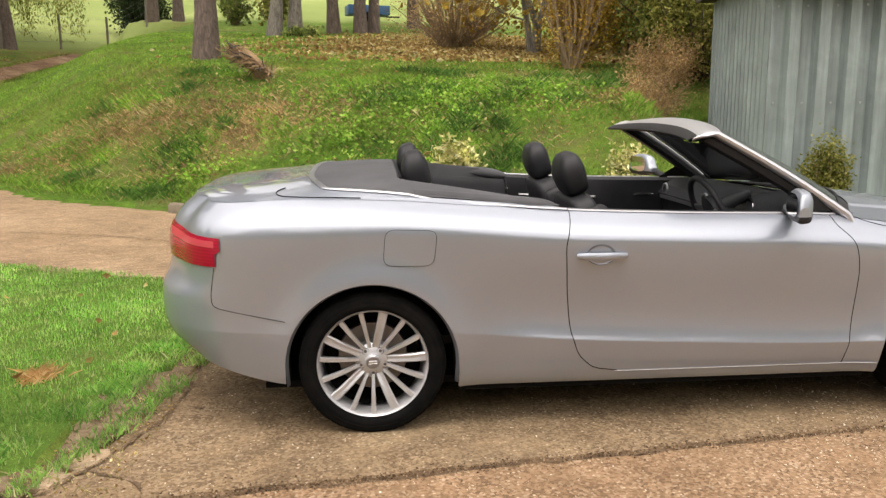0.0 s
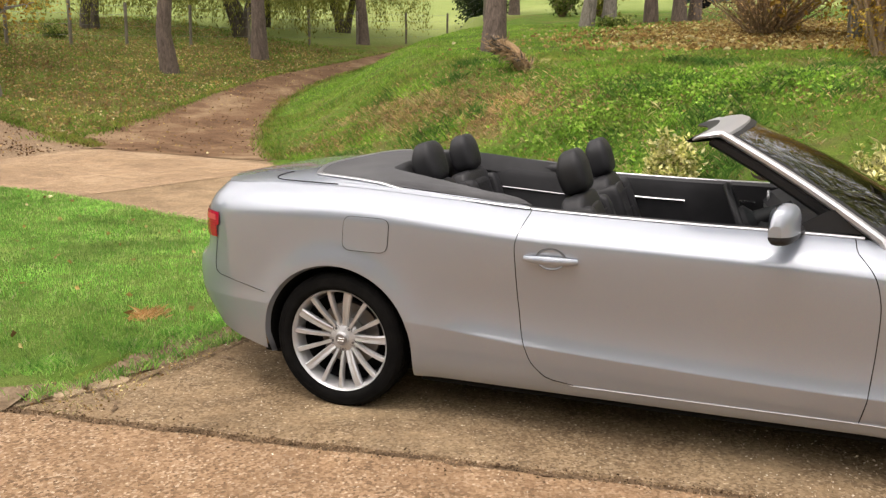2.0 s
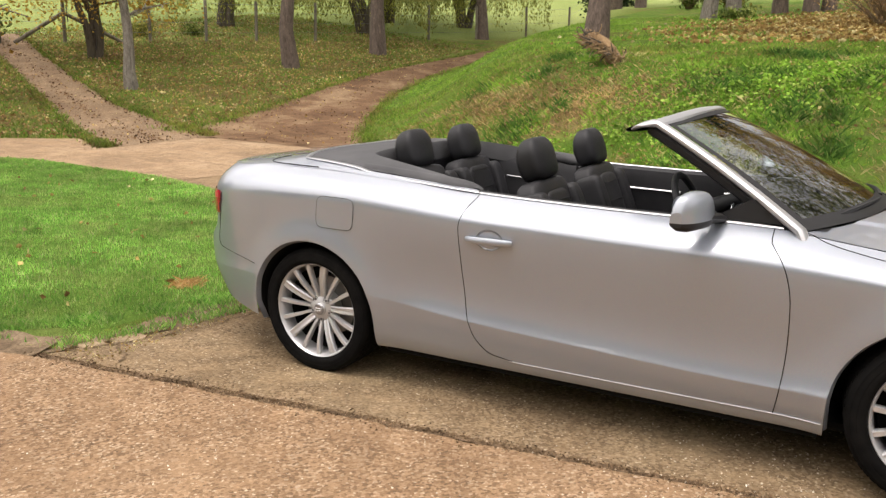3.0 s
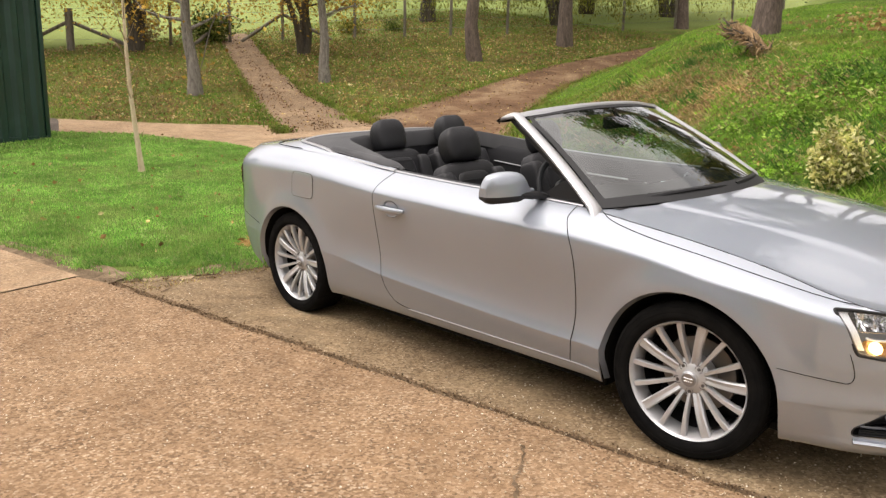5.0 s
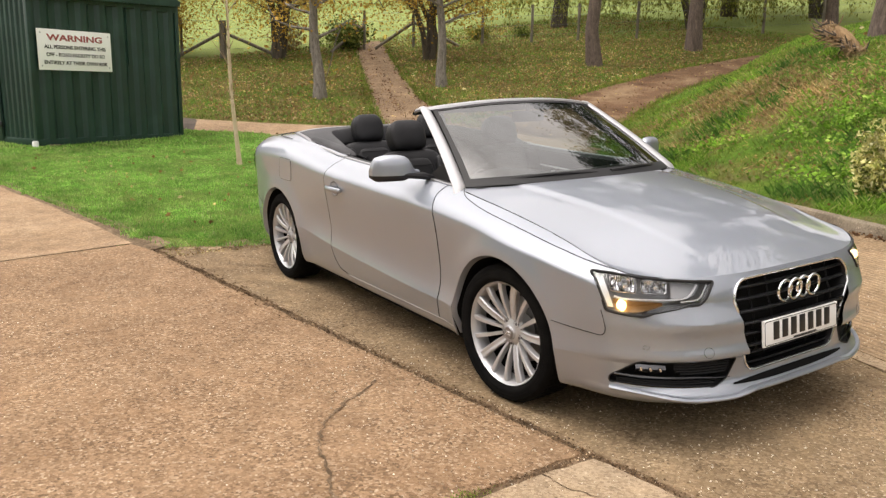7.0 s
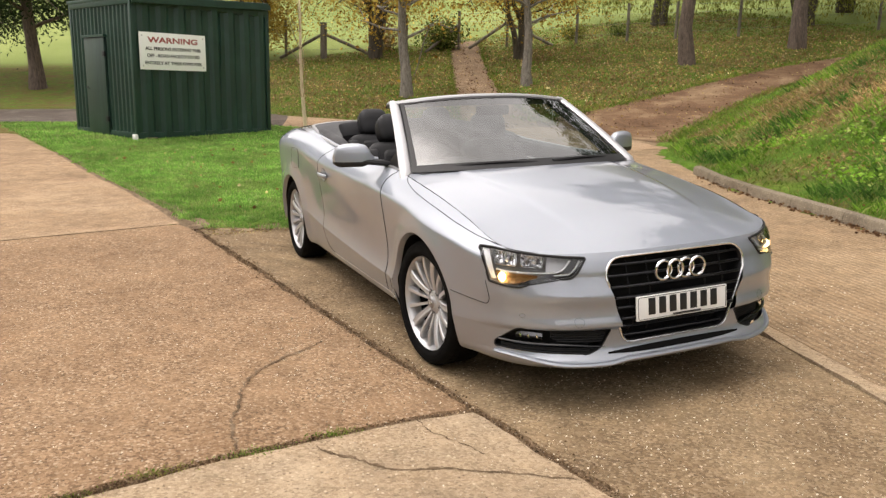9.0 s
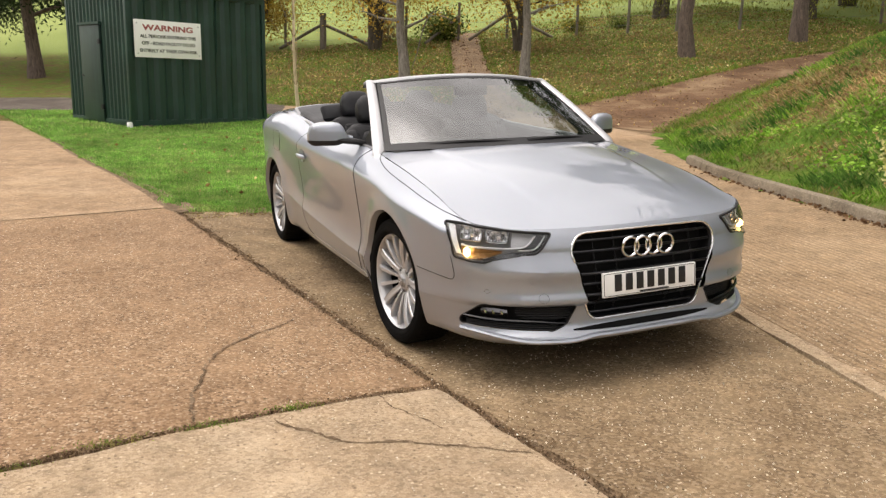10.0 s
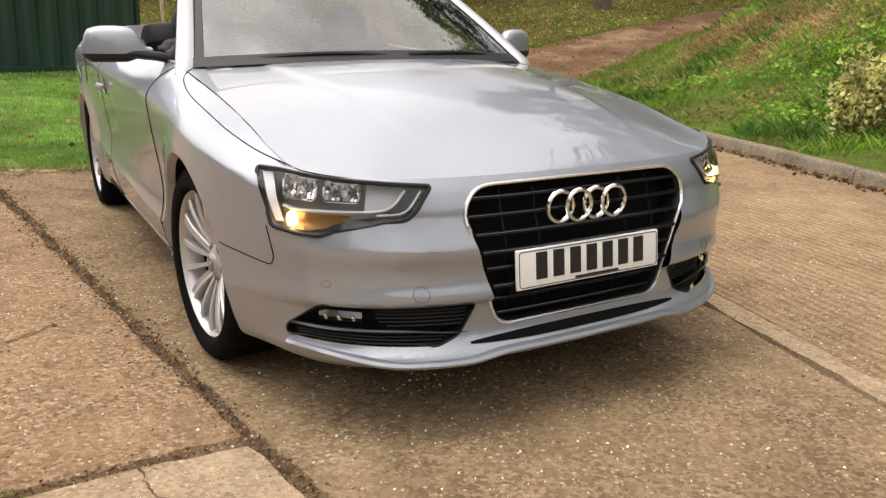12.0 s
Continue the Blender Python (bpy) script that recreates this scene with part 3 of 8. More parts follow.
slab("concrete_channel", [(6.4, right_y(6.4) + 0.012), (8.8, right_y(8.8) + 0.012), (8.8, right_y(8.8) + 0.12), (4.0, right_y(4.0) + 0.12), (2.0, right_y(2.0) + 0.13), (0.2, right_y(0.2) + 0.18), (0.2, right_y(0.2) + 0.012), (2.0, right_y(2.0) + 0.012)], CONC_EDGE, "pale concrete edging strip", top=0.002)
drape("concrete_drive_back", BACK_L, BACK_R, 8, 70, CONC_BACK, "tan concrete drive behind the grass island", lift=0.006, wobble=0.08)
drape("tarmac_road", FAR_L, FAR_R, 8, 50, TARMAC, "old grey-brown tarmac road behind the store", lift=0.004, wobble=0.06)
drape("hill_path", HILL_L, HILL_R, 8, 50, HILL_CONC, "worn concrete path going up the slope", lift=0.012, wobble=0.26)
drape("dirt_track", TRACK_L, TRACK_R, 8, 60, TRACK, "rutted brown dirt track with fallen leaves", lift=0.014, wobble=0.18)

# trodden soil where the lawn meets the strip
WORN_L = [(-1.95, -1.60), (-1.62, -1.22), (-1.40, -0.80), (-1.30, -0.35), (-1.22, 0.10), (-1.16, 0.55)]
WORN_R = [(-1.34, -1.50), (-1.19, -1.10), (-1.05, -0.62), (-0.98, -0.20), (-0.96, 0.15), (-0.95, 0.50)]
WORN_POLY = WORN_L + WORN_R[::-1]
drape("worn_edge", WORN_L, WORN_R, 16, 90, WORN, "trodden brown soil at the edge of the lawn", lift=0.022, wobble=0.14, thick=0.03, category="soil", lift_r=-0.004)

drape("lawn_edge_soil", [(-1.36, -1.40), (-1.80, -1.50), (-3.6, -1.90), (-5.8, -2.40), (-8.4, -2.92)], [(-1.33, -1.61), (-1.67, -1.715), (-3.6, -2.045), (-5.8, -2.545), (-8.4, -3.05)], 8, 120, WORN, "bare brown soil where the lawn meets the drive", lift=0.030, wobble=0.05, thick=0.03, category="soil", lift_r=-0.004)

# soil packed into the joints, crumbling over their edges
def joint_fill(points, half, depth):
    line = smooth_line([(x, y, 0) for x, y in points], 150 // max(1, len(points) - 1))
    rows = []
    for i, p in enumerate(line):
        d = (line[min(i + 1, len(line) - 1)] - line[max(i - 1, 0)]).normalized()
        s = Vector((-d.y, d.x, 0))
        row = []
        for k in range(-4, 5):
            w = half * (1.0 + 0.5 * noise.noise((p.x * 5, p.y * 5, 3.0)) + 0.3 * noise.noise((p.x * 21, p.y * 21, k * 1.0)))
            q = p + s * w * k / 4
            sag = depth * (1 - (k / 4) ** 2) + 0.005 * noise.noise((q.x * 30, q.y * 30, 7.0))
            row.append((q.x, q.y, float(land(q.x, q.y)) - 0.004 - sag + 0.0055 * noise.noise((p.x * 2.6, p.y * 2.6, 11.0))))
        rows.append(row)
    return tagged(part("joint_soil", grid(rows), JOINT_SOIL), "brown soil packed into the joint between the slabs", "soil", kind="structure")


joint_fill([(-1.66, -1.705), (-1.45, -1.62), (-1.30, joint_y(-1.3)), (0.5, joint_y(0.5)), (2.2, joint_y(2.2)), (3.4, joint_y(3.4)), (4.6, joint_y(4.6)), (6.5, joint_y(6.5))], 0.034, 0.005)
joint_fill([(3.41, -0.95), (3.465, -1.66), (3.495, -2.05), (3.616, -2.765), (3.92, -6.4)], 0.026, 0.005)

# cracks: narrow dark soil seams across the slabs
def crack(points, width, parent_label):
    line = smooth_line([(x, y, 0) for x, y in points], 44)
    rows = []
    for i, p in enumerate(line):
        d = (line[min(i + 1, len(line) - 1)] - line[max(i - 1, 0)]).normalized()
        s = Vector((-d.y, d.x, 0))
        q = p + s * (0.018 * noise.noise((p.x * 7, p.y * 7, 0.5)) + 0.016 * noise.noise((p.x * 24, p.y * 24, 1.5)) + 0.006 * noise.noise((p.x * 70, p.y * 70, 2.5)))
        w = width * (0.25 + 1.7 * abs(noise.noise((p.x * 16, p.y * 16, 8.0))))
        z = float(land(p.x, p.y))
        rows.append([(q.x - s.x * w, q.y - s.y * w, z + 0.0062), (q.x, q.y, z + 0.0066), (q.x + s.x * w, q.y + s.y * w, z + 0.0062)])
    return tagged(part("slab_crack", grid(rows), DIRT), parent_label, "crack", kind="structure")


crack([(2.30, -1.33), (2.45, -1.55), (2.70, -1.81), (3.16, -1.96), (3.46, -2.01)], 0.0090, "curved crack in the concrete filled with soil")
crack([(3.54, -1.70), (3.70, -1.60), (3.82, -1.49), (3.93, -1.25), (4.13, -0.87)], 0.0100, "crack across the pale concrete slab")
crack([(3.42, -1.25), (3.62, -1.2), (3.84, -1.11)], 0.0040, "fine crack in the pale concrete slab")
crack([(-4.2, 4.3), (-2.6, 4.0), (-1.4, 3.4), (-0.9, 2.7)], 0.012, "long crack in the drive")
crack([(-9.0, 5.2), (-6.5, 4.9), (-4.0, 4.5)], 0.014, "long crack in the drive")

crack([(-0.94, 0.12), (-0.958, -0.14), (-0.95, -0.48), (-0.99, -0.81), (-1.044, -1.017), (-1.12, -1.23), (-1.20, -1.385), (-1.29, -1.52)], 0.0105, "crack along the broken edge of the concrete strip")
crack([(-1.12, -1.24), (-1.01, -1.297), (-0.943, -1.337), (-0.873, -1.43)], 0.0100, "crack at the corner of the concrete strip")
crack([(-0.94, -0.80), (-0.914, -0.597), (-0.81, -0.578)], 0.0075, "short crack in the concrete strip")
for poly in ([(-1.235, -1.20), (-1.195, -1.045), (-1.100, -1.048), (-1.075, -1.10), (-1.140, -1.245)], [(-1.05, -0.25), (-0.995, -0.165), (-0.955, -0.19), (-0.968, -0.33)], [(-1.30, -1.38), (-1.25, -1.24), (-1.165, -1.27), (-1.215, -1.395)]):
    slab("concrete_fragment", poly, CONC_PALE, "pale broken piece of concrete at the lawn edge", top=0.006, thick=0.08, step=0.03, edge=0.006)

# kerb stones
KERB = [(8.2, 1.77), (6.0, 2.48), (3.6, 3.61), (2.4, 4.02), (1.0, 4.46), (-0.4, 4.86), (-1.4, 5.15), (-2.45, 5.62)]
kl = smooth_line([(x, y, 0) for x, y in KERB], 20)
acc = [0.0]
for a, b in zip(kl, kl[1:]):
    acc.append(acc[-1] + (b - a).length)
kerb = thing("kerb", "weathered grey concrete kerb along the bank", "kerb", kind="structure")


def kerb_at(s):
    return Vector((np.interp(s, acc, [p.x for p in kl]), np.interp(s, acc, [p.y for p in kl]), 0))


s = acc[-1]
while s > 0.95:
    a, b = kerb_at(s), kerb_at(s - 0.905)
    mid, d = (a + b) / 2, (b - a).normalized()
    bm = bmesh.new()
    prof = [(-0.062, -0.12), (-0.058, 0.080), (-0.042, 0.106), (-0.016, 0.115), (0.056, 0.117), (0.063, 0.108), (0.064, -0.12)]
    side = Vector((-d.y, d.x, 0))
    if side.y < 0:
        side = -side
    rows = []
    for q in (a, (a + b) / 2, b):
        z = float(low_land(q.x, q.y))
        rows.append([(q.x + side.x * u, q.y + side.y * u, z + v + 0.004 * noise.noise((q.x * 9, q.y * 9, v * 30))) for u, v in prof])
    vs = add_grid(bm, rows, close=True)
    bm.faces.new(vs[0])
    bm.faces.new(vs[-1])
    part("kerb_stone", bm, CONC_KERB, kerb)
    s -= 0.915


# ---------------------------------------------------------------- car materials
def paint():
    m = shader("silver metallic paint", (0.290, 0.316, 0.362), 0.46, 0.58, 1.0, 0.015)
    v = world_coord(m)
    vo = node(m, "ShaderNodeTexVoronoi", Scale=900.0)
    m.node_tree.links.new(v, vo.inputs["Vector"])
    set_color(m, mixed(m, 0.14, (0.290, 0.316, 0.362), vo.outputs["Color"], "SOFT_LIGHT"))
    dust = noise_of(m, v, 3.0, 6, 0.7)
    set_rough(m, ramp_of(m, dust, [(0.3, grey(0.42)), (0.7, grey(0.49))]))
    principled(m).inputs["Coat IOR"].default_value = 1.85
    return m


PAINT = paint()
CHROME = shader("bright chrome", (0.82, 0.82, 0.83), 0.08, 1.0)
ALU = shader("brushed aluminium trim", (0.42, 0.42, 0.43), 0.38, 1.0)
INLAY = shader("dull grey inlay", (0.24, 0.24, 0.25), 0.42, 0.9)
ALLOY = shader("silver alloy wheel paint", (0.49, 0.49, 0.50), 0.36, 0.45, 0.5, 0.06)
BLACK = shader("black plastic", (0.014, 0.014, 0.015), 0.5, spec=0.3)
FRAME_ALU = shader("satin aluminium frame", (0.50, 0.50, 0.51), 0.36, 0.7)
SATIN = shader("satin chrome", (0.78, 0.78, 0.79), 0.18, 0.9)
BAR_BLACK = shader("grille black", (0.008, 0.008, 0.009), 0.4, spec=0.25)
GLOSS = shader("gloss black plastic", (0.010, 0.010, 0.011), 0.12, 0.0, 0.6, 0.05)
GAP = shader("dark panel gap", (0.006, 0.006, 0.006), 0.9, spec=0.1)
LINER = shader("wheel arch liner", (0.008, 0.008, 0.008), 0.95, spec=0.1)
PLATE = shader("white reflective plate", (0.80, 0.80, 0.78), 0.35)
INK = shader("black plate characters", (0.012, 0.012, 0.013), 0.4)
AMBER = shader("amber lamp", (0.30, 0.20, 0.11), 0.16, 0.5)
MIRROR = shader("mirror glass", (0.85, 0.86, 0.87), 0.02, 1.0)


def rubber():
    m = shader("tyre rubber", (0.012, 0.012, 0.012), 0.9, spec=0.05)
    v = world_coord(m)
    f = noise_of(m, v, 14, 5)
    set_color(m, ramp_of(m, f, [(0.35, grey(0.005)), (0.7, (0.010, 0.0095, 0.009))]))
    return m


def leather():
    m = shader("black leather", (0.010, 0.010, 0.012), 0.5, spec=0.28)
    v = world_coord(m)
    vo = node(m, "ShaderNodeTexVoronoi", Scale=320.0)
    m.node_tree.links.new(v, vo.inputs["Vector"])
    bumped(m, vo.outputs["Distance"], 0.25, 0.002)
    set_color(m, ramp_of(m, noise_of(m, v, 5, 4), [(0.3, (0.011, 0.011, 0.012)), (0.7, (0.022, 0.022, 0.025))]))
    return m


def fabric():
    m = shader("grey hood cover", (0.065, 0.065, 0.068), 0.85, spec=0.25)
    v = world_coord(m)
    f = noise_of(m, v, 400, 2)
    set_color(m, ramp_of(m, noise_of(m, v, 4, 4), [(0.3, (0.055, 0.055, 0.058)), (0.7, (0.085, 0.085, 0.088))]))
    bumped(m, f, 0.3, 0.001)
    return m


RUBBER, LEATHER, FABRIC = rubber(), leather(), fabric()


def clear(name, tint, rough=0.0, ior=1.45):
    m = shader(name, tint, rough)
    p = principled(m)
    p.inputs["Transmission Weight"].default_value = 1.0
    p.inputs["IOR"].default_value = ior
    return m


def thin_glass(name, tint, gloss=0.08, slant=2.2):
    """A thin pane: see-through, with a mirror sheen that grows at a slant."""
    m = bpy.data.materials.new(name)
    m.use_nodes = True
    nt = m.node_tree
    nt.nodes.clear()
    out = nt.nodes.new("ShaderNodeOutputMaterial")
    tr = nt.nodes.new("ShaderNodeBsdfTransparent")
    tr.inputs["Color"].default_value = (*tint, 1)
    gl = nt.nodes.new("ShaderNodeBsdfGlossy")
    gl.inputs["Roughness"].default_value = 0.01
    fr = nt.nodes.new("ShaderNodeFresnel")
    fr.inputs["IOR"].default_value = 1.52
    ma = nt.nodes.new("ShaderNodeMath")
    ma.operation = "MULTIPLY_ADD"
    ma.inputs[1].default_value, ma.inputs[2].default_value = slant, gloss
    ma.use_clamp = True
    mx = nt.nodes.new("ShaderNodeMixShader")
    nt.links.new(fr.outputs[0], ma.inputs[0])
    nt.links.new(ma.outputs[0], mx.inputs[0])
    nt.links.new(tr.outputs[0], mx.inputs[1])
    nt.links.new(gl.outputs[0], mx.inputs[2])
    nt.links.new(mx.outputs[0], out.inputs["Surface"])
    return m


SCREEN = thin_glass("windscreen glass", (0.34, 0.42, 0.40), 0.07, 1.6)
LENS = thin_glass("clear lamp lens", (0.95, 0.96, 0.97), 0.0, 0.9)


def tail_red():
    m = shader("red tail lamp", (0.34, 0.003, 0.022), 0.16, 0.0, 0.25, 0.02, 0.3)
    v = world_coord(m)
    w = node(m, "ShaderNodeTexWave", Scale=22.0)
    w.bands_direction = "Z"
    m.node_tree.links.new(v, w.inputs["Vector"])
    set_color(m, ramp_of(m, w.outputs["Fac"], [(0.0, (0.27, 0.002, 0.020)), (1.0, (0.38, 0.004, 0.032))]))
    return m


TAIL = tail_red()
TAIL_PALE = shader("pale red lens", (0.50, 0.06, 0.08), 0.15, spec=0.4)

# ---------------------------------------------------------------- car body form
AXLE_F, AXLE_R, HUB = 2.751, 0.0, 0.311
ARCH_X, ARCH_Z = 0.381, 0.374
FRONT_C, FRONT_A, WIDE, FRONT_N = 2.70, 0.985, 0.925, 3.2
REAR_C, REAR_A, REAR_N = -0.05, 0.970, 3.5
EDGE_Y = 0.785

bonnet_mid = curve_of([(0.0, 0.678), (0.03, 0.694), (0.08, 0.718), (0.17, 0.761), (0.32, 0.819), (0.56, 0.880), (0.86, 0.929), (1.16, 0.961), (1.42, 0.975)])
bonnet_side = curve_of([(2.15, 0.928), (2.45, 0.894), (2.75, 0.852), (3.05, 0.796), (3.25, 0.744), (3.36, 0.722), (3.45, 0.711), (3.55, 0.704), (3.62, 0.701)])
belt = curve_of([(-1.0, 0.940), (-0.90, 0.962), (-0.78, 0.990), (-0.65, 1.010), (-0.50, 1.024), (-0.23, 1.034), (0.05, 1.029), (0.23, 1.018), (0.55, 0.994), (0.89, 0.970), (1.39, 0.950), (2.13, 0.932), (2.20, 0.928)])
deck_mid = curve_of([(-0.99, 0.955), (-0.95, 0.988), (-0.88, 1.012), (-0.79, 1.030), (-0.62, 1.050), (-0.43, 1.068), (-0.18, 1.097), (0.07, 1.108), (0.3, 1.100), (1.0, 1.02)])
tornado = curve_of([(-0.95, 0.840), (-0.56, 0.874), (0.10, 0.888), (0.85, 0.858), (1.36, 0.842), (2.17, 0.808), (2.75, 0.762), (3.20, 0.686), (3.40, 0.634), (3.65, 0.600)])
crease = curve_of([(-0.95, 0.47), (0.2, 0.470), (0.48, 0.444), (0.86, 0.408), (1.39, 0.380), (2.21, 0.353), (2.5, 0.36), (3.65, 0.36)])
side_low = curve_of([(0.00, 0.090), (0.17, 0.075), (0.20, 0.052), (0.245, 0.036)])
front_prof = curve_of([(0.15, 0.10), (0.185, 0.045), (0.203, 0.008), (0.216, 0.000), (0.226, 0.004), (0.244, 0.028), (0.262, 0.042), (0.30, 0.046), (0.350, 0.045), (0.364, 0.026), (0.376, 0.008), (0.388, 0.007), (0.425, 0.017), (0.465, 0.019), (0.505, 0.012), (0.518, 0.012), (0.532, 0.018), (0.575, 0.038), (0.64, 0.060), (0.72, 0.088)])
rear_prof = curve_of([(0.15, 0.22), (0.24, 0.15), (0.31, 0.075), (0.40, 0.020), (0.53, 0.0), (0.62, 0.006), (0.68, 0.034), (0.74, 0.046), (0.82, 0.050), (0.90, 0.062), (1.00, 0.090)])


def bonnet(x, y):
    k = 1 - min(abs(y) / EDGE_Y, 1.0) ** 2.3
    back = max(0.0, 2.70 + 0.915 * max(0.0, 1 - (min(abs(y), 0.86) / 0.90) ** 3.2) ** (1 / 3.2) - x)
    z = bonnet_side(x) + (bonnet_mid(back) - bonnet_side(x)) * k
    line = 0.52 - 0.12 * (x - 2.3)                   # raised line running to the grille corner
    fade = smoothstep(3.5, 3.1, x) * smoothstep(2.2, 2.45, x)
    return z + 0.006 * fade * smoothstep(line + 0.030, line - 0.006, abs(y)) - 0.004 * fade


def deck(x, y):
    k = 1 - min(abs(y) / EDGE_Y, 1.0) ** 4.0
    return belt(x) + (deck_mid(x) - belt(x)) * k


def half_outline():
    """Widest plan line of the right side, from the nose to the tail: x, y, nx, ny."""
    raw = []
    for k in range(0, 241):
        a = math.pi / 2 * k / 240
        raw.append((FRONT_C + FRONT_A * abs(math.cos(a)) ** (2 / FRONT_N), -WIDE * abs(math.sin(a)) ** (2 / FRONT_N)))
    for k in range(1, 40):
        raw.append((FRONT_C + (REAR_C - FRONT_C) * k / 40, -WIDE - 0.003 * math.sin(math.pi * k / 40)))
    for k in range(240, -1, -1):
        a = math.pi / 2 * k / 240
        raw.append((REAR_C - REAR_A * abs(math.cos(a)) ** (2 / REAR_N), -WIDE * abs(math.sin(a)) ** (2 / REAR_N)))
    raw = np.array(raw)
    s = np.concatenate([[0], np.cumsum(np.hypot(*np.diff(raw, axis=0).T))])
    pos = list(np.linspace(0, s[-1], 250))
    for c in (AXLE_F, AXLE_R):                        # extra columns round the wheel arches
        for k in range(25):
            x = c + ARCH_X * math.cos(math.pi * k / 24)
            pos.append(float(np.interp(-x, -raw[60:-60, 0], s[60:-60])))
        for d in (-1, 1):
            for e in (0.0015, 0.01):
                x = c + d * (ARCH_X + e)
                pos.append(float(np.interp(-x, -raw[60:-60, 0], s[60:-60])))
    pos = sorted(set(round(p, 5) for p in pos))
    X, Y = np.interp(pos, s, raw[:, 0]), np.interp(pos, s, raw[:, 1])
    e = 0.02
    TX = np.interp(np.array(pos) + e, s, raw[:, 0]) - np.interp(np.array(pos) - e, s, raw[:, 0])
    TY = np.interp(np.array(pos) + e, s, raw[:, 1]) - np.interp(np.array(pos) - e, s, raw[:, 1])
    L = np.hypot(TX, TY)
    NX, NY = -TY / L, TX / L
    flip = np.where(NX * (X - 1.4) + NY * Y < 0, -1, 1)
    NX, NY = NX * flip, NY * flip
    NY[0], NX[0], NY[-1], NX[-1] = 0, 1, 0, -1
    Y[0] = Y[-1] = 0
    return X, Y, NX, NY


OX, OY, ONX, ONY = half_outline()


def top_inset(x, nx, y=0.0):
    """How far the shoulder leans in between the waist line and the top edge."""
    side = WIDE - EDGE_Y
    if nx > 0.05:
        return max(0.040, (abs(y) - EDGE_Y) / max(math.sqrt(max(1 - nx * nx, 1e-6)), 0.2))
    if nx < -0.05:
        return side + (0.085 - side) * smoothstep(0.15, 0.8, -nx)
    return side


def column(x, y, nx, ny):
    """Waist height, top height, crease height, low edge, and an inset by height, for one column of the body side."""
    it = top_inset(x, nx, y)
    f = max(nx, 0.0) ** 2
    r = max(-nx, 0.0) ** 2
    s = max(0.0, 1 - f - r)
    corner = 1 + 5.0 * r * ny * ny                   # the tail turns in above the bumper, most at its corners
    back = it + f * front_prof(0.66) + r * rear_prof(0.98) * corner
    tx, ty = x - nx * back, y - ny * back
    if x > 2.2:
        zt = bonnet(tx, ty)
    elif x < -0.3:
        zt = deck(tx, ty)
    else:
        zt = belt(x)
    zw = min(tornado(x), zt - 0.03)
    zc = crease(x)
    full = 1.85 + 0.75 * smoothstep(1.0, 0.1, x)     # fuller shoulder over the rear wheel
    low = 0.19
    if x > 3.1:
        low = 0.19 - 0.012 * smoothstep(3.1, 3.5, x)
    elif x < -0.35:
        low = 0.235 + 0.08 * smoothstep(-0.36, -0.85, x)
    for c in (AXLE_F, AXLE_R):
        d = abs(x - c) / ARCH_X
        if d <= 1.0001:
            low = HUB + ARCH_Z * math.sqrt(max(0.0, 1 - d * d))

    def inset(z):
        if z <= 0.245:
            a = side_low(z)
        elif z <= zc:
            k = (z - 0.245) / (zc - 0.245)
            a = 0.036 + (0.010 - 0.036) * k ** 0.8
        elif z <= zw:
            k = (z - zc) / max(zw - zc, 1e-6)
            hollow = (0.006 + 0.018 * smoothstep(0.35, 0.75, x) * smoothstep(3.0, 2.3, x)) * (1 - math.exp(-k / 0.16)) * 1.25 * (1 - smoothstep(0.12, 1.0, k))
            a = 0.010 * (1 - k) ** 2 + hollow
        else:
            a = 0.0
        over = it * max(0.0, (z - zw) / max(zt - zw, 1e-6)) ** full if z > zw else 0.0
        low_prof = s * a + f * front_prof(min(z, zw, 0.66)) + r * rear_prof(z) * corner
        for c in (AXLE_F, AXLE_R):                    # swell over the wheels
            q = math.hypot((x - c) / 1.0, z - HUB)
            low_prof -= s * 0.022 * math.exp(-((q - 0.37) / 0.085) ** 2) * (1 if z < zw else 1 - (z - zw) / (zt - zw))
        return low_prof + over
    return zw, zt, zc, low, inset


COLS = [column(*q) for q in zip(OX, OY, ONX, ONY)]


def body_point(i, z, lift=0.0):
    x, y, nx, ny = OX[i], OY[i], ONX[i], ONY[i]
    d = COLS[i][4](z) - lift
    return Vector((x - nx * d, y - ny * d, z))


def side_point(x, z, lift=0.0, side=-1):
    """The point of the right (or left) flank at x, z."""
    i = int(np.argmin(np.abs(OX - x) + (np.abs(OY) < 0.55) * 9))
    j = i + 1 if OX[i] > x else i - 1
    j = min(max(j, 0), len(OX) - 1)
    t = 0.0 if OX[i] == OX[j] else (x - OX[i]) / (OX[j] - OX[i])
    p = body_point(i, z, lift).lerp(body_point(j, z, lift), min(max(t, 0), 1))
    return Vector((p.x, p.y * (-side), p.z)) if side > 0 else p


def front_point(y, z, lift=0.0):
    """The point of the nose at y, z."""
    n = 110
    ys = np.array([body_point(i, z, lift).y for i in range(n)])
    yy = -abs(y)
    i = int(np.searchsorted(-ys, -yy)) - 1
    i = min(max(i, 0), n - 2)
    t = (yy - ys[i]) / ((ys[i + 1] - ys[i]) or 1)
    p = body_point(i, z, lift).lerp(body_point(i + 1, z, lift), min(max(t, 0), 1))
    return Vector((p.x, p.y * (1 if y < 0 else -1), p.z))


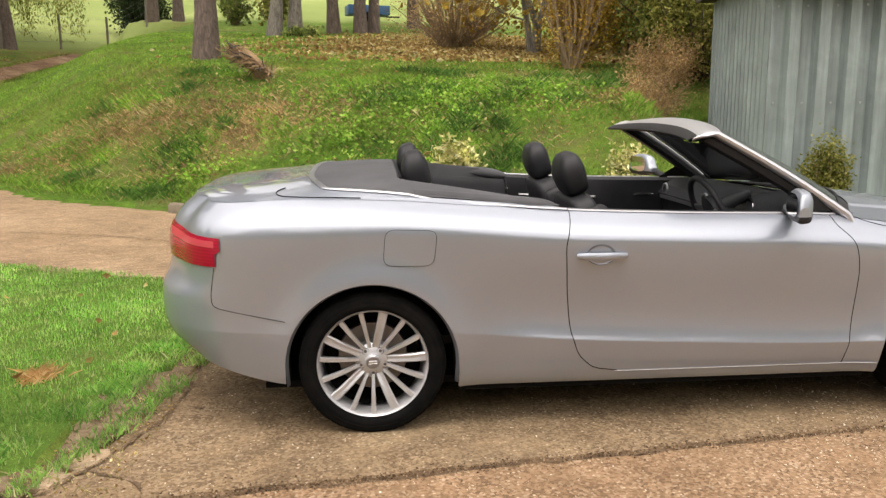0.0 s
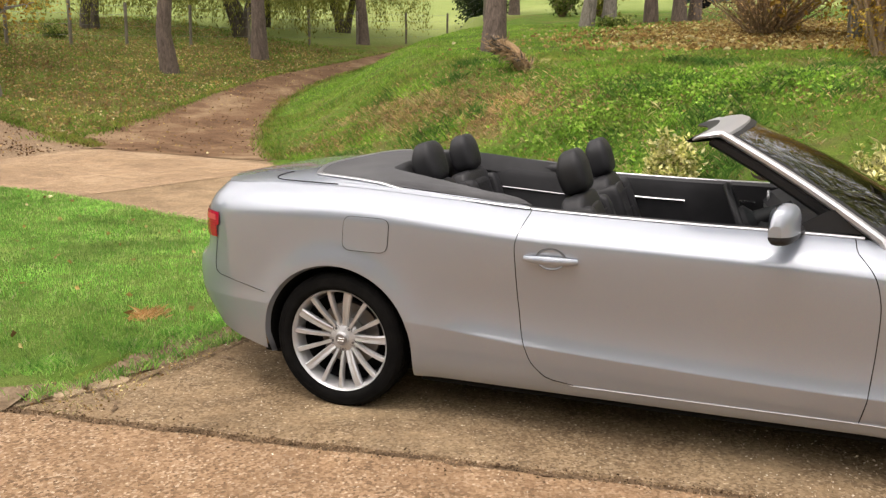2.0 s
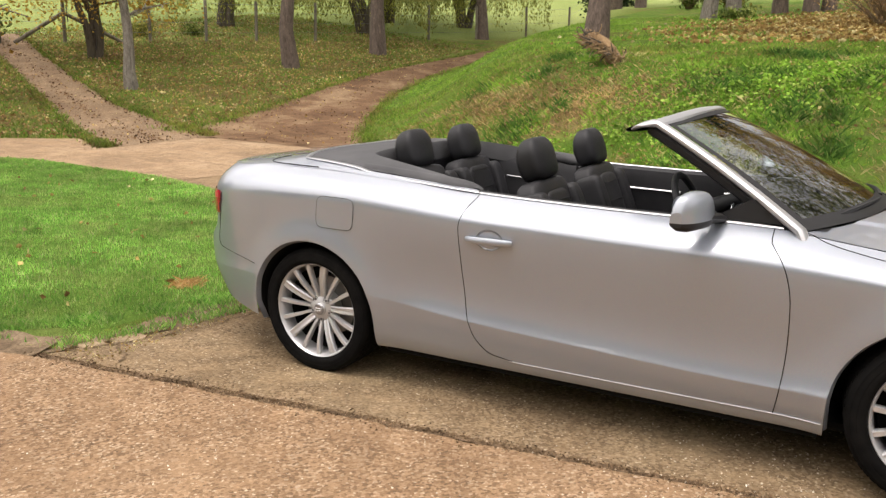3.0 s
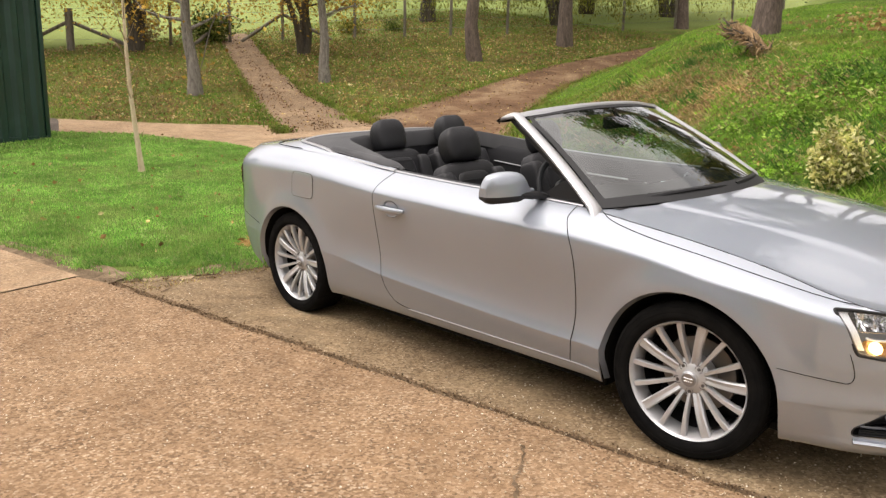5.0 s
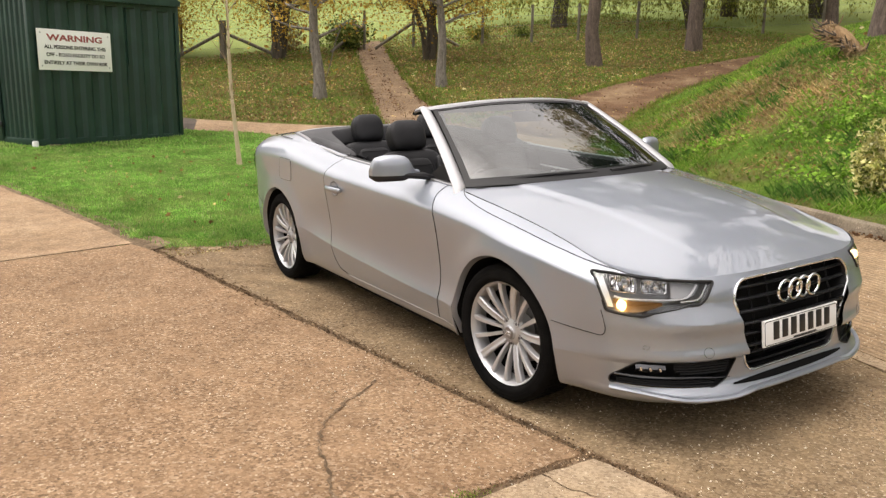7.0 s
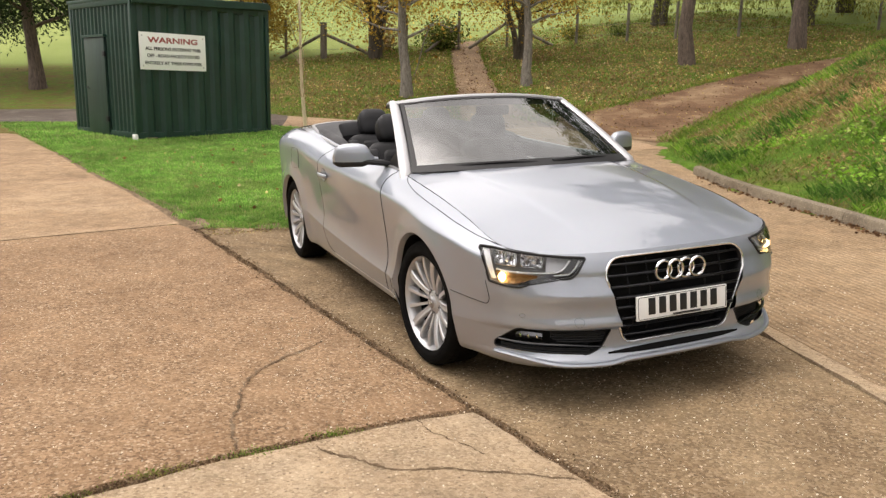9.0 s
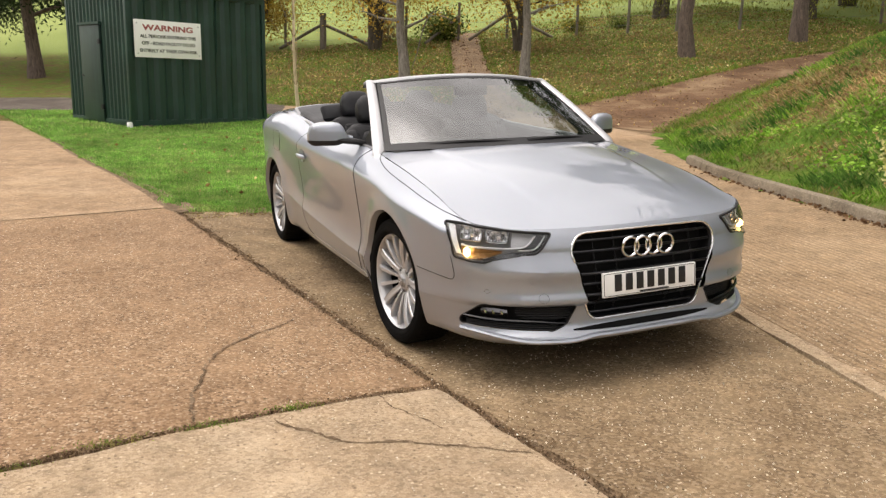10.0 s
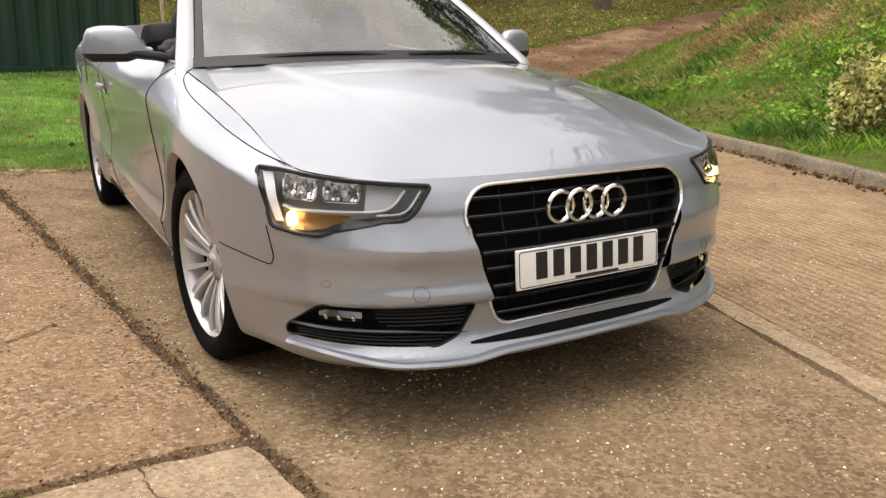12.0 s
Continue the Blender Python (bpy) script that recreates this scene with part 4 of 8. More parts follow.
def body_rows():
    rows = []
    for i in range(len(OX)):
        zw, zt, zc, low, _ = COLS[i]
        a, b, c = low, max(low, zc), max(low, zw)
        zs = [a + (b - a) * (1 - (1 - k / 18) ** 1.25) for k in range(18)] + [b + (c - b) * (k / 20) ** 1.45 for k in range(20)] + [c + (zt - c) * k / 10 for k in range(11)]
        rows.append([body_point(i, z) for z in zs])
    return rows


def mirrored(rows):
    return [[Vector((p.x, -p.y, p.z)) for p in r] for r in rows]


def cut_hole(bm, origin, right, up, poly, keep=False, reach=0.4):
    """Opens a convex hole, seen along right x up, in an open shell; returns the cut-out as rows if asked."""
    origin, right, up = Vector(origin), Vector(right).normalized(), Vector(up).normalized()
    n = right.cross(up)
    pts = [origin + right * a + up * b for a, b in poly]
    mid = sum(pts, Vector()) / len(pts)
    rad = max((p - mid).length for p in pts) + 0.06

    def near(f):
        d = f.calc_center_median() - mid
        flat = d - n * d.dot(n)
        return flat.length < rad and abs(d.dot(n)) < reach and f.normal.length > 0
    for i in range(len(pts)):
        a, b = pts[i], pts[(i + 1) % len(pts)]
        side = (b - a).cross(n).normalized()
        fs = [f for f in bm.faces if near(f)]
        geom = list({v for f in fs for v in f.verts}) + list({e for f in fs for e in f.edges}) + fs
        bmesh.ops.bisect_plane(bm, geom=geom, plane_co=a, plane_no=side, dist=1e-5)
    inner = []
    for f in bm.faces:
        if not near(f):
            continue
        c = f.calc_center_median()
        u, w = (c - origin).dot(right), (c - origin).dot(up)
        if bool(inside(poly, np.array(u), np.array(w))):
            inner.append(f)
    out = None
    if keep:
        out = bmesh.new()
        made = {}
        for f in inner:
            for v in f.verts:
                if v not in made:
                    made[v] = out.verts.new(v.co)
            out.faces.new([made[v] for v in f.verts])
    bmesh.ops.delete(bm, geom=inner, context="FACES")
    return out


def rounded(poly, r=0.03, n=5):
    """A polygon with its corners rounded."""
    out = []
    m = len(poly)
    for i in range(m):
        p, a, b = Vector(poly[i]), Vector(poly[i - 1]), Vector(poly[(i + 1) % m])
        ra = min(r, (a - p).length * 0.45)
        rb = min(r, (b - p).length * 0.45)
        s, e = p + (a - p).normalized() * ra, p + (b - p).normalized() * rb
        for k in range(n + 1):
            t = k / n
            q = s * (1 - t) ** 2 + p * 2 * t * (1 - t) + e * t * t
            out.append((q.x, q.y))
    return out


LEAN = Matrix.Translation((0, -0.9, 0)) @ Matrix.Rotation(math.atan(0.034), 4, "X") @ Matrix.Translation((0, 0.9, 0))
car = thing("car", "silver two-door convertible car with its roof down, parked on concrete", "car", at=LEAN)

# openings of the nose (seen from the front: y to one side, z up)
GRILLE = rounded([(-0.296, 0.284), (0.296, 0.284), (0.404, 0.614), (0.352, 0.677), (-0.352, 0.677), (-0.404, 0.614)], 0.05, 5)
FOG_O = Vector((3.50, -0.55, 0.0))
FOG_R = Vector((0.40, 0.92, 0.0)).normalized()
FOG_LINE = rounded([(-0.292, 0.262), (0.12, 0.262), (0.178, 0.286), (0.226, 0.374), (-0.195, 0.374), (-0.292, 0.292)], 0.016, 4)
FOG = [(a, z - 0.031 * (a + 0.36)) for a, z in FOG_LINE]
LAMP_O = Vector((3.40, -0.72, 0.0))
LAMP_R = Vector((0.62, 0.78, 0.0)).normalized()       # along the lamp, from its outer to its inner end
LAMP_LINE = rounded([(-0.118, 0.570), (-0.04, 0.562), (0.02, 0.562), (0.25, 0.612), (0.272, 0.634), (0.302, 0.694), (0.20, 0.6985), (0.10, 0.7030), (0.0, 0.7090), (-0.09, 0.7150), (-0.178, 0.7140)], 0.010, 3)

LAMP = [(a, z - 0.027 * (a + 0.18)) for a, z in LAMP_LINE]

lenses, sides = {}, {}
for side in (-1, 1):
    rows = body_rows()
    bm = grid(rows if side < 0 else mirrored(rows))
    w = 1 if side < 0 else -1
    lenses[side] = cut_hole(bm, (LAMP_O.x, LAMP_O.y * w, 0), (LAMP_R.x, LAMP_R.y * w, 0), (0, 0, 1), LAMP, keep=True)
    half = [(a, b) for a, b in GRILLE]
    cut_hole(bm, (3.6, 0, 0), (0, 1, 0), (0, 0, 1), half)
    cut_hole(bm, (FOG_O.x, FOG_O.y * w, 0), (FOG_R.x, FOG_R.y * w, 0), (0, 0, 1), FOG)
    sides[side] = bm


def take(bm, rule):
    """Moves the faces that fit the rule into a bmesh of their own."""
    out = bmesh.new()
    made = {}
    gone = []
    for f in bm.faces:
        if rule(f.calc_center_median()):
            for v in f.verts:
                if v not in made:
                    made[v] = out.verts.new(v.co)
            out.faces.new([made[v] for v in f.verts])
            gone.append(f)
    bmesh.ops.delete(bm, geom=gone, context="FACES")
    return out


def joined(a, b):
    me = bpy.data.meshes.new("tmp")
    b.to_mesh(me)
    b.free()
    a.from_mesh(me)
    bpy.data.meshes.remove(me)
    bmesh.ops.remove_doubles(a, verts=a.verts[:], dist=1e-5)
    return a


def in_bumper_f(c):
    return c.x > 3.346 or (c.x > 3.05 and c.z < 0.47)


def in_bumper_r(c):
    return c.x < -0.30 and c.z < 0.515 - 0.17 * (c.x + 0.33)


bump_f = joined(take(sides[-1], in_bumper_f), take(sides[1], in_bumper_f))
bump_r = joined(take(sides[-1], in_bumper_r), take(sides[1], in_bumper_r))
body_shell = joined(sides[-1], sides[1])
body = part("body", body_shell, PAINT, car, "silver metallic body shell", 50)
bumper_f = part("front_bumper", bump_f, PAINT, car, "", 50)
part("rear_bumper", bump_r, PAINT, car, "", 50)


def strip_on(points, r=0.0024, mat=GAP, name="panel_gap", parent=car, sides=6):
    return part(name, tube(points, r, sides), mat, parent)


# bonnet: from the cowl to the nose, bounded by the top edge of the body
top_edge = []
for i in range(len(OX)):
    if OX[i] < 2.0:
        break
    top_edge.append(body_point(i, COLS[i][1]))
ty = np.array([-p.y for p in top_edge])
tx = np.array([p.x for p in top_edge])
order = [k for k in range(len(ty)) if k == 0 or ty[k] > ty[:k].max() + 1e-6]
FY, FX = ty[order], tx[order]


def bonnet_front(y):
    return float(np.interp(abs(y), FY, FX))


def cowl(y):
    return 2.215 + 0.30 * (1 - (min(abs(y), 0.78) / 0.78) ** 2.2)


YB = [math.sin(math.pi / 2 * k / 60) * (EDGE_Y - 0.003) for k in range(-60, 61)]
rows = []
for y in YB:
    xf = bonnet_front(min(abs(y), EDGE_Y - 0.004)) - 0.003
    xc = cowl(y)
    r = []
    for k in range(41):
        t = 1 - (1 - k / 40) ** 1.25
        x = xc + (xf - xc) * t
        r.append((x, y, bonnet(x, y) + 0.002))
    rows.append(r)
part("bonnet", grid(rows), PAINT, car, "silver bonnet mirroring sky and trees", 40)
gap_y = curve_of([(2.235, 0.758), (2.30, 0.800), (2.42, 0.828), (2.65, 0.846), (2.95, 0.843), (3.15, 0.822), (3.335, 0.778)])


def on_shoulder(x, y, sgn):
    """The point of the upper flank or the bonnet at x, y."""
    if y < EDGE_Y:
        return Vector((x, sgn * y, bonnet(x, y) + 0.002))
    z0, z1 = 0.70, 0.99
    for _ in range(24):
        z = (z0 + z1) / 2
        i = int(np.argmin(np.abs(OX - x) + (np.abs(OY) < 0.55) * 9))
        zt = COLS[i][1]
        if z > zt or -side_point(x, min(z, zt)).y < y:
            z1 = z
        else:
            z0 = z
    p = side_point(x, z0, 0.0008)
    return Vector((p.x, p.y * -sgn, p.z))


for sgn in (-1, 1):
    edge = [on_shoulder(x, gap_y(x), sgn) for x in np.linspace(2.235, 3.335, 60)]
    strip_on(edge, 0.0019)
strip_on([(bonnet_front(y) - 0.001, y, bonnet(bonnet_front(y), y) + 0.0005) for y in np.linspace(-0.775, 0.775, 90)], 0.0018)
# cowl below the windscreen
rows = [[(cowl(y) - d, y, bonnet(cowl(y), y) + h) for d, h in ((-0.004, -0.002), (0.02, -0.02), (0.09, -0.012), (0.20, 0.0))] for y in np.linspace(-0.775, 0.775, 40)]
part("cowl", grid(rows), BLACK, car, "black cowl under the windscreen")
for y0, y1 in ((-0.62, -0.05), (0.05, 0.62)):
    arm = [(cowl(y0 + (y1 - y0) * t) - 0.055, y0 + (y1 - y0) * t, bonnet(cowl(y0 + (y1 - y0) * t), y0 + (y1 - y0) * t) + 0.018 + 0.012 * math.sin(math.pi * t)) for t in np.linspace(0, 1, 12)]
    wiper = part("wiper", tube(arm, [0.006 + 0.006 * (1 - k / 11) for k in range(12)], 6), BLACK, car)

# deck: boot lid in paint, hood cover in grey, chrome line between
rear_edge = [body_point(i, COLS[i][1]) for i in range(len(OX)) if OX[i] < 0.0]
ry, rx = np.array([-p.y for p in rear_edge])[::-1], np.array([p.x for p in rear_edge])[::-1]
order = [k for k in range(len(ry)) if k == 0 or ry[k] > ry[:k].max() + 1e-6]
RY, RX = ry[order], rx[order]


def deck_back(y):
    return float(np.interp(abs(y), RY, RX)) if abs(y) < RY[-1] else float(RX[-1])


def strip_x(y):
    """Where the chrome line crosses the deck; it swings forward along the flanks."""
    a = abs(y)
    return -0.29 + 0.09 * (a / 0.66) ** 3.2 if a < 0.66 else -0.20 + 0.45 * ((a - 0.66) / 0.085) ** 1.5


def well_x(y):
    a = abs(y)
    return 0.13 + 0.73 * smoothstep(0.50, 0.745, a) ** 1.3


YD = sorted(set([round(v, 4) for v in np.linspace(-0.7845, 0.7845, 63)] + [s * v for s in (-1, 1) for v in (0.70, 0.715, 0.73, 0.74, 0.745, 0.75, 0.756, 0.762)]))
rows, rows2 = [], []
for y in YD:
    xb = deck_back(y) - 0.005
    xsn = min(max(strip_x(y), xb + 0.02), 0.86)
    if abs(y) > 0.745:
        xsn = 0.86
    rows.append([(xb + (xsn - xb) * t, y * 1.0055, deck(xb + (xsn - xb) * t, y) + 0.0004) for t in np.linspace(0, 1, 30)])
    if abs(y) <= 0.745:
        x1 = max(well_x(y), xsn + 0.004)
        rows2.append([(xsn + (x1 - xsn) * t, y, deck(xsn + (x1 - xsn) * t, y) + 0.004) for t in np.linspace(0, 1, 24)] + [(x1 + 0.012, y, deck(x1, y) - 0.012), (x1 + 0.012, y, deck(x1, y) - 0.10)])
boot = part("boot_lid", grid(rows), PAINT, car, "silver boot lid and rear wings", 40)
cover = part("hood_cover", grid(rows2), FABRIC, car, "dark grey cover over the folded roof", 40)
for sgn in (-1, 1):
    line = [(strip_x(y), sgn * y, deck(strip_x(y), y) + 0.004) for y in np.linspace(0.0, 0.735, 60)]
    line += [(x, sgn * (0.742 + 0.035 * smoothstep(0.15, 0.8, x)), belt(x) + 0.006 + 0.02 * (1 - smoothstep(0.0, 0.5, x)) * 0) for x in np.linspace(0.30, 0.88, 22)]
    part("chrome_strip", tube(line, 0.015, 8, squash=0.45, up=(0, 0, 1)), ALU, car, "bright trim line round the hood cover")
    door_line = [(x, sgn * (EDGE_Y - 0.006), belt(x) + 0.004) for x in np.linspace(0.885, 2.16, 30)]
    part("chrome_strip", tube(door_line, 0.011, 8, squash=0.6, up=(0, 0, 1)), ALU, car, "bright trim line along the door top")
    strip_on(smooth_line([(x, sgn * y, deck(x, y) + 0.003) for x, y in ((-0.385, 0.58), (-0.412, 0.63), (-0.415, 0.68), (-0.385, 0.728), (-0.30, 0.758), (-0.18, 0.771), (-0.04, 0.776))], 8), 0.0022)

for sgn in (-1, 1):
    pad = [(x, sgn * (0.690 + 0.022 * smoothstep(0.25, 0.8, x)), belt(x) + 0.010 - 0.012 * smoothstep(0.7, 0.86, x)) for x in np.linspace(0.20, 0.865, 24)]
    part("side_pad", tube(pad, [0.046 * math.sin(math.pi * min(0.5, 0.06 + (23 - k) / 7)) ** 0.6 for k in range(24)], 12, squash=0.75, up=(0, 0, 1)), FABRIC, car, "padded dark grey side rest", 60)

# doors, each a skin over the flank with its gaps
DOOR_B = curve_of([(0.245, 1.12), (0.255, 1.04), (0.293, 0.965), (0.402, 0.90), (0.586, 0.868), (0.75, 0.855), (0.842, 0.850), (0.90, 0.862), (0.975, 0.888)])
DOOR_F = curve_of([(0.245, 2.195), (0.354, 2.210), (0.554, 2.222), (0.70, 2.220), (0.81, 2.205), (0.88, 2.18), (0.945, 2.130)])
for sgn in (-1, 1):
    rows = []
    zs = [0.246 + 0.012 * k for k in range(6)] + list(np.linspace(0.32, 0.985, 46))

    def door_z(x, s):
        """Height at x of row s: 0 sill, 1 crease, 2 waist line, 3 top."""
        marks = (0.246, crease(x), min(tornado(x), belt(x) - 0.03), belt(x))
        i = min(int(s), 2)
        return marks[i] + (marks[i + 1] - marks[i]) * (s - i)
    levels = [1 - (1 - k / 9) ** 1.6 for k in range(9)] + [1 + (k / 24) ** 1.45 for k in range(24)] + [2 + k / 14 for k in range(15)]
    for s_row in levels:
        a, b = 1.0, 2.15
        for _ in range(6):
            a = DOOR_B(0.246 + (door_z(a, s_row) - 0.246) * 0.739 / (belt(a) - 0.246))
            b = DOOR_F(0.246 + (door_z(b, s_row) - 0.246) * 0.739 / (belt(b) - 0.246))
        rows.append([side_point(a + (b - a) * t, door_z(a + (b - a) * t, s_row), 0.0012, sgn) for t in np.linspace(0, 1, 50)])
    door = part("door", grid(rows), PAINT, car, "silver door skin", 50)
    gapl = [side_point(DOOR_B(z), 0.246 + (z - 0.246) * (belt(DOOR_B(z)) - 0.246) / 0.739, 0.001, sgn) for z in zs]
    gapr = [side_point(DOOR_F(z), 0.246 + (z - 0.246) * (belt(DOOR_F(z)) - 0.246) / 0.739, 0.001, sgn) for z in zs]
    part("door_gap", tube(gapl[::-1], 0.0019, 6), GAP, door)
    part("door_gap", tube(gapr, 0.0019, 6), GAP, door)
    # bright bar stands in for the highlight along the door's lower edge
    sill = [side_point(x, 0.243, 0.004, sgn) for x in np.linspace(1.10, 2.36, 50)]
    part("sill_highlight", tube(sill, 0.0022, 6), ALU, car, "bright strip standing for the highlight along the sill")
    # handle in its cup
    z = 0.792
    cup = bmesh.new()
    rr = []
    for q in np.linspace(0, 1, 7):
        ring = []
        for k in range(24):
            a = 2 * math.pi * k / 24
            rad = 1 - q
            ring.append(side_point(1.005 + 0.062 * rad * math.cos(a), z + 0.002 + 0.045 * rad * math.sin(a), 0.0045 - 0.016 * smoothstep(0.0, 0.5, q), sgn))
        rr.append(ring)
    add_grid(cup, rr, close=True)
    bmesh.ops.remove_doubles(cup, verts=cup.verts[:], dist=1e-5)
    part("handle_cup", cup, PAINT, door)
    part("handle_cup_rim", tube([side_point(1.005 + 0.063 * math.cos(a), z + 0.002 + 0.046 * math.sin(a), 0.0035, sgn) for a in np.linspace(0, 2 * math.pi, 33)[:-1]], 0.0008, 5, closed=True), GAP, door)
    bar = [side_point(x, z, 0.012 + 0.020 * math.sin(math.pi * (x - 0.895) / 0.222) ** 0.6, sgn) for x in np.linspace(0.8955, 1.1165, 16)]
    part("door_handle", tube(bar, [0.011 + 0.006 * math.sin(math.pi * k / 15) ** 0.5 for k in range(16)], 10, squash=0.75, up=(0, 1, 0)), PAINT, door, "silver pull handle")
    part("lock", lathe([(0.0, 0.0), (0.006, 0.0), (0.006, 0.004)], 12), BLACK, door).matrix_basis = Matrix.Translation(side_point(0.915, z, 0.026, sgn))

# fuel flap on the right flank
flap_poly = rounded([(0.050, 0.764), (0.268, 0.759), (0.285, 0.914), (0.062, 0.920)], 0.042, 6)
rows = []
cx, cz = 0.166, 0.839
for q in np.linspace(1, 0, 9):
    rows.append([side_point(cx + (x - cx) * q, cz + (z - cz) * q, 0.0025, -1) for x, z in flap_poly])
flap = part("fuel_flap", grid(rows, close=True), PAINT, car, "square fuel flap flush in the rear wing", 50)
part("flap_gap", tube([side_point(x, z, 0.002, -1) for x, z in flap_poly], 0.0011, 6, closed=True), GAP, flap)

# seams of the bumpers
for sgn in (-1, 1):
    strip_on(smooth_line([side_point(x, z, 0.001, sgn) for x, z in ((3.334, 0.566), (3.348, 0.52), (3.353, 0.482), (3.338, 0.459), (3.30, 0.460), (3.22, 0.466), (3.115, 0.478))], 6), 0.0014)
    seam = smooth_line([side_point(x, z, 0.001, sgn) for x, z in ((-0.676, 0.755), (-0.690, 0.68), (-0.695, 0.62), (-0.682, 0.582), (-0.62, 0.566), (-0.50, 0.545), (-0.372, 0.524))], 6)
    strip_on(seam, 0.0014)
    # tail lamp
    rows = []
    for t in np.linspace(0, 1, 10):
        r = []
        for k in np.linspace(0, 1, 16):
            i_x = -0.668 + 0.030 * t
            zz = 0.760 + 0.124 * t + (0.036 * t - 0.012) * k
            # wraps round the corner
            col = int(np.argmin(np.abs(OX - i_x) + (np.abs(OY) < 0.5) * 9))
            j = min(col + int(k * 26), len(OX) - 1)
            p = body_point(j, zz, 0.006 * math.sin(math.pi * min(max(t, 0.02), 0.98)) ** 0.3 + 0.002)
            r.append((p.x, p.y * (-sgn) , p.z))
        rows.append(r)
    lampr = part("tail_lamp", grid(rows), TAIL, car, "red wrap-round tail lamp", 60)
    band = [[Vector(q) + Vector((-0.0015, -sgn * -0.0015, 0)) for q in r[1:-1]] for r in rows[6:9]]
    part("lamp_band", grid(band), TAIL_PALE, lampr, "paler red upper band", 60)

# wheel arch lips and liners
for c in (AXLE_R, AXLE_F):
    for sgn in (-1, 1):
        lip, inner, deep = [], [], []
        for k in range(41):
            a = math.pi * k / 40
            x, z = c + ARCH_X * math.cos(a), HUB + ARCH_Z * math.sin(a)
            p = side_point(x, max(z, HUB), 0.0, sgn)
            lip.append(p)
            inner.append(Vector((c + (ARCH_X - 0.012) * math.cos(a), p.y - sgn * 0.028, HUB + (ARCH_Z - 0.012) * math.sin(a))))
            deep.append(Vector((c + (ARCH_X + 0.01) * math.cos(a), sgn * 0.58, HUB + (ARCH_Z + 0.01) * math.sin(a))))
        for rowset in (lip, inner, deep):
            for e in (0, -1):
                q = rowset[e]
                tuck = 0.0 if rowset is deep else 0.05
                ins = Vector((q.x, q.y - sgn * tuck, 0.205))
                rowset.insert(0, ins) if e == 0 else rowset.append(ins)
        part("arch_lip", grid([lip, inner]), PAINT, car)
        liner = grid([inner, deep])
        back = [Vector((q.x, sgn * 0.58, q.z)) for q in deep]
        ctr = Vector((c, sgn * 0.58, 0.30))
        vs = [liner.verts.new(q) for q in back]
        o = liner.verts.new(ctr)
        for a, b in zip(vs, vs[1:]):
            liner.faces.new((a, b, o))
        part("arch_liner", liner, LINER, car)
# floor pan; the wider black box hangs low to stand for under-sill shade
part("underbody", box((1.36, 0, 0.178), (3.7, 1.50, 0.03)), LINER, car)
part("underbody", box((1.375, 0, 0.218), (1.95, 1.66, 0.13)), LINER, car)

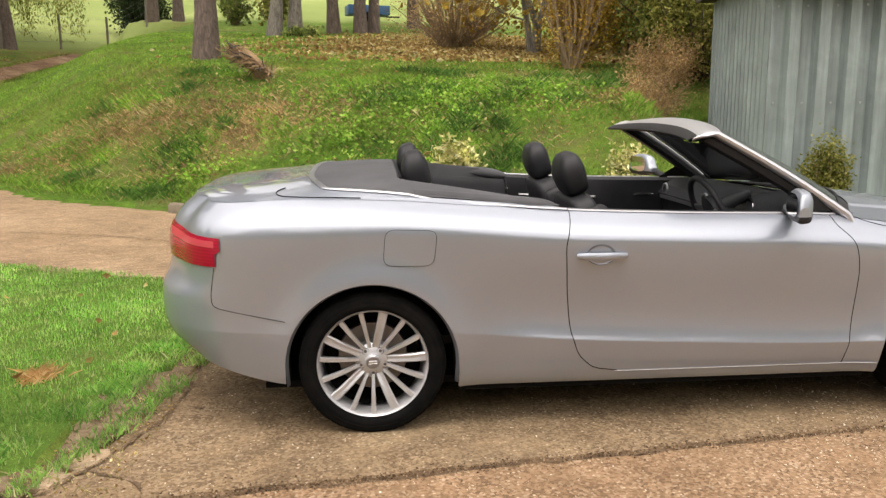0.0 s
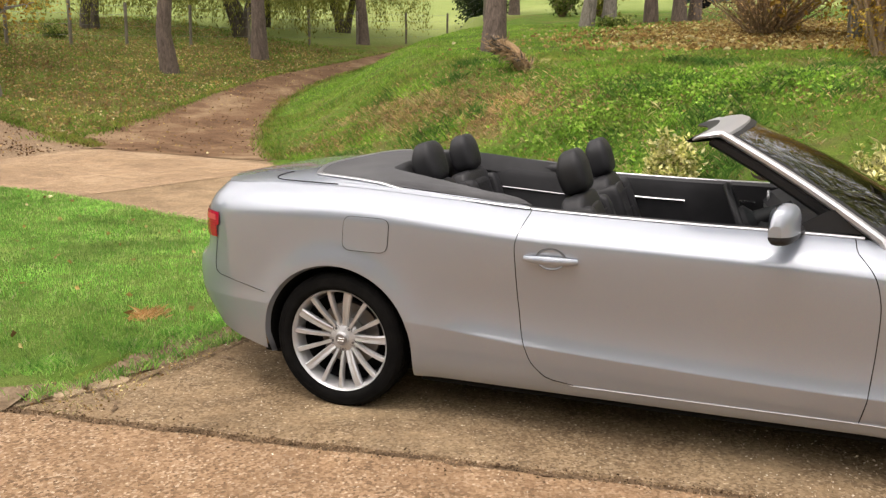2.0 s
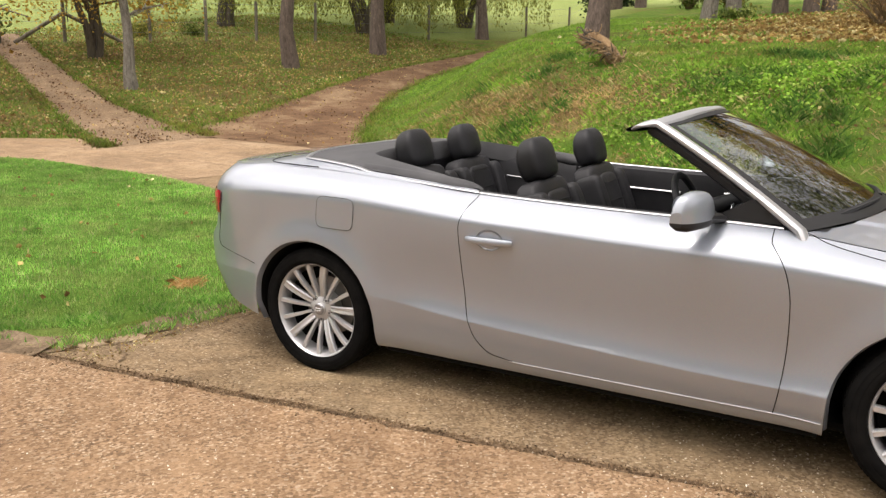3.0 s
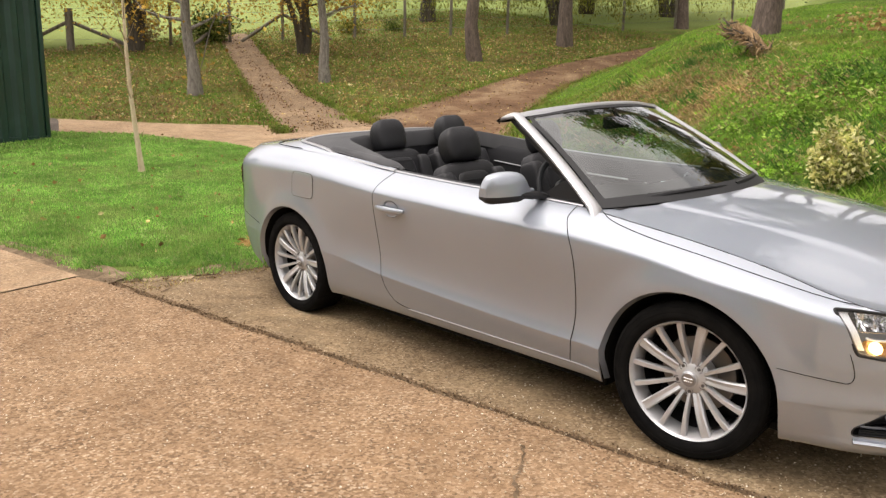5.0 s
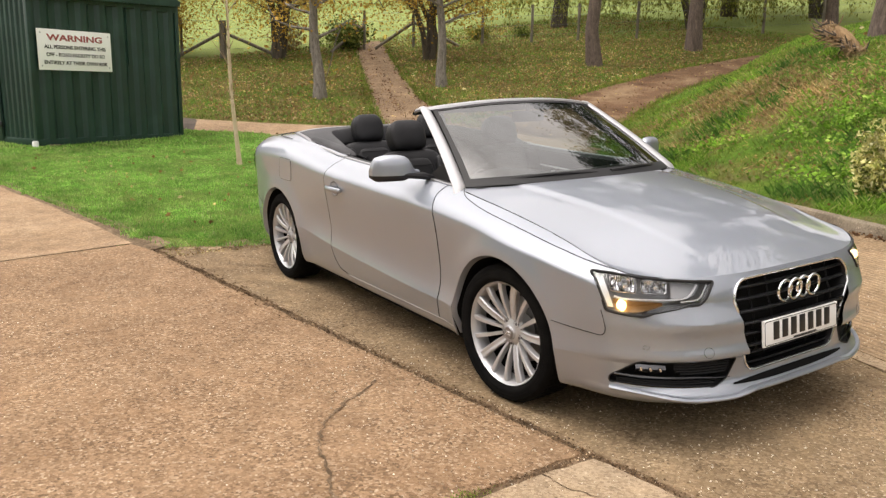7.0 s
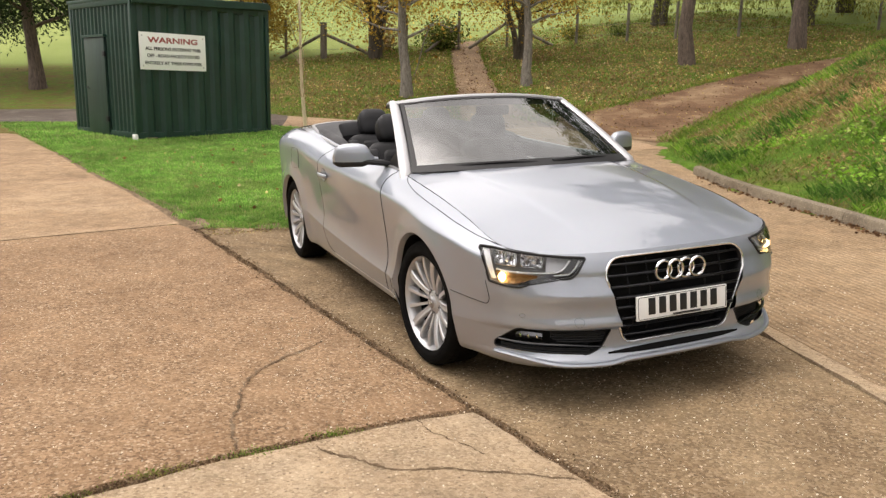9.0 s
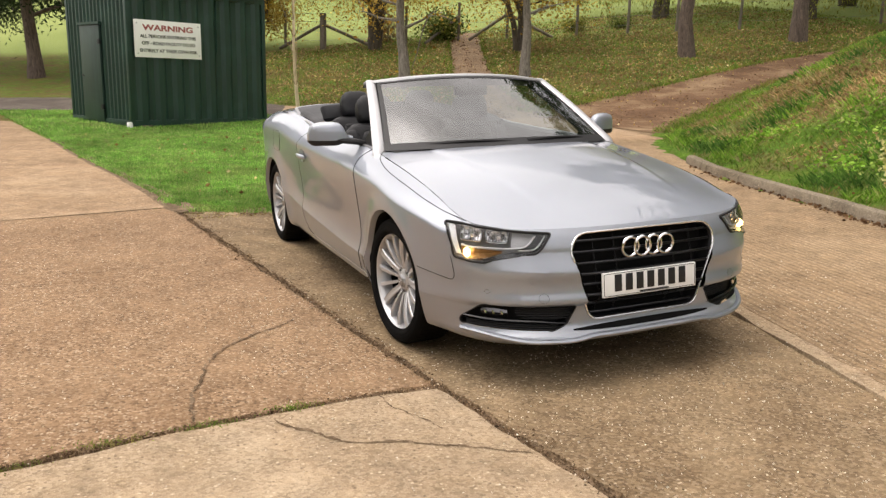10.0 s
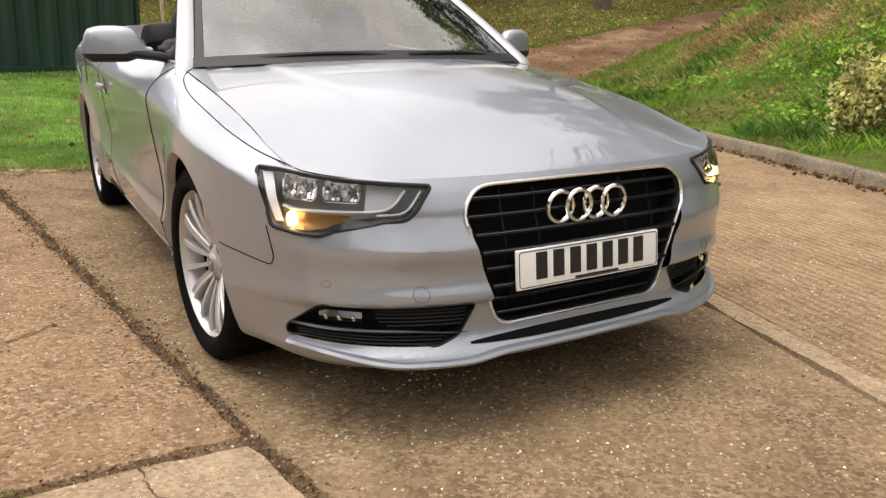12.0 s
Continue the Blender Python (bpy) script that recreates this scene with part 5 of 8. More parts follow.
# ---------------------------------------------------------------- wheels
def build_wheel():
    w = part("wheel", lathe([(0.220, -0.10), (0.227, -0.02), (0.231, 0.06), (0.240, 0.086), (0.246, 0.092), (0.250, 0.088), (0.250, 0.07), (0.240, 0.05)], 72), ALLOY, None, "silver multi-spoke alloy wheel")
    tyre = lathe([(0.238, -0.105), (0.252, -0.118), (0.298, -0.122), (0.317, -0.112), (0.3255, -0.095), (0.3265, 0.0), (0.3255, 0.078), (0.320, 0.093), (0.308, 0.103), (0.306, 0.1015), (0.304, 0.104), (0.288, 0.108), (0.285, 0.1065), (0.282, 0.108), (0.268, 0.107), (0.258, 0.103), (0.256, 0.1005), (0.253, 0.100), (0.249, 0.09), (0.244, 0.07)], 96)
    part("tyre", tyre, RUBBER, w, "black low-profile tyre")
    tread = bmesh.new()                               # tread grooves as raised blocks
    for k in range(64):
        a = 2 * math.pi * k / 64
        for h in (-0.075, -0.03, 0.015, 0.06):
            add_box(tread, (0.3255 * math.cos(a), h, 0.3255 * math.sin(a)), (0.005, 0.036, 0.024), Euler((0, -a, 0)).to_matrix())
    part("tread", tread, RUBBER, w)
    part("barrel", lathe([(0.222, -0.10), (0.216, -0.09), (0.216, 0.02)], 48), LINER, w)
    part("brake_disc", lathe([(0.0, -0.035), (0.155, -0.035), (0.158, -0.04), (0.158, -0.058), (0.0, -0.058)], 48), shader("worn brake steel", (0.22, 0.21, 0.20), 0.4, 1.0), w)
    part("well_back", lathe([(0.0, -0.09), (0.221, -0.09)], 32), LINER, w)
    part("hub", lathe([(0.0, 0.060), (0.030, 0.060), (0.034, 0.057), (0.036, 0.050), (0.045, 0.046), (0.072, 0.040), (0.082, 0.030), (0.082, -0.03)], 40), ALLOY, w)
    part("hub_cap", lathe([(0.0, 0.066), (0.026, 0.065), (0.0305, 0.061), (0.031, 0.055)], 32), shader("hub cap silver", (0.32, 0.32, 0.33), 0.4, 0.9), w)
    mark = bmesh.new()
    for k in range(4):
        add_tube(mark, [(-0.0135 + 0.009 * k + 0.0068 * math.cos(a), 0.0665, 0.0068 * math.sin(a)) for a in np.linspace(0, 2 * math.pi, 17)[:-1]], 0.0011, 5, closed=True)
    part("cap_rings", mark, CHROME, w)
    for k in range(5):
        a = math.radians(90 + 36 + 72 * k)
        m = Matrix.Translation((0.056 * math.cos(a), 0.042, 0.056 * math.sin(a)))
        part("bolt", lathe([(0.0, 0.004), (0.0065, 0.004), (0.008, -0.002), (0.0145, -0.002), (0.0150, 0.0035), (0.0165, 0.0035), (0.017, -0.004)], 12), BLACK if k < 0 else shader("bolt steel", (0.16, 0.16, 0.17), 0.4, 0.9), w).matrix_basis = m
    for k in range(15):
        a = math.radians(102 + 24 * k)
        wide = k % 3 == 0
        w0, w1 = (0.0170, 0.0215) if wide else (0.0080, 0.0125)
        bm = bmesh.new()
        rows = []
        for t in np.linspace(0, 1, 9):
            r = 0.062 + (0.237 - 0.062) * t
            hw = w0 + (w1 - w0) * t ** 1.2
            top = 0.044 + 0.026 * math.sin(math.pi * t * 0.62) + 0.012 * t
            low = top - 0.030
            rows.append([(r, low, -hw * 0.8), (r, top - 0.006, -hw), (r, top, -hw * 0.72), (r, top - (0.004 if wide else 0.001), 0.0), (r, top, hw * 0.72), (r, top - 0.006, hw), (r, low, hw * 0.8)])
        vs = add_grid(bm, rows, close=True)
        bmesh.ops.transform(bm, matrix=Euler((0, -a, 0)).to_matrix().to_4x4(), verts=bm.verts[:])
        part("spoke", bm, ALLOY, w, "", 30)
    return w


wheel = build_wheel()
wheel.parent = car
wheel.matrix_basis = pose(AXLE_R, -0.802, HUB, 0, 0, 180)
for x, sgn, steer, roll in ((AXLE_F, -1, 4.0, 0), (AXLE_R, 1, 0, 40), (AXLE_F, 1, 4.0, 60)):
    copy_thing(wheel, pose(x, sgn * 0.802, HUB, 0, 0, (180 if sgn < 0 else 0) + steer) @ pose(0, 0, 0, 0, roll, 0))


# ---------------------------------------------------------------- nose: grille, lamps, plate
def nose(y, z, back=0.0):
    p = front_point(y, z)
    return Vector((p.x - back, y, z))


DARK_CHROME = shader("dark chrome", (0.16, 0.16, 0.165), 0.22, 1.0)
frame_line = [nose(y, z, -0.003) for y, z in GRILLE]
grille = part("grille", tube(frame_line, 0.0056, 8, closed=True), SATIN, car, "black barred grille in a bright chrome frame")
ring2 = [nose(y * 0.975, 0.480 + (z - 0.480) * 0.965, 0.014) for y, z in GRILLE]
ring3 = [nose(y * 0.965, 0.480 + (z - 0.480) * 0.955, 0.075) for y, z in GRILLE]
part("grille_frame", grid([[nose(y, z, 0.0) for y, z in GRILLE], ring2, ring3], close=True), BAR_BLACK, grille)
back = bmesh.new()
back.faces.new([back.verts.new(p) for p in ring3])
part("grille_back", back, LINER, grille)


def grille_half(z):
    ys = []
    n = len(GRILLE)
    for i in range(n):
        (ay, az), (by, bz) = GRILLE[i], GRILLE[(i + 1) % n]
        if (az - z) * (bz - z) <= 0 and az != bz:
            ys.append(abs(ay + (by - ay) * (z - az) / (bz - az)))
    return max(ys) if ys else 0.0


for z in (0.640, 0.592, 0.545, 0.498, 0.450, 0.402, 0.355, 0.310):
    w = grille_half(z) - 0.014
    line = [nose(y, z, 0.020) for y in np.linspace(-w, w, 24)]
    part("grille_bar", tube(line, 0.0115, 8, squash=0.55, up=(0, 0, 1)), BAR_BLACK, grille, "black horizontal bar")
    # thin metal line stands in for the highlight along each bar
    part("bar_highlight", tube([p + Vector((0.0105, 0, 0.0048)) for p in line], 0.0015, 6), DARK_CHROME, grille)
for y in (-0.27, -0.16, 0.16, 0.27):
    part("grille_rib", tube([nose(y * (0.92 if z < 0.45 else 1.0), z, 0.034) for z in np.linspace(0.296, 0.655, 10)], 0.004, 6), BAR_BLACK, grille)
# four plain bright rings
for k in range(4):
    y0 = -0.1005 + 0.0635 * k
    bx = front_point(y0, 0.600).x + 0.010
    ringp = [(bx + 0.004 * (k % 2), y0 + 0.0430 * math.cos(a), 0.602 + 0.0430 * math.sin(a)) for a in np.linspace(0, 2 * math.pi, 37)[:-1]]
    part("ring", tube(ringp, 0.0064, 8, closed=True), CHROME, grille, "plain bright ring")
# plate with plain bars for its characters
plate = part("number_plate", box((0, 0, 0), (0.012, 0.52, 0.112), bevel=0.004), PLATE, car, "white plate with plain dark bars")
PLATE_AT = Matrix.Translation((front_point(0, 0.445).x + 0.004, 0, 0.443)) @ Euler((0, radians(-6), 0)).to_matrix().to_4x4()
plate.matrix_basis = PLATE_AT
for k in range(7):
    b = part("plate_bar", box((0.0068, -0.178 + 0.0595 * k, 0.006), (0.003, 0.038, 0.076), bevel=0.001), INK, plate)
part("plate_line", box((0.0068, 0.02, -0.044), (0.003, 0.16, 0.007)), INK, plate)
edge = rounded([(-0.253, -0.050), (0.253, -0.050), (0.253, 0.050), (-0.253, 0.050)], 0.01, 3)
part("plate_border", tube([(0.0066, a, b) for a, b in edge], 0.0014, 5, closed=True), INK, plate)
plate.matrix_basis = PLATE_AT

REFLECT = shader("lamp reflector", (0.75, 0.75, 0.76), 0.12, 1.0)
HOUSING = shader("grey lamp housing", (0.30, 0.30, 0.31), 0.35, 0.5)
GUIDE = shader("white light guide", (0.85, 0.86, 0.88), 0.25)
TRIM = shader("satin lamp trim", (0.46, 0.46, 0.47), 0.5, 0.3)
BULB = shader("bulb glass", (0.75, 0.77, 0.80), 0.08, 0.8)
principled(AMBER).inputs["Emission Color"].default_value = (1.0, 0.45, 0.10, 1)
principled(AMBER).inputs["Emission Strength"].default_value = 0.035
GLOW = bpy.data.materials.new("lit amber bulb")
GLOW.use_nodes = True
principled(GLOW).inputs["Base Color"].default_value = (1.0, 0.6, 0.2, 1)
principled(GLOW).inputs["Emission Color"].default_value = (1.0, 0.70, 0.30, 1)
principled(GLOW).inputs["Emission Strength"].default_value = 6.0
for sgn in (-1, 1):
    w = 1 if sgn < 0 else -1
    lens_bm = lenses[sgn]
    depth = Vector((-0.80, 0.60 * w, 0)).normalized()

    def lamp_at(a, z, d):
        """a along the lamp, z up, d metres behind its lens; the lamp dips a little to its inner end."""
        z -= 0.027 * (a + 0.18)
        q = Vector((LAMP_O.x, LAMP_O.y, z)) + LAMP_R * a
        n = 130
        pts = [body_point(i, z) for i in range(n)]
        k = min(range(n), key=lambda i: abs((pts[i] - q).dot(LAMP_R)))
        j = k + 1 if (pts[k] - q).dot(LAMP_R) > 0 else max(k - 1, 0)
        da, db = (pts[k] - q).dot(LAMP_R), (pts[j] - q).dot(LAMP_R)
        best = pts[k].lerp(pts[j], da / (da - db) if da != db else 0)
        return Vector((best.x, best.y * w, z)) + depth * d
    me = finish(lens_bm, "lens", 60)
    lamp = part("headlamp", me, LENS, car, "clear headlamp, its amber indicator lit")
    lamp.visible_shadow = False
    rim = [lamp_at(a, z, -0.001) for a, z in LAMP_LINE]
    part("lamp_edge", tube(rim, 0.0062, 6, closed=True), BLACK, lamp)
    cxa = sum(a for a, z in LAMP_LINE) / len(LAMP_LINE)
    cza = sum(z for a, z in LAMP_LINE) / len(LAMP_LINE)
    shrink = lambda a, z, k: (cxa + (a - cxa) * k, cza + (z - cza) * k)
    loops = [[lamp_at(*shrink(a, z, k), d) for a, z in LAMP_LINE] for k, d in ((0.995, 0.004), (0.93, 0.03), (0.90, 0.085))]
    hb = grid(loops, close=True)
    vs = [hb.verts.new(p) for p in loops[-1]]
    hb.faces.new(vs)
    part("housing", hb, HOUSING, lamp, "grey lamp housing")
    # fluted reflector cells with their bulbs, white light guide, trim and amber cell
    for a0, a1, z0, z1, top1 in ((-0.098, 0.000, 0.640, 0.700, 0.697), (0.022, 0.118, 0.642, 0.693, 0.688)):
        cell = []
        for u in np.linspace(0, 1, 25):
            col = []
            for v in np.linspace(0, 1, 7):
                dd = 0.050 + 0.030 * (1 - (2 * u - 1) ** 2) * (1 - 0.5 * (2 * v - 1) ** 2) + 0.004 * math.sin(u * 34) + 0.003 * math.sin(v * 9 + u * 11)
                col.append(lamp_at(a0 + (a1 - a0) * u, z0 + (z1 + (top1 - z1) * u - z0) * v, dd))
            cell.append(col)
        part("reflector", grid(cell), REFLECT, lamp, "fluted chrome reflector")
        lip_line = rounded([(a0, z0), (a1, z0), (a1, top1), (a0, z1)], 0.012, 3)
        part("cell_frame", tube([lamp_at(a, z, 0.046) for a, z in lip_line], 0.0035, 6, closed=True), REFLECT, lamp)
        tilt = (-depth).to_track_quat("Y", "Z").to_matrix().to_4x4()
        bulb = part("bulb", lathe([(0.0, 0.020), (0.010, 0.016), (0.013, 0.0), (0.013, -0.02)], 16), BULB, lamp)
        bulb.matrix_basis = Matrix.Translation(lamp_at((a0 + a1) / 2 + 0.008, (z0 + z1) / 2 - 0.004, 0.062)) @ tilt
    side_strip = [[lamp_at(a, z, 0.014) for a, z in ((-0.110, 0.582), (-0.134, 0.640), (-0.160, 0.703))], [lamp_at(a, z, 0.024) for a, z in ((-0.086, 0.580), (-0.108, 0.640), (-0.130, 0.703))]]
    part("light_guide", grid(side_strip), GUIDE, lamp, "white upright light guide")
    wing = [lamp_at(a, z, 0.022) for a, z in [(-0.086, 0.626), (-0.04, 0.620), (0.06, 0.622), (0.16, 0.626), (0.205, 0.640), (0.236, 0.680)]]
    part("light_bar", tube(smooth_line(wing, 6), 0.0055, 6, squash=0.7, up=(0, 0, 1)), GUIDE, lamp, "white light bar")
    wing2 = [lamp_at(a, z, 0.014) for a, z in [(0.17, 0.618), (0.232, 0.624), (0.256, 0.644), (0.276, 0.680)]]
    part("light_bar", tube(smooth_line(wing2, 6), 0.0030, 6), GUIDE, lamp)
    part("bezel", grid([[lamp_at(a, z, 0.034) for a, z in [(0.135, 0.624), (0.17, 0.626), (0.205, 0.640), (0.235, 0.676)]], [lamp_at(a, z, 0.045) for a, z in [(0.135, 0.688), (0.16, 0.686), (0.19, 0.684), (0.225, 0.682)]]]), TRIM, lamp, "satin grey lamp trim")
    part("lower_trim", grid([[lamp_at(a, z, 0.010) for a, z in [(0.02, 0.572), (0.06, 0.590), (0.10, 0.605), (0.17, 0.611), (0.232, 0.619), (0.256, 0.638), (0.284, 0.680)]], [lamp_at(a, z, 0.004) for a, z in [(0.02, 0.565), (0.06, 0.575), (0.10, 0.584), (0.17, 0.598), (0.242, 0.614), (0.268, 0.634), (0.294, 0.684)]]]), GLOSS, lamp, "black lower trim")
    amber = [[lamp_at(a, z, d) for a, z in row] for d, row in ((0.012, [(-0.082, 0.576), (-0.05, 0.570), (-0.01, 0.569), (0.05, 0.584), (0.10, 0.604)]), (0.036, [(-0.088, 0.596), (-0.05, 0.590), (-0.01, 0.590), (0.05, 0.598), (0.10, 0.608)]), (0.026, [(-0.090, 0.616), (-0.05, 0.613), (-0.01, 0.612), (0.05, 0.613), (0.10, 0.612)]))]
    part("indicator", grid(amber), AMBER, lamp, "amber indicator cell, lit")
    gl = part("indicator_bulb", lathe([(0.0, 0.016), (0.016, 0.011), (0.023, 0.0), (0.016, -0.011), (0.0, -0.016)], 16), GLOW, lamp, "lit amber bulb")
    gl.matrix_basis = Matrix.Translation(lamp_at(-0.058, 0.594, 0.016))

    # fog lamp opening
    def fog_at(a, z, d):
        z -= 0.031 * (a + 0.36)
        q = Vector((FOG_O.x, FOG_O.y, z)) + FOG_R * a
        n = 130
        pts = [body_point(i, z) for i in range(n)]
        k = min(range(n), key=lambda i: abs((pts[i] - q).dot(FOG_R)))
        j = k + 1 if (pts[k] - q).dot(FOG_R) > 0 else max(k - 1, 0)
        da, db = (pts[k] - q).dot(FOG_R), (pts[j] - q).dot(FOG_R)
        best = pts[k].lerp(pts[j], da / (da - db) if da != db else 0)
        return Vector((best.x - 0.92 * d, (best.y + 0.40 * d) * w, z))
    fc = (sum(p[0] for p in FOG_LINE) / len(FOG_LINE), sum(p[1] for p in FOG_LINE) / len(FOG_LINE))
    fin = lambda k: [(fc[0] + (a - fc[0]) * k, fc[1] + (z - fc[1]) * (k - 0.03)) for a, z in FOG_LINE]
    fring = [[fog_at(a, z, 0.0) for a, z in FOG_LINE], [fog_at(a, z, 0.02) for a, z in fin(0.98)], [fog_at(a, z, 0.085) for a, z in fin(0.96)]]
    fb = grid(fring, close=True)
    fb.faces.new([fb.verts.new(p) for p in fring[-1]])
    intake = part("air_intake", fb, BLACK, car, "black lower intake with fog lamp")
    part("intake_edge", tube([p + Vector((0.001, 0, 0)) for p in fring[0]], 0.003, 6, closed=True), BLACK, intake)
    for z, y0, y1 in ((0.262, -0.26, 0.12), (0.271, -0.26, 0.13), (0.280, -0.26, 0.14), (0.312, -0.02, 0.19), (0.323, -0.04, 0.195), (0.334, -0.05, 0.20), (0.345, -0.05, 0.20), (0.355, -0.05, 0.205)):
        part("intake_bar", tube([fog_at(a, z, 0.020) for a in np.linspace(y0, y1, 12)], 0.0034, 6), BLACK, intake)
    part("intake_blade", tube([fog_at(a, 0.304 - 0.012 * smoothstep(0.0, 0.2, a), 0.002) for a in np.linspace(-0.275, 0.205, 14)], [0.0085] * 9 + [0.0080, 0.0070, 0.0055, 0.0040, 0.0022], 8, squash=0.7, up=(0, 0, 1)), GLOSS, intake)
    part("fog_lamp", grid([[fog_at(a, z, 0.012 + 0.005 * abs(k - 2)) for k, z in enumerate((0.318, 0.326, 0.334, 0.342, 0.350))] for a in np.linspace(-0.200, -0.085, 10)]), shader("fog lamp glass", (0.10, 0.10, 0.105), 0.08, 0.8), intake, "small oblong fog lamp")
    # short bright bars put highlights into the fog lamp
    for a0 in (-0.185, -0.150, -0.112):
        part("fog_glint", tube([fog_at(a0 + 0.006, 0.328, 0.008), fog_at(a0, 0.342, 0.008)], 0.0042, 6), REFLECT, intake)
    ey = lambda y: y * sgn
    # tow eye cover and parking sensor
    for yy, zz, r in ((0.525, 0.404, 0.021), (0.735, 0.428, 0.009)):
        loop = [nose(ey(yy + r * math.cos(a)), zz + r * math.sin(a), -0.0015) for a in np.linspace(0, 2 * math.pi, 25)[:-1]]
        part("sensor_ring", tube(loop, 0.0005, 5, closed=True), GAP, bumper_f)
# blade of the lower lip
lip = [nose(y, 0.208 + 0.016 * smoothstep(0.42, 0.28, abs(y)) + 0.03 * smoothstep(0.55, 0.8, abs(y)), -0.004) for y in np.linspace(-0.80, 0.80, 80)]
part("lip", tube(lip, 0.017, 8, squash=0.7, up=(0, 0, 1)), PAINT, bumper_f)
slot = grid([[nose(y, 0.262 - 0.012 * (abs(y) / 0.38) ** 3, -0.0035) for y in np.linspace(-0.38, 0.38, 40)], [nose(y, 0.239 + 0.006 * (abs(y) / 0.38) ** 3, -0.0035) for y in np.linspace(-0.38, 0.38, 40)]])
part("lower_slot", slot, GAP, bumper_f, "black slot under the grille")

# ---------------------------------------------------------------- windscreen and its frame
def glass_pt(u, v):
    """u from -1 to 1 across, v from 0 at the cowl to 1 at the header."""
    bow = 1 - abs(u) ** 2.2
    base = Vector((2.235 + 0.265 * bow, 0.757 * u, 0.927 + 0.027 * bow))
    top = Vector((1.650 + 0.090 * bow, 0.595 * u, 1.302 + 0.037 * bow))
    p = base.lerp(top, v)
    p.z += 0.018 * math.sin(math.pi * v) * (0.4 + 0.6 * bow)
    p.x += 0.010 * math.sin(math.pi * v)
    return p


U = [math.sin(math.pi / 2 * k / 14) for k in range(-14, 15)]
rows = [[glass_pt(u * 0.975, v) for u in U] for v in np.linspace(0.015, 0.985, 16)]
screen = part("windscreen", grid(rows), SCREEN, car, "clear windscreen mirroring sky and branches")
screen.visible_shadow = False
EDGE_UP = Vector((0.0016, 0, 0.0020))
border = bmesh.new()
for band in ([[glass_pt(u, v) + EDGE_UP for v in np.linspace(0, 1, 14)] for u in (0.952, 0.972, 0.99)], [[glass_pt(u, v) + EDGE_UP for v in np.linspace(0, 1, 14)] for u in (-0.99, -0.972, -0.952)],
             [[glass_pt(u, v) + EDGE_UP for u in U] for v in (0.0, 0.05, 0.085)], [[glass_pt(u, v) + EDGE_UP for u in U] for v in (0.955, 0.98, 1.0)]):
    add_grid(border, band)
part("screen_border", border, BLACK, screen, "black border printed round the glass")
for sgn in (-1, 1):
    pil = [glass_pt(sgn * 1.0, v) + Vector((-0.010 - 0.01 * v - 0.25 * max(0.0, -v), sgn * 0.024, -0.003 - 0.40 * max(0.0, -v))) for v in np.linspace(-0.20, 1.0, 18)]
    pil += smooth_line([(1.605, sgn * 0.622, 1.302), (1.565, sgn * 0.624, 1.292), (1.540, sgn * 0.622, 1.282), (1.518, sgn * 0.618, 1.272)], 3)
    part("windscreen_pillar", tube(pil, [0.039 - 0.007 * k / 17 for k in range(18)] + [0.030 - 0.0024 * k for k in range(len(pil) - 18)], 10, squash=0.55, up=(0.75, 0, 0.66)), FRAME_ALU, car, "bright satin windscreen pillar")
    seal = [glass_pt(sgn * 0.985, v) + Vector((-0.046 - 0.012 * v, sgn * -0.008, -0.024)) for v in np.linspace(-0.02, 1.0, 18)]
    part("pillar_trim", tube(seal, 0.041, 8, squash=0.75, up=(0.75, 0, 0.66)), BLACK, car, "black inner pillar trim")
# header: silver roof edge, black underside, thin to the back
def head_row(d, h, u_lim=1.03):
    r = []
    for u in np.linspace(-u_lim, u_lim, 41):
        p = glass_pt(max(-1, min(1, u)), 1.0)
        bow = 1 - min(abs(u), 1.0) ** 2.2
        r.append(Vector((p.x - d * (0.88 + 0.12 * bow), p.y + 0.03 * u, p.z + h * (0.6 + 0.4 * bow))))
    return r


part("header", grid([head_row(-0.012, -0.010), head_row(-0.006, 0.006), head_row(0.025, 0.014), head_row(0.062, 0.010), head_row(0.100, -0.004), head_row(0.128, -0.017)]), FRAME_ALU, car, "bright satin top rail of the windscreen")
part("header_lining", grid([head_row(0.128, -0.017), head_row(0.165, -0.038), head_row(0.180, -0.054), head_row(0.165, -0.066), head_row(0.09, -0.056), head_row(0.0, -0.030)]), BLACK, car, "black underside of the top rail")
rear_mirror = part("interior_mirror", box((1.80, 0.0, 1.247), (0.035, 0.23, 0.065), bevel=0.014), BLACK, car, "interior mirror on the windscreen")
part("mirror_stem", tube([(1.81, 0, 1.262), (1.77, 0, 1.317)], 0.012, 8), BLACK, rear_mirror)
part("mirror_glass", box((1.780, 0.0, 1.247), (0.004, 0.21, 0.05)), MIRROR, rear_mirror)

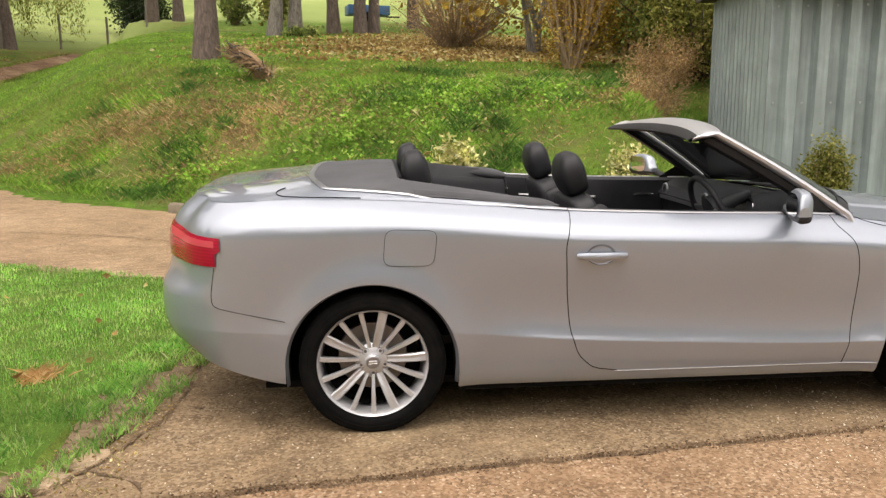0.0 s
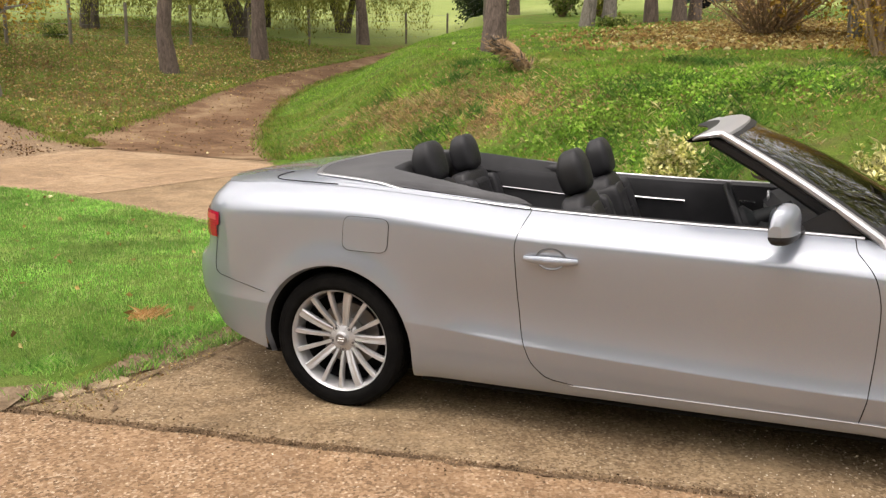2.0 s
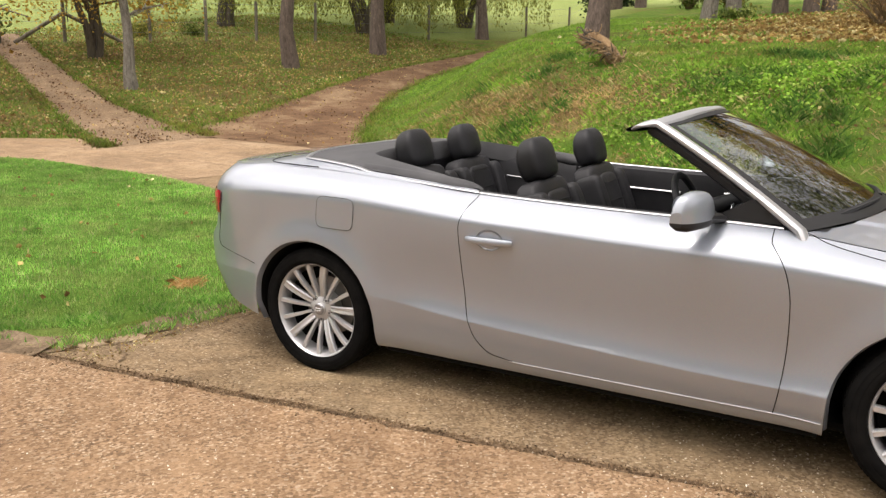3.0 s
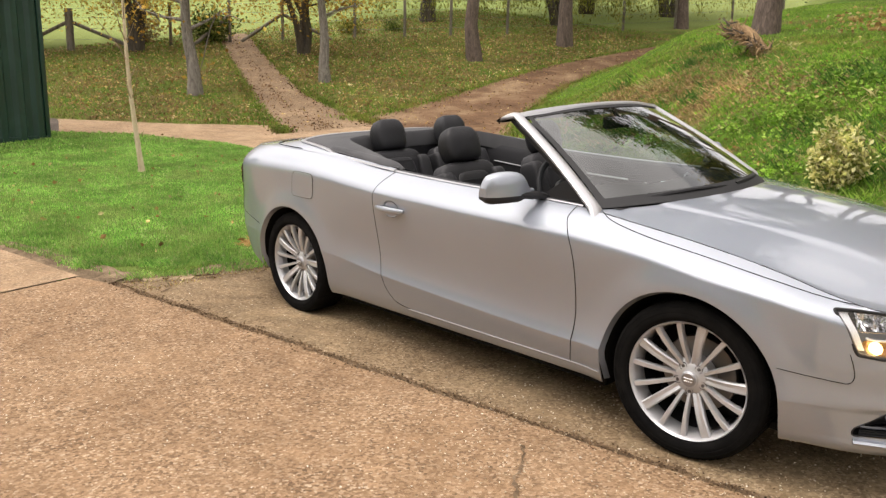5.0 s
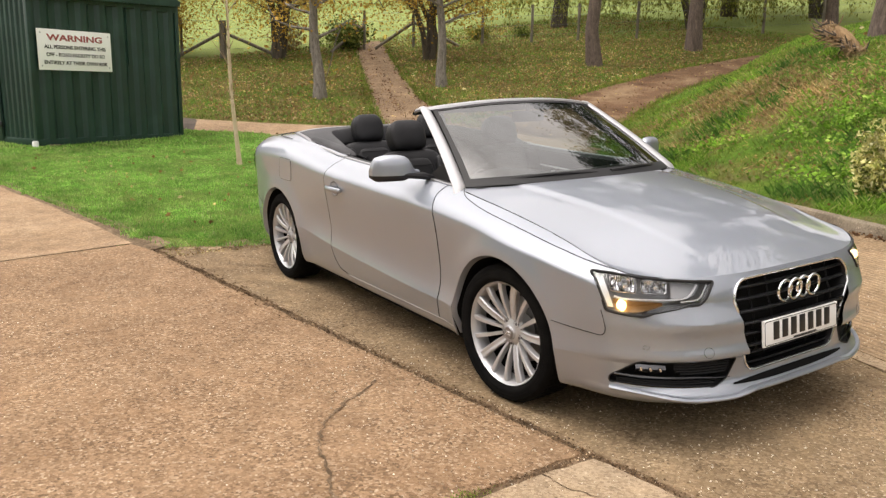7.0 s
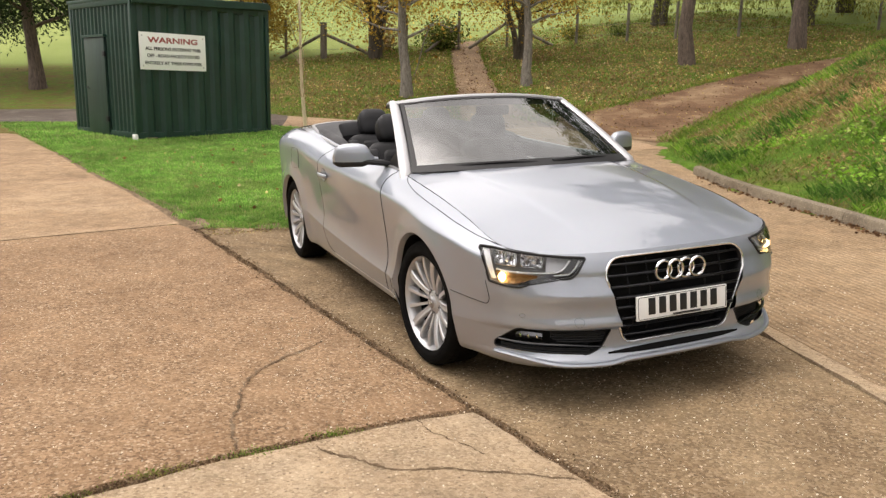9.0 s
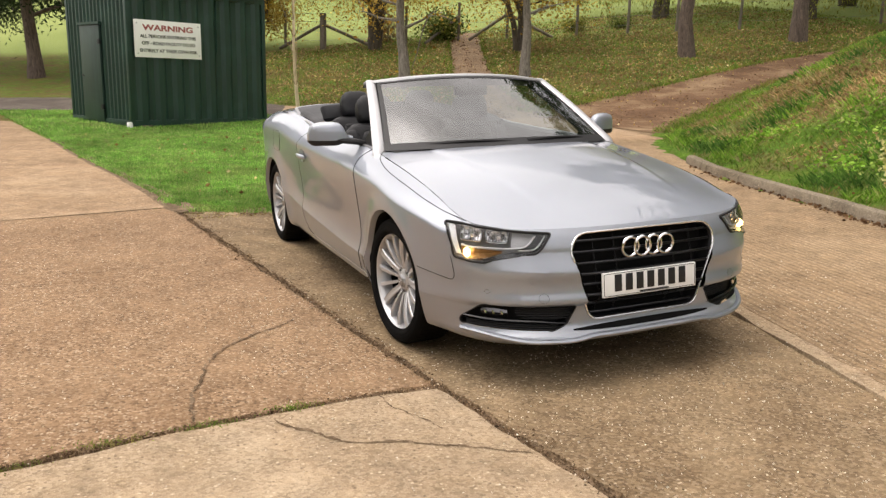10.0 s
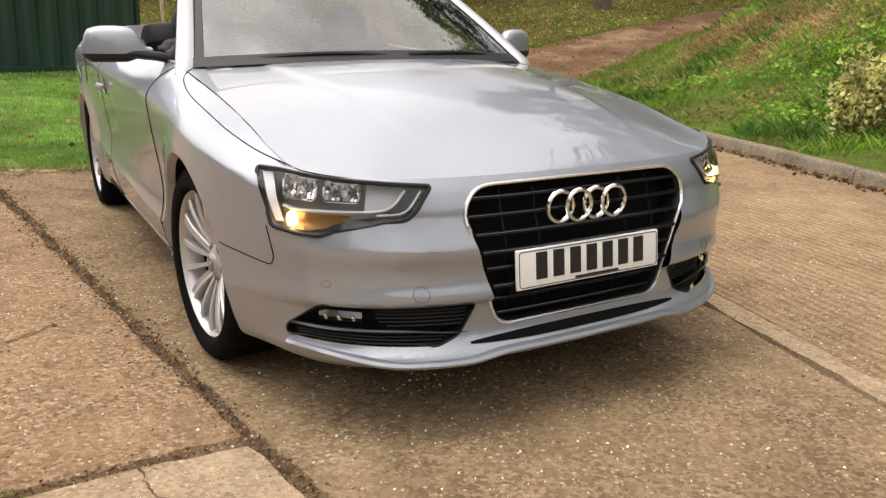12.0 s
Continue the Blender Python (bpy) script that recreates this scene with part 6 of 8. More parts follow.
# door mirrors
for sgn in (-1, 1):
    high = curve_of([(0, 0.024), (0.12, 0.034), (0.22, 0.082), (0.34, 0.102), (0.6, 0.108), (0.84, 0.100), (0.95, 0.082), (1, 0.040)])
    deep = curve_of([(0, 0.024), (0.2, 0.040), (0.45, 0.054), (0.75, 0.050), (0.92, 0.036), (1, 0.016)])
    under = curve_of([(0, 0.010), (0.22, 0.020), (0.4, 0.034), (0.88, 0.034), (1, 0.014)])

    def shell(up):
        rows = []
        for s in np.linspace(0, 1, 26):
            y = sgn * (0.838 + 0.250 * s)
            x0 = 1.900 - 0.065 * s
            hgt = high(s) if up else -under(s)
            row = []
            for k in range(15):
                a = math.pi * k / 14
                c, q = math.cos(a), math.sin(a)
                row.append((x0 + (deep(s) if c > 0 else 0.028) * math.copysign(abs(c) ** 0.75, c), y, 0.972 + hgt * q ** 0.5))
            rows.append(row)
        bm = grid(rows, weld=0)
        for r in (rows[0], rows[-1]):
            bm.faces.new([bm.verts.new(p) for p in r])
        return bm
    mir = part("door_mirror", shell(True), PAINT, car, "silver door mirror with black lower trim")
    part("mirror_base", shell(False), BLACK, mir, "black lower trim")
    foot = smooth_line([(1.93, sgn * 0.765, 0.945), (1.925, sgn * 0.815, 0.960), (1.91, sgn * 0.88, 0.968), (1.90, sgn * 0.93, 0.975)], 5)
    part("mirror_foot", tube(foot, 0.028, 10, squash=0.7, up=(0, 0, 1)), BLACK, mir)
    face = []
    for q in np.linspace(1, 0, 5):
        face.append([(1.8285 - 0.021 * q * math.copysign(abs(math.cos(a)) ** 0.6, math.cos(a)), sgn * (0.985 + q * 0.082 * math.copysign(abs(math.cos(a)) ** 0.6, math.cos(a))), 1.014 + q * 0.050 * math.copysign(abs(math.sin(a)) ** 0.6, math.sin(a))) for a in np.linspace(0, 2 * math.pi, 29)[:-1]])
    part("mirror_glass", grid(face, close=True), MIRROR, mir, "mirror glass")
    tri = grid([[(2.20, sgn * 0.768, 0.945), (2.06, sgn * 0.765, 1.035)], [(1.90, sgn * 0.768, 0.950), (2.03, sgn * 0.765, 1.030)]])
    part("quarter_panel", tri, BLACK, car, "black triangle at the pillar foot")

# ---------------------------------------------------------------- cabin
part("cabin_floor", box((1.25, 0, 0.36), (2.1, 1.44, 0.04)), LEATHER, car, "dark cabin floor")
for sgn in (-1, 1):
    prof = [(0.765, 0.0), (0.735, 0.006), (0.700, -0.010), (0.688, -0.06), (0.690, -0.20), (0.700, -0.32), (0.700, -0.60)]
    rows = [[(x, sgn * y, belt(x) + 0.002 + h) for y, h in prof] for x in np.linspace(0.80, 2.15, 24)]
    lining = part("door_lining", grid(rows), LEATHER, car, "black inner door lining")
    part("trim_inlay", tube([(x, sgn * 0.686, belt(x) - 0.105 - 0.01 * math.sin(x)) for x in np.linspace(0.95, 1.45, 16)], 0.013, 8, squash=0.5, up=(0, 0, 1)), ALU, lining, "bright inlay")
    part("inner_handle", tube([(1.70, sgn * 0.668, 0.845), (1.76, sgn * 0.655, 0.85), (1.83, sgn * 0.668, 0.845)], 0.009, 8), CHROME, lining)
    rows = [[(x, sgn * y, belt(x) + h) for y, h in ((0.62, -0.015), (0.600, -0.06), (0.600, -0.60))] for x in np.linspace(0.05, 0.86, 12)]
    rear_l = part("rear_side_lining", grid(rows), LEATHER, car, "black rear side lining")
    part("trim_inlay", tube([(x, sgn * 0.597, belt(x) - 0.13) for x in np.linspace(0.38, 0.78, 8)], 0.010, 8, squash=0.5, up=(0, 0, 1)), INLAY, rear_l)
    part("belt_strap", tube([(0.84, sgn * 0.612, 0.96), (0.86, sgn * 0.57, 0.85), (0.90, sgn * 0.52, 0.62)], 0.020, 8, squash=0.15, up=(1, 0, 0)), BLACK, rear_l, "black seat belt")
    part("belt_buckle", box((0.852, sgn * 0.585, 0.885), (0.02, 0.012, 0.05), bevel=0.004), CHROME, rear_l)
part("rear_wall", grid([[(0.135, y, deck(0.13, y) - 0.01 + h) for y in np.linspace(-0.62, 0.62, 20)] for h in (0.0, -0.6)]), LEATHER, car)

# dashboard with hood, vents and wheel
dash = [(2.30, 0.925), (2.10, 0.948), (1.98, 0.942), (1.90, 0.910), (1.865, 0.855), (1.90, 0.780), (1.95, 0.60), (2.0, 0.40)]
rows = []
for y in np.linspace(-0.715, 0.715, 40):
    hump = 0.045 * math.exp(-((y + 0.37) / 0.17) ** 2)
    bow = 0.09 * (1 - (y / 0.72) ** 2)
    rows.append([(x + bow * (1.0 if x > 1.95 else 0.45), y, z + hump * (1 if z > 0.88 else 0)) for x, z in dash])
dashb = part("dashboard", grid(rows), LEATHER, car, "black dashboard with round vents")
for y in (-0.62, -0.14, 0.10, 0.62):
    vent = part("vent", lathe([(0.026, 0.0), (0.036, 0.0), (0.040, 0.008), (0.036, 0.014)], 24, "X"), ALU, dashb, "bright vent ring")
    vent.matrix_basis = Matrix.Translation((1.885 + 0.045 * (1 - (y / 0.72) ** 2) - 0.012, y, 0.885))
part("inlay", grid([[(1.866 + 0.041 * (1 - (y / 0.72) ** 2), y, z) for y in np.linspace(-0.12, 0.66, 14)] for z in (0.850, 0.825)]), INLAY, dashb, "bright trim strip")
for y in (-0.43, -0.31):
    dial = part("dial", lathe([(0.0, 0.0), (0.044, 0.0), (0.048, -0.006), (0.052, -0.004)], 24, "X"), GLOSS, dashb)
    dial.matrix_basis = Matrix.Translation((1.925, y, 0.918))
    part("dial_ring", tube([(1.918, y + 0.047 * math.cos(a), 0.918 + 0.047 * math.sin(a)) for a in np.linspace(0, 2 * math.pi, 25)[:-1]], 0.002, 5, closed=True), CHROME, dashb)
swm = Matrix.Translation((1.74, -0.37, 0.893)) @ Euler((0, radians(-24), 0)).to_matrix().to_4x4()
sw = part("steering_wheel", tube([(0.0, 0.183 * math.cos(a), 0.183 * math.sin(a)) for a in np.linspace(0, 2 * math.pi, 49)[:-1]], 0.0155, 10, closed=True), LEATHER, car, "black three-spoke steering wheel")
sw.matrix_basis = swm
hubb = lathe([(0.0, -0.012), (0.05, -0.010), (0.075, 0.0), (0.078, 0.03), (0.04, 0.06), (0.03, 0.22)], 28, "X")
part("wheel_hub", hubb, LEATHER, sw)
for a in (0, 180, 270):
    c, s_ = math.cos(radians(a)), math.sin(radians(a))
    part("wheel_spoke", tube([(0.004, 0.06 * c, 0.06 * s_), (0.002, 0.12 * c, 0.12 * s_), (0, 0.178 * c, 0.178 * s_)], [0.026, 0.018, 0.020], 8, squash=0.4, up=(1, 0, 0)), ALU, sw, "silver wheel spoke")
part("column", tube([(1.80, -0.37, 0.89), (1.98, -0.37, 0.80)], 0.05, 12), BLACK, car)
part("centre_console", box((1.45, 0, 0.52), (0.95, 0.20, 0.30), bevel=0.03), BLACK, car)


def cushion(c, s, p=0.55, bulge=0.0, rot=None):
    """A padded block with soft edges."""
    bm = bmesh.new()
    bmesh.ops.create_cube(bm, size=2.0)
    bmesh.ops.subdivide_edges(bm, edges=bm.edges[:], cuts=9, use_grid_fill=True)
    for v in bm.verts:
        q = v.co.copy()
        n = (abs(q.x) ** 6 + abs(q.y) ** 6 + abs(q.z) ** 6) ** (1 / 6)
        q = q / max(n, 1e-6)
        puff = 1 + bulge * (1 - q.y * q.y) * (1 - q.z * q.z)
        v.co = Vector((q.x * s[0] / 2 * puff, q.y * s[1] / 2, q.z * s[2] / 2))
    m = Matrix.Translation(c) @ (rot.to_matrix().to_4x4() if rot else Matrix.Identity(4))
    bmesh.ops.transform(bm, matrix=m, verts=bm.verts[:])
    return bm


def build_seat(x, y, front=True):
    lean = Euler((0, radians(-20 if front else -18), 0))
    h = 0.56 if front else 0.50
    zb = 0.4525 if front else 0.509
    seat = part("front_seat" if front else "rear_seat", cushion((x + 0.27, y, zb), (0.52, 0.50, 0.16), bulge=0.05, rot=Euler((0, radians(-6), 0))), LEATHER, car, "black leather seat")
    axis = lean.to_matrix() @ Vector((0, 0, 1))
    foot = Vector((x + 0.17 if front else x + 0.16, y, zb + 0.02))
    c = foot + axis * (h / 2)
    part("backrest", cushion(c, (0.13, 0.46, h), bulge=0.15, rot=lean), LEATHER, seat)
    fwd = lean.to_matrix() @ Vector((1, 0, 0))
    for sg in (-1, 1):
        part("bolster", cushion(c + Vector((0, sg * 0.205, -0.02)) + fwd * 0.035, (0.15, 0.10, h * 0.86), rot=lean), LEATHER, seat)
        part("seat_bolster", cushion((x + 0.27, y + sg * 0.225, zb + 0.03), (0.48, 0.09, 0.17), rot=Euler((0, radians(-6), 0))), LEATHER, seat)
    part("centre_panel", cushion(c + fwd * 0.045 + axis * -0.02, (0.075, 0.27, h * 0.84), bulge=0.1, rot=lean), LEATHER, seat)
    for k in range(4):
        part("stitch_line", tube([c + fwd * 0.088 + axis * (-0.17 + 0.11 * k) + Vector((0, v, 0)) for v in (-0.12, 0, 0.12)], 0.003, 5), BLACK, seat)
    top = foot + axis * h
    hc = top + axis * 0.100 + fwd * 0.015
    rest = cushion((0, 0, 0), (0.115, 0.265 if front else 0.24, 0.205), bulge=0.25)
    for v in rest.verts:
        k = max(0.0, v.co.z / 0.10)
        v.co.y *= 1 - 0.28 * k ** 2.2
        v.co.x = v.co.x * (1 - 0.35 * k ** 2) + 0.012 * k
        if v.co.z < 0:
            v.co.y *= 1 - 0.10 * (v.co.z / 0.10) ** 2
    bmesh.ops.transform(rest, matrix=Matrix.Translation(hc) @ lean.to_matrix().to_4x4(), verts=rest.verts[:])
    part("headrest", rest, LEATHER, seat, "black leather headrest")
    for sg in (-1, 1):
        part("headrest_post", tube([top + Vector((0, sg * 0.055, 0)) - axis * 0.02, hc + Vector((0, sg * 0.055, 0)) - axis * 0.06], 0.007, 8), CHROME, seat)
    return hc


for y in (-0.385, 0.385):
    build_seat(1.03, y, True)
for y in (-0.285, 0.285):
    build_seat(0.24, y, False)


# ---------------------------------------------------------------- green store
def steel(name, color, rough=0.45):
    m = shader(name, color, rough)
    v = world_coord(m)
    n = noise_of(m, v, 1.3, 6, 0.65, 0.6)
    c = ramp_of(m, n, [(0.3, tuple(k * 0.75 for k in color)), (0.55, color), (0.8, tuple(min(1, k * 1.35 + 0.01) for k in color))])
    streak = noise_of(m, world_coord(m, (6, 6, 0.35)), 3.0, 4)
    set_color(m, mixed(m, 0.5, c, ramp_of(m, streak, [(0.35, grey(0.6)), (0.65, grey(1.15))]), "MULTIPLY"))
    return m


GREEN_STEEL = steel("dark green painted steel", (0.0135, 0.046, 0.033))
GREEN_DOOR = steel("faded green door", (0.022, 0.048, 0.038))
SHED_STEEL = steel("grey green sheet steel", (0.255, 0.300, 0.287), 0.5)
SIGN_WHITE = shader("weathered white sign", (0.92, 0.92, 0.90), 0.5)
INK_RED = shader("faded red lettering", (0.36, 0.085, 0.08), 0.6)
INK_DARK = shader("dark lettering", (0.03, 0.03, 0.03), 0.6)


def corrugated(length, height, pitch, depth, flat=0.36):
    """A trapezoid sheet: length along x, ribs upright, depth to -y."""
    line = []
    x = 0.0
    while x < length:
        for f, d in ((0.0, 0.0), (flat, 0.0), (0.5, -depth), (0.5 + flat, -depth)):
            if x + f * pitch <= length:
                line.append((x + f * pitch, d))
        x += pitch
    line.append((length, line[-1][1]))
    return grid([[(a, b, z) for a, b in line] for z in (0.0, height)])


A = Vector((-10.30, -1.58, 0.0))
EU, EV = Vector((-0.42, 0.907, 0)).normalized(), Vector((-0.907, -0.42, 0)).normalized()
W, D, H = 3.15, 2.52, 2.72
base_z = 0.29
store = thing("storage_container", "dark green corrugated steel store on the grass", "container")


def frame_of(o, ex, ez=Vector((0, 0, 1))):
    ey = ez.cross(ex)
    return Matrix(((ex.x, ey.x, ez.x, o.x), (ex.y, ey.y, ez.y, o.y), (ex.z, ey.z, ez.z, o.z), (0, 0, 0, 1)))


def wall_at(o, ex):
    return frame_of(Vector((o.x, o.y, base_z)), ex)


B, C = A + EU * W, A + EV * D
for o, ex, L in ((A, EU, W), (B, EV, D), (B + EV * D, -EU, W), (C, -EV, D)):
    p = part("wall_sheet", corrugated(L, H, 0.39 if L > 3 else 0.16, 0.055 if L > 3 else 0.035, 0.30), GREEN_STEEL, store, "", 20)
    p.matrix_basis = wall_at(o, ex)
for o in (A, B, C, B + EV * D):
    q = part("corner_post", box((0, 0, H / 2), (0.09, 0.09, H), bevel=0.008), GREEN_STEEL, store)
    q.matrix_basis = wall_at(o, EU)
mid = A + EU * W / 2 + EV * D / 2
rail_m = frame_of(Vector((mid.x, mid.y, base_z)), EU)
for c_, s_ in (((0, -D / 2 - 0.0, 0.06), (W, 0.10, 0.12)), ((0, D / 2, 0.06), (W, 0.10, 0.12)), ((-W / 2, 0, 0.06), (0.10, D, 0.12)), ((W / 2, 0, 0.06), (0.10, D, 0.12)),
               ((0, -D / 2, H - 0.07), (W, 0.10, 0.14)), ((0, D / 2, H - 0.07), (W, 0.10, 0.14)), ((-W / 2, 0, H - 0.07), (0.10, D, 0.14)), ((W / 2, 0, H - 0.07), (0.10, D, 0.14))):
    p = part("rail", box(c_, s_, bevel=0.008), GREEN_STEEL, store)
    p.matrix_basis = rail_m
roof = part("roof", box((-0.02, 0, 0), (W + 0.08, D + 0.20, 0.07), bevel=0.012), GREEN_STEEL, store, "flat overhanging steel roof")
roof.matrix_basis = frame_of(Vector((mid.x, mid.y, base_z + H + 0.05)), EU) @ Euler((0, radians(-2.0), 0)).to_matrix().to_4x4()
part("fascia", box((0, 0, -0.06), (W + 0.08, 0.03, 0.11)), GREEN_STEEL, store).matrix_basis = roof.matrix_basis @ Matrix.Translation((0, -(D + 0.20) / 2 - 0.016, 0))
door_m = wall_at(C, -EV)
sd = part("door", box((1.06, -0.055, 1.02), (0.86, 0.05, 1.92), bevel=0.008), GREEN_DOOR, store, "plain steel door with hinges and latch")
sd.matrix_basis = door_m
part("door_head", box((1.06, -0.07, 2.01), (0.98, 0.08, 0.05)), GREEN_STEEL, store).matrix_basis = door_m
for zz in (0.35, 1.65):
    part("hinge", box((1.50, -0.095, zz), (0.10, 0.035, 0.10), bevel=0.006), BLACK, sd)
part("door_handle", tube([(0.72, -0.09, 0.98), (0.72, -0.13, 0.98), (0.84, -0.13, 0.96)], 0.012, 6), BLACK, sd)
part("panel_seam", box((1.98, -0.008, H - 0.62), (0.03, 0.03, 1.2)), GREEN_STEEL, store).matrix_basis = wall_at(A, EU)
for q_, s_ in ((A + EV * 0.35, 0.20), (A + EV * 2.2, 0.20), (B + EV * 0.4, 0.2), (A + EU * 0.15 + EV * 0.1, 0.16)):
    blk = part("foot_block", box((0, 0, -0.09), (0.42, 0.20, 0.22), bevel=0.01), CONC_KERB, store)
    blk.matrix_basis = wall_at(q_ + EU * 0.12, EV)
can = tagged(part("pipe_cap", lathe([(0.0, 0.10), (0.045, 0.10), (0.055, 0.08), (0.055, -0.05)], 20, "Z"), PLATE), "small white pipe end in the grass", "pipe")
can.matrix_basis = Matrix.Translation((A.x + 0.12, A.y - 0.06, float(land(A.x, A.y)) + 0.03))

# warning sign on the store
sign = thing("warning_sign", "weathered white warning sign with red and dark lettering", "sign")
SM = wall_at(A, EU) @ Matrix.Translation((0.10, -0.055, 1.36))
panel = part("panel", box((0.73, 0, 0.35), (1.46, 0.02, 0.72), bevel=0.006), SIGN_WHITE, sign)
panel.matrix_basis = SM
for txt, zz, size, mat, wide in (("WARNING", 0.515, 0.150, INK_RED, 1.10), ("ALL PERSONS ENTERING THIS", 0.370, 0.088, INK_DARK, 1.22), ("OFF - ROAD FACILITY DO SO", 0.235, 0.088, INK_DARK, 1.16), ("ENTIRELY AT THEIR OWN RISK", 0.095, 0.088, INK_DARK, 1.26)):
    cu = bpy.data.curves.new("lettering", "FONT")
    cu.body, cu.size, cu.align_x, cu.extrude, cu.offset = txt, size, "CENTER", 0.002, 0.0022 if size < 0.1 else 0.004
    tmp = new("tmp_text", cu)
    dg = bpy.context.evaluated_depsgraph_get()
    me = bpy.data.meshes.new_from_object(tmp.evaluated_get(dg))
    bpy.data.objects.remove(tmp)
    ws = max(v.co.x for v in me.vertices) - min(v.co.x for v in me.vertices)
    for v in me.vertices:
        v.co.x *= wide / ws
    me.materials.clear()
    t_ob = part("lettering", me, mat, sign, "raised word line")
    t_ob.matrix_basis = SM @ Matrix.Translation((0.73, -0.0125, zz)) @ Euler((radians(90), 0, 0)).to_matrix().to_4x4()
for a in (0.06, 1.40):
    for b in (0.06, 0.64):
        s_ = part("screw", lathe([(0.0, 0.004), (0.012, 0.003), (0.014, 0.0)], 10), ALU, sign)
        s_.matrix_basis = SM @ Matrix.Translation((a, -0.011, b)) @ pose(0, 0, 0, 0, 0, 180)

# ---------------------------------------------------------------- grey sheet-steel building
shed = thing("barn", "grey corrugated sheet-steel building with overhanging eaves", "building")
SA = Vector((5.05, 5.33, 0))
SX, SY = Vector((0.98, -0.20, 0)).normalized(), Vector((0.20, 0.98, 0)).normalized()
SH = 2.95
for o, ex, L in ((SA, SX, 9.0), (SA + SY * 3.1, -SY, 3.1), (SA + SX * 9.0, SY, 3.1)):
    p = part("wall_sheet", corrugated(L, SH + (0.0 if L > 5 else 0.12), 0.352 if L > 5 else 0.20, 0.13 if L > 5 else 0.05, 0.36 if L > 5 else 0.30), SHED_STEEL, shed, "", 20)
    p.matrix_basis = frame_of(Vector((o.x, o.y, 0.15)), ex)
part("back_wall", box((4.5, 3.1, SH / 2), (9.0, 0.06, SH)), SHED_STEEL, shed).matrix_basis = frame_of(Vector((SA.x, SA.y, 0.15)), SX)
rf = part("roof", box((4.5, 1.5, 0), (9.5, 3.9, 0.06), bevel=0.01), BARK_DARK, shed, "dark roof edge")
rf.matrix_basis = frame_of(Vector((SA.x, SA.y, 0.15 + SH + 0.03)), SX) @ Euler((radians(3), 0, 0)).to_matrix().to_4x4()
part("gutter", tube([(-0.25, -0.42, -0.08), (9.2, -0.42, -0.08)], 0.06, 10), BLACK, shed).matrix_basis = frame_of(Vector((SA.x, SA.y, 0.15 + SH)), SX)
part("corner_trim", box((0.0, 0.0, SH / 2), (0.05, 0.05, SH), bevel=0.005), SHED_STEEL, shed).matrix_basis = frame_of(Vector((SA.x, SA.y, 0.15)), SX)
screw = lathe([(0.0, -0.010), (0.014, -0.008), (0.016, 0.0)], 10)
sme = finish(screw, "screw")
sme.materials.append(ALU)
for k in range(16):
    for zz in (1.42, 2.6):
        s_ = part("screw", sme, None, shed)
        s_.matrix_basis = frame_of(Vector((SA.x, SA.y, 0.15)), SX) @ Matrix.Translation((0.06 + 0.352 * k, -0.003, zz))

# ---------------------------------------------------------------- plants
rng = np.random.default_rng(4)


def cloud_mesh(name, centres, size, spread=0.35, aspect=1.7, droop=0.0, flat=0.0):
    """Many small folded leaves round the given centres."""
    c = np.asarray(centres, float)
    n = len(c)
    s = size * (1 - spread + 2 * spread * rng.random(n))
    d = rng.normal(size=(n, 3))
    d[:, 2] = d[:, 2] * (1 - flat) - droop
    d /= np.linalg.norm(d, axis=1)[:, None] + 1e-9
    r = rng.normal(size=(n, 3))
    if flat:
        r[:, 2] *= (1 - flat)
    w = np.cross(d, r)
    w /= np.linalg.norm(w, axis=1)[:, None] + 1e-9
    up = np.cross(w, d)
    a = c - d * (s * 0.5)[:, None]
    b = c + w * (s * 0.5 / aspect)[:, None] + up * (s * 0.12)[:, None]
    e = c + d * (s * 0.5)[:, None]
    f = c - w * (s * 0.5 / aspect)[:, None] + up * (s * 0.12)[:, None]
    v = np.stack([a, b, e, f], 1).reshape(-1, 3)
    i = np.arange(n)[:, None] * 4
    me = bpy.data.meshes.new(name)
    me.from_pydata(v.tolist(), [], np.concatenate([i + [0, 1, 2], i + [0, 2, 3]], 0).tolist())
    return me


def bend_line(p, q, wob, n=7, sag=0.0):
    p, q = Vector(p), Vector(q)
    out = []
    L = (q - p).length
    o = Vector(rng.normal(size=3)) * 10
    for k in range(n + 1):
        t = k / n
        x = p.lerp(q, t)
        x += wob * L * math.sin(math.pi * t) * Vector((noise.noise(x * 0.7 + o), noise.noise(x * 0.7 + o + Vector((9, 0, 0))), 0.3 * noise.noise(x + o)))
        x.z -= sag * L * t * t
        out.append(x)
    return out


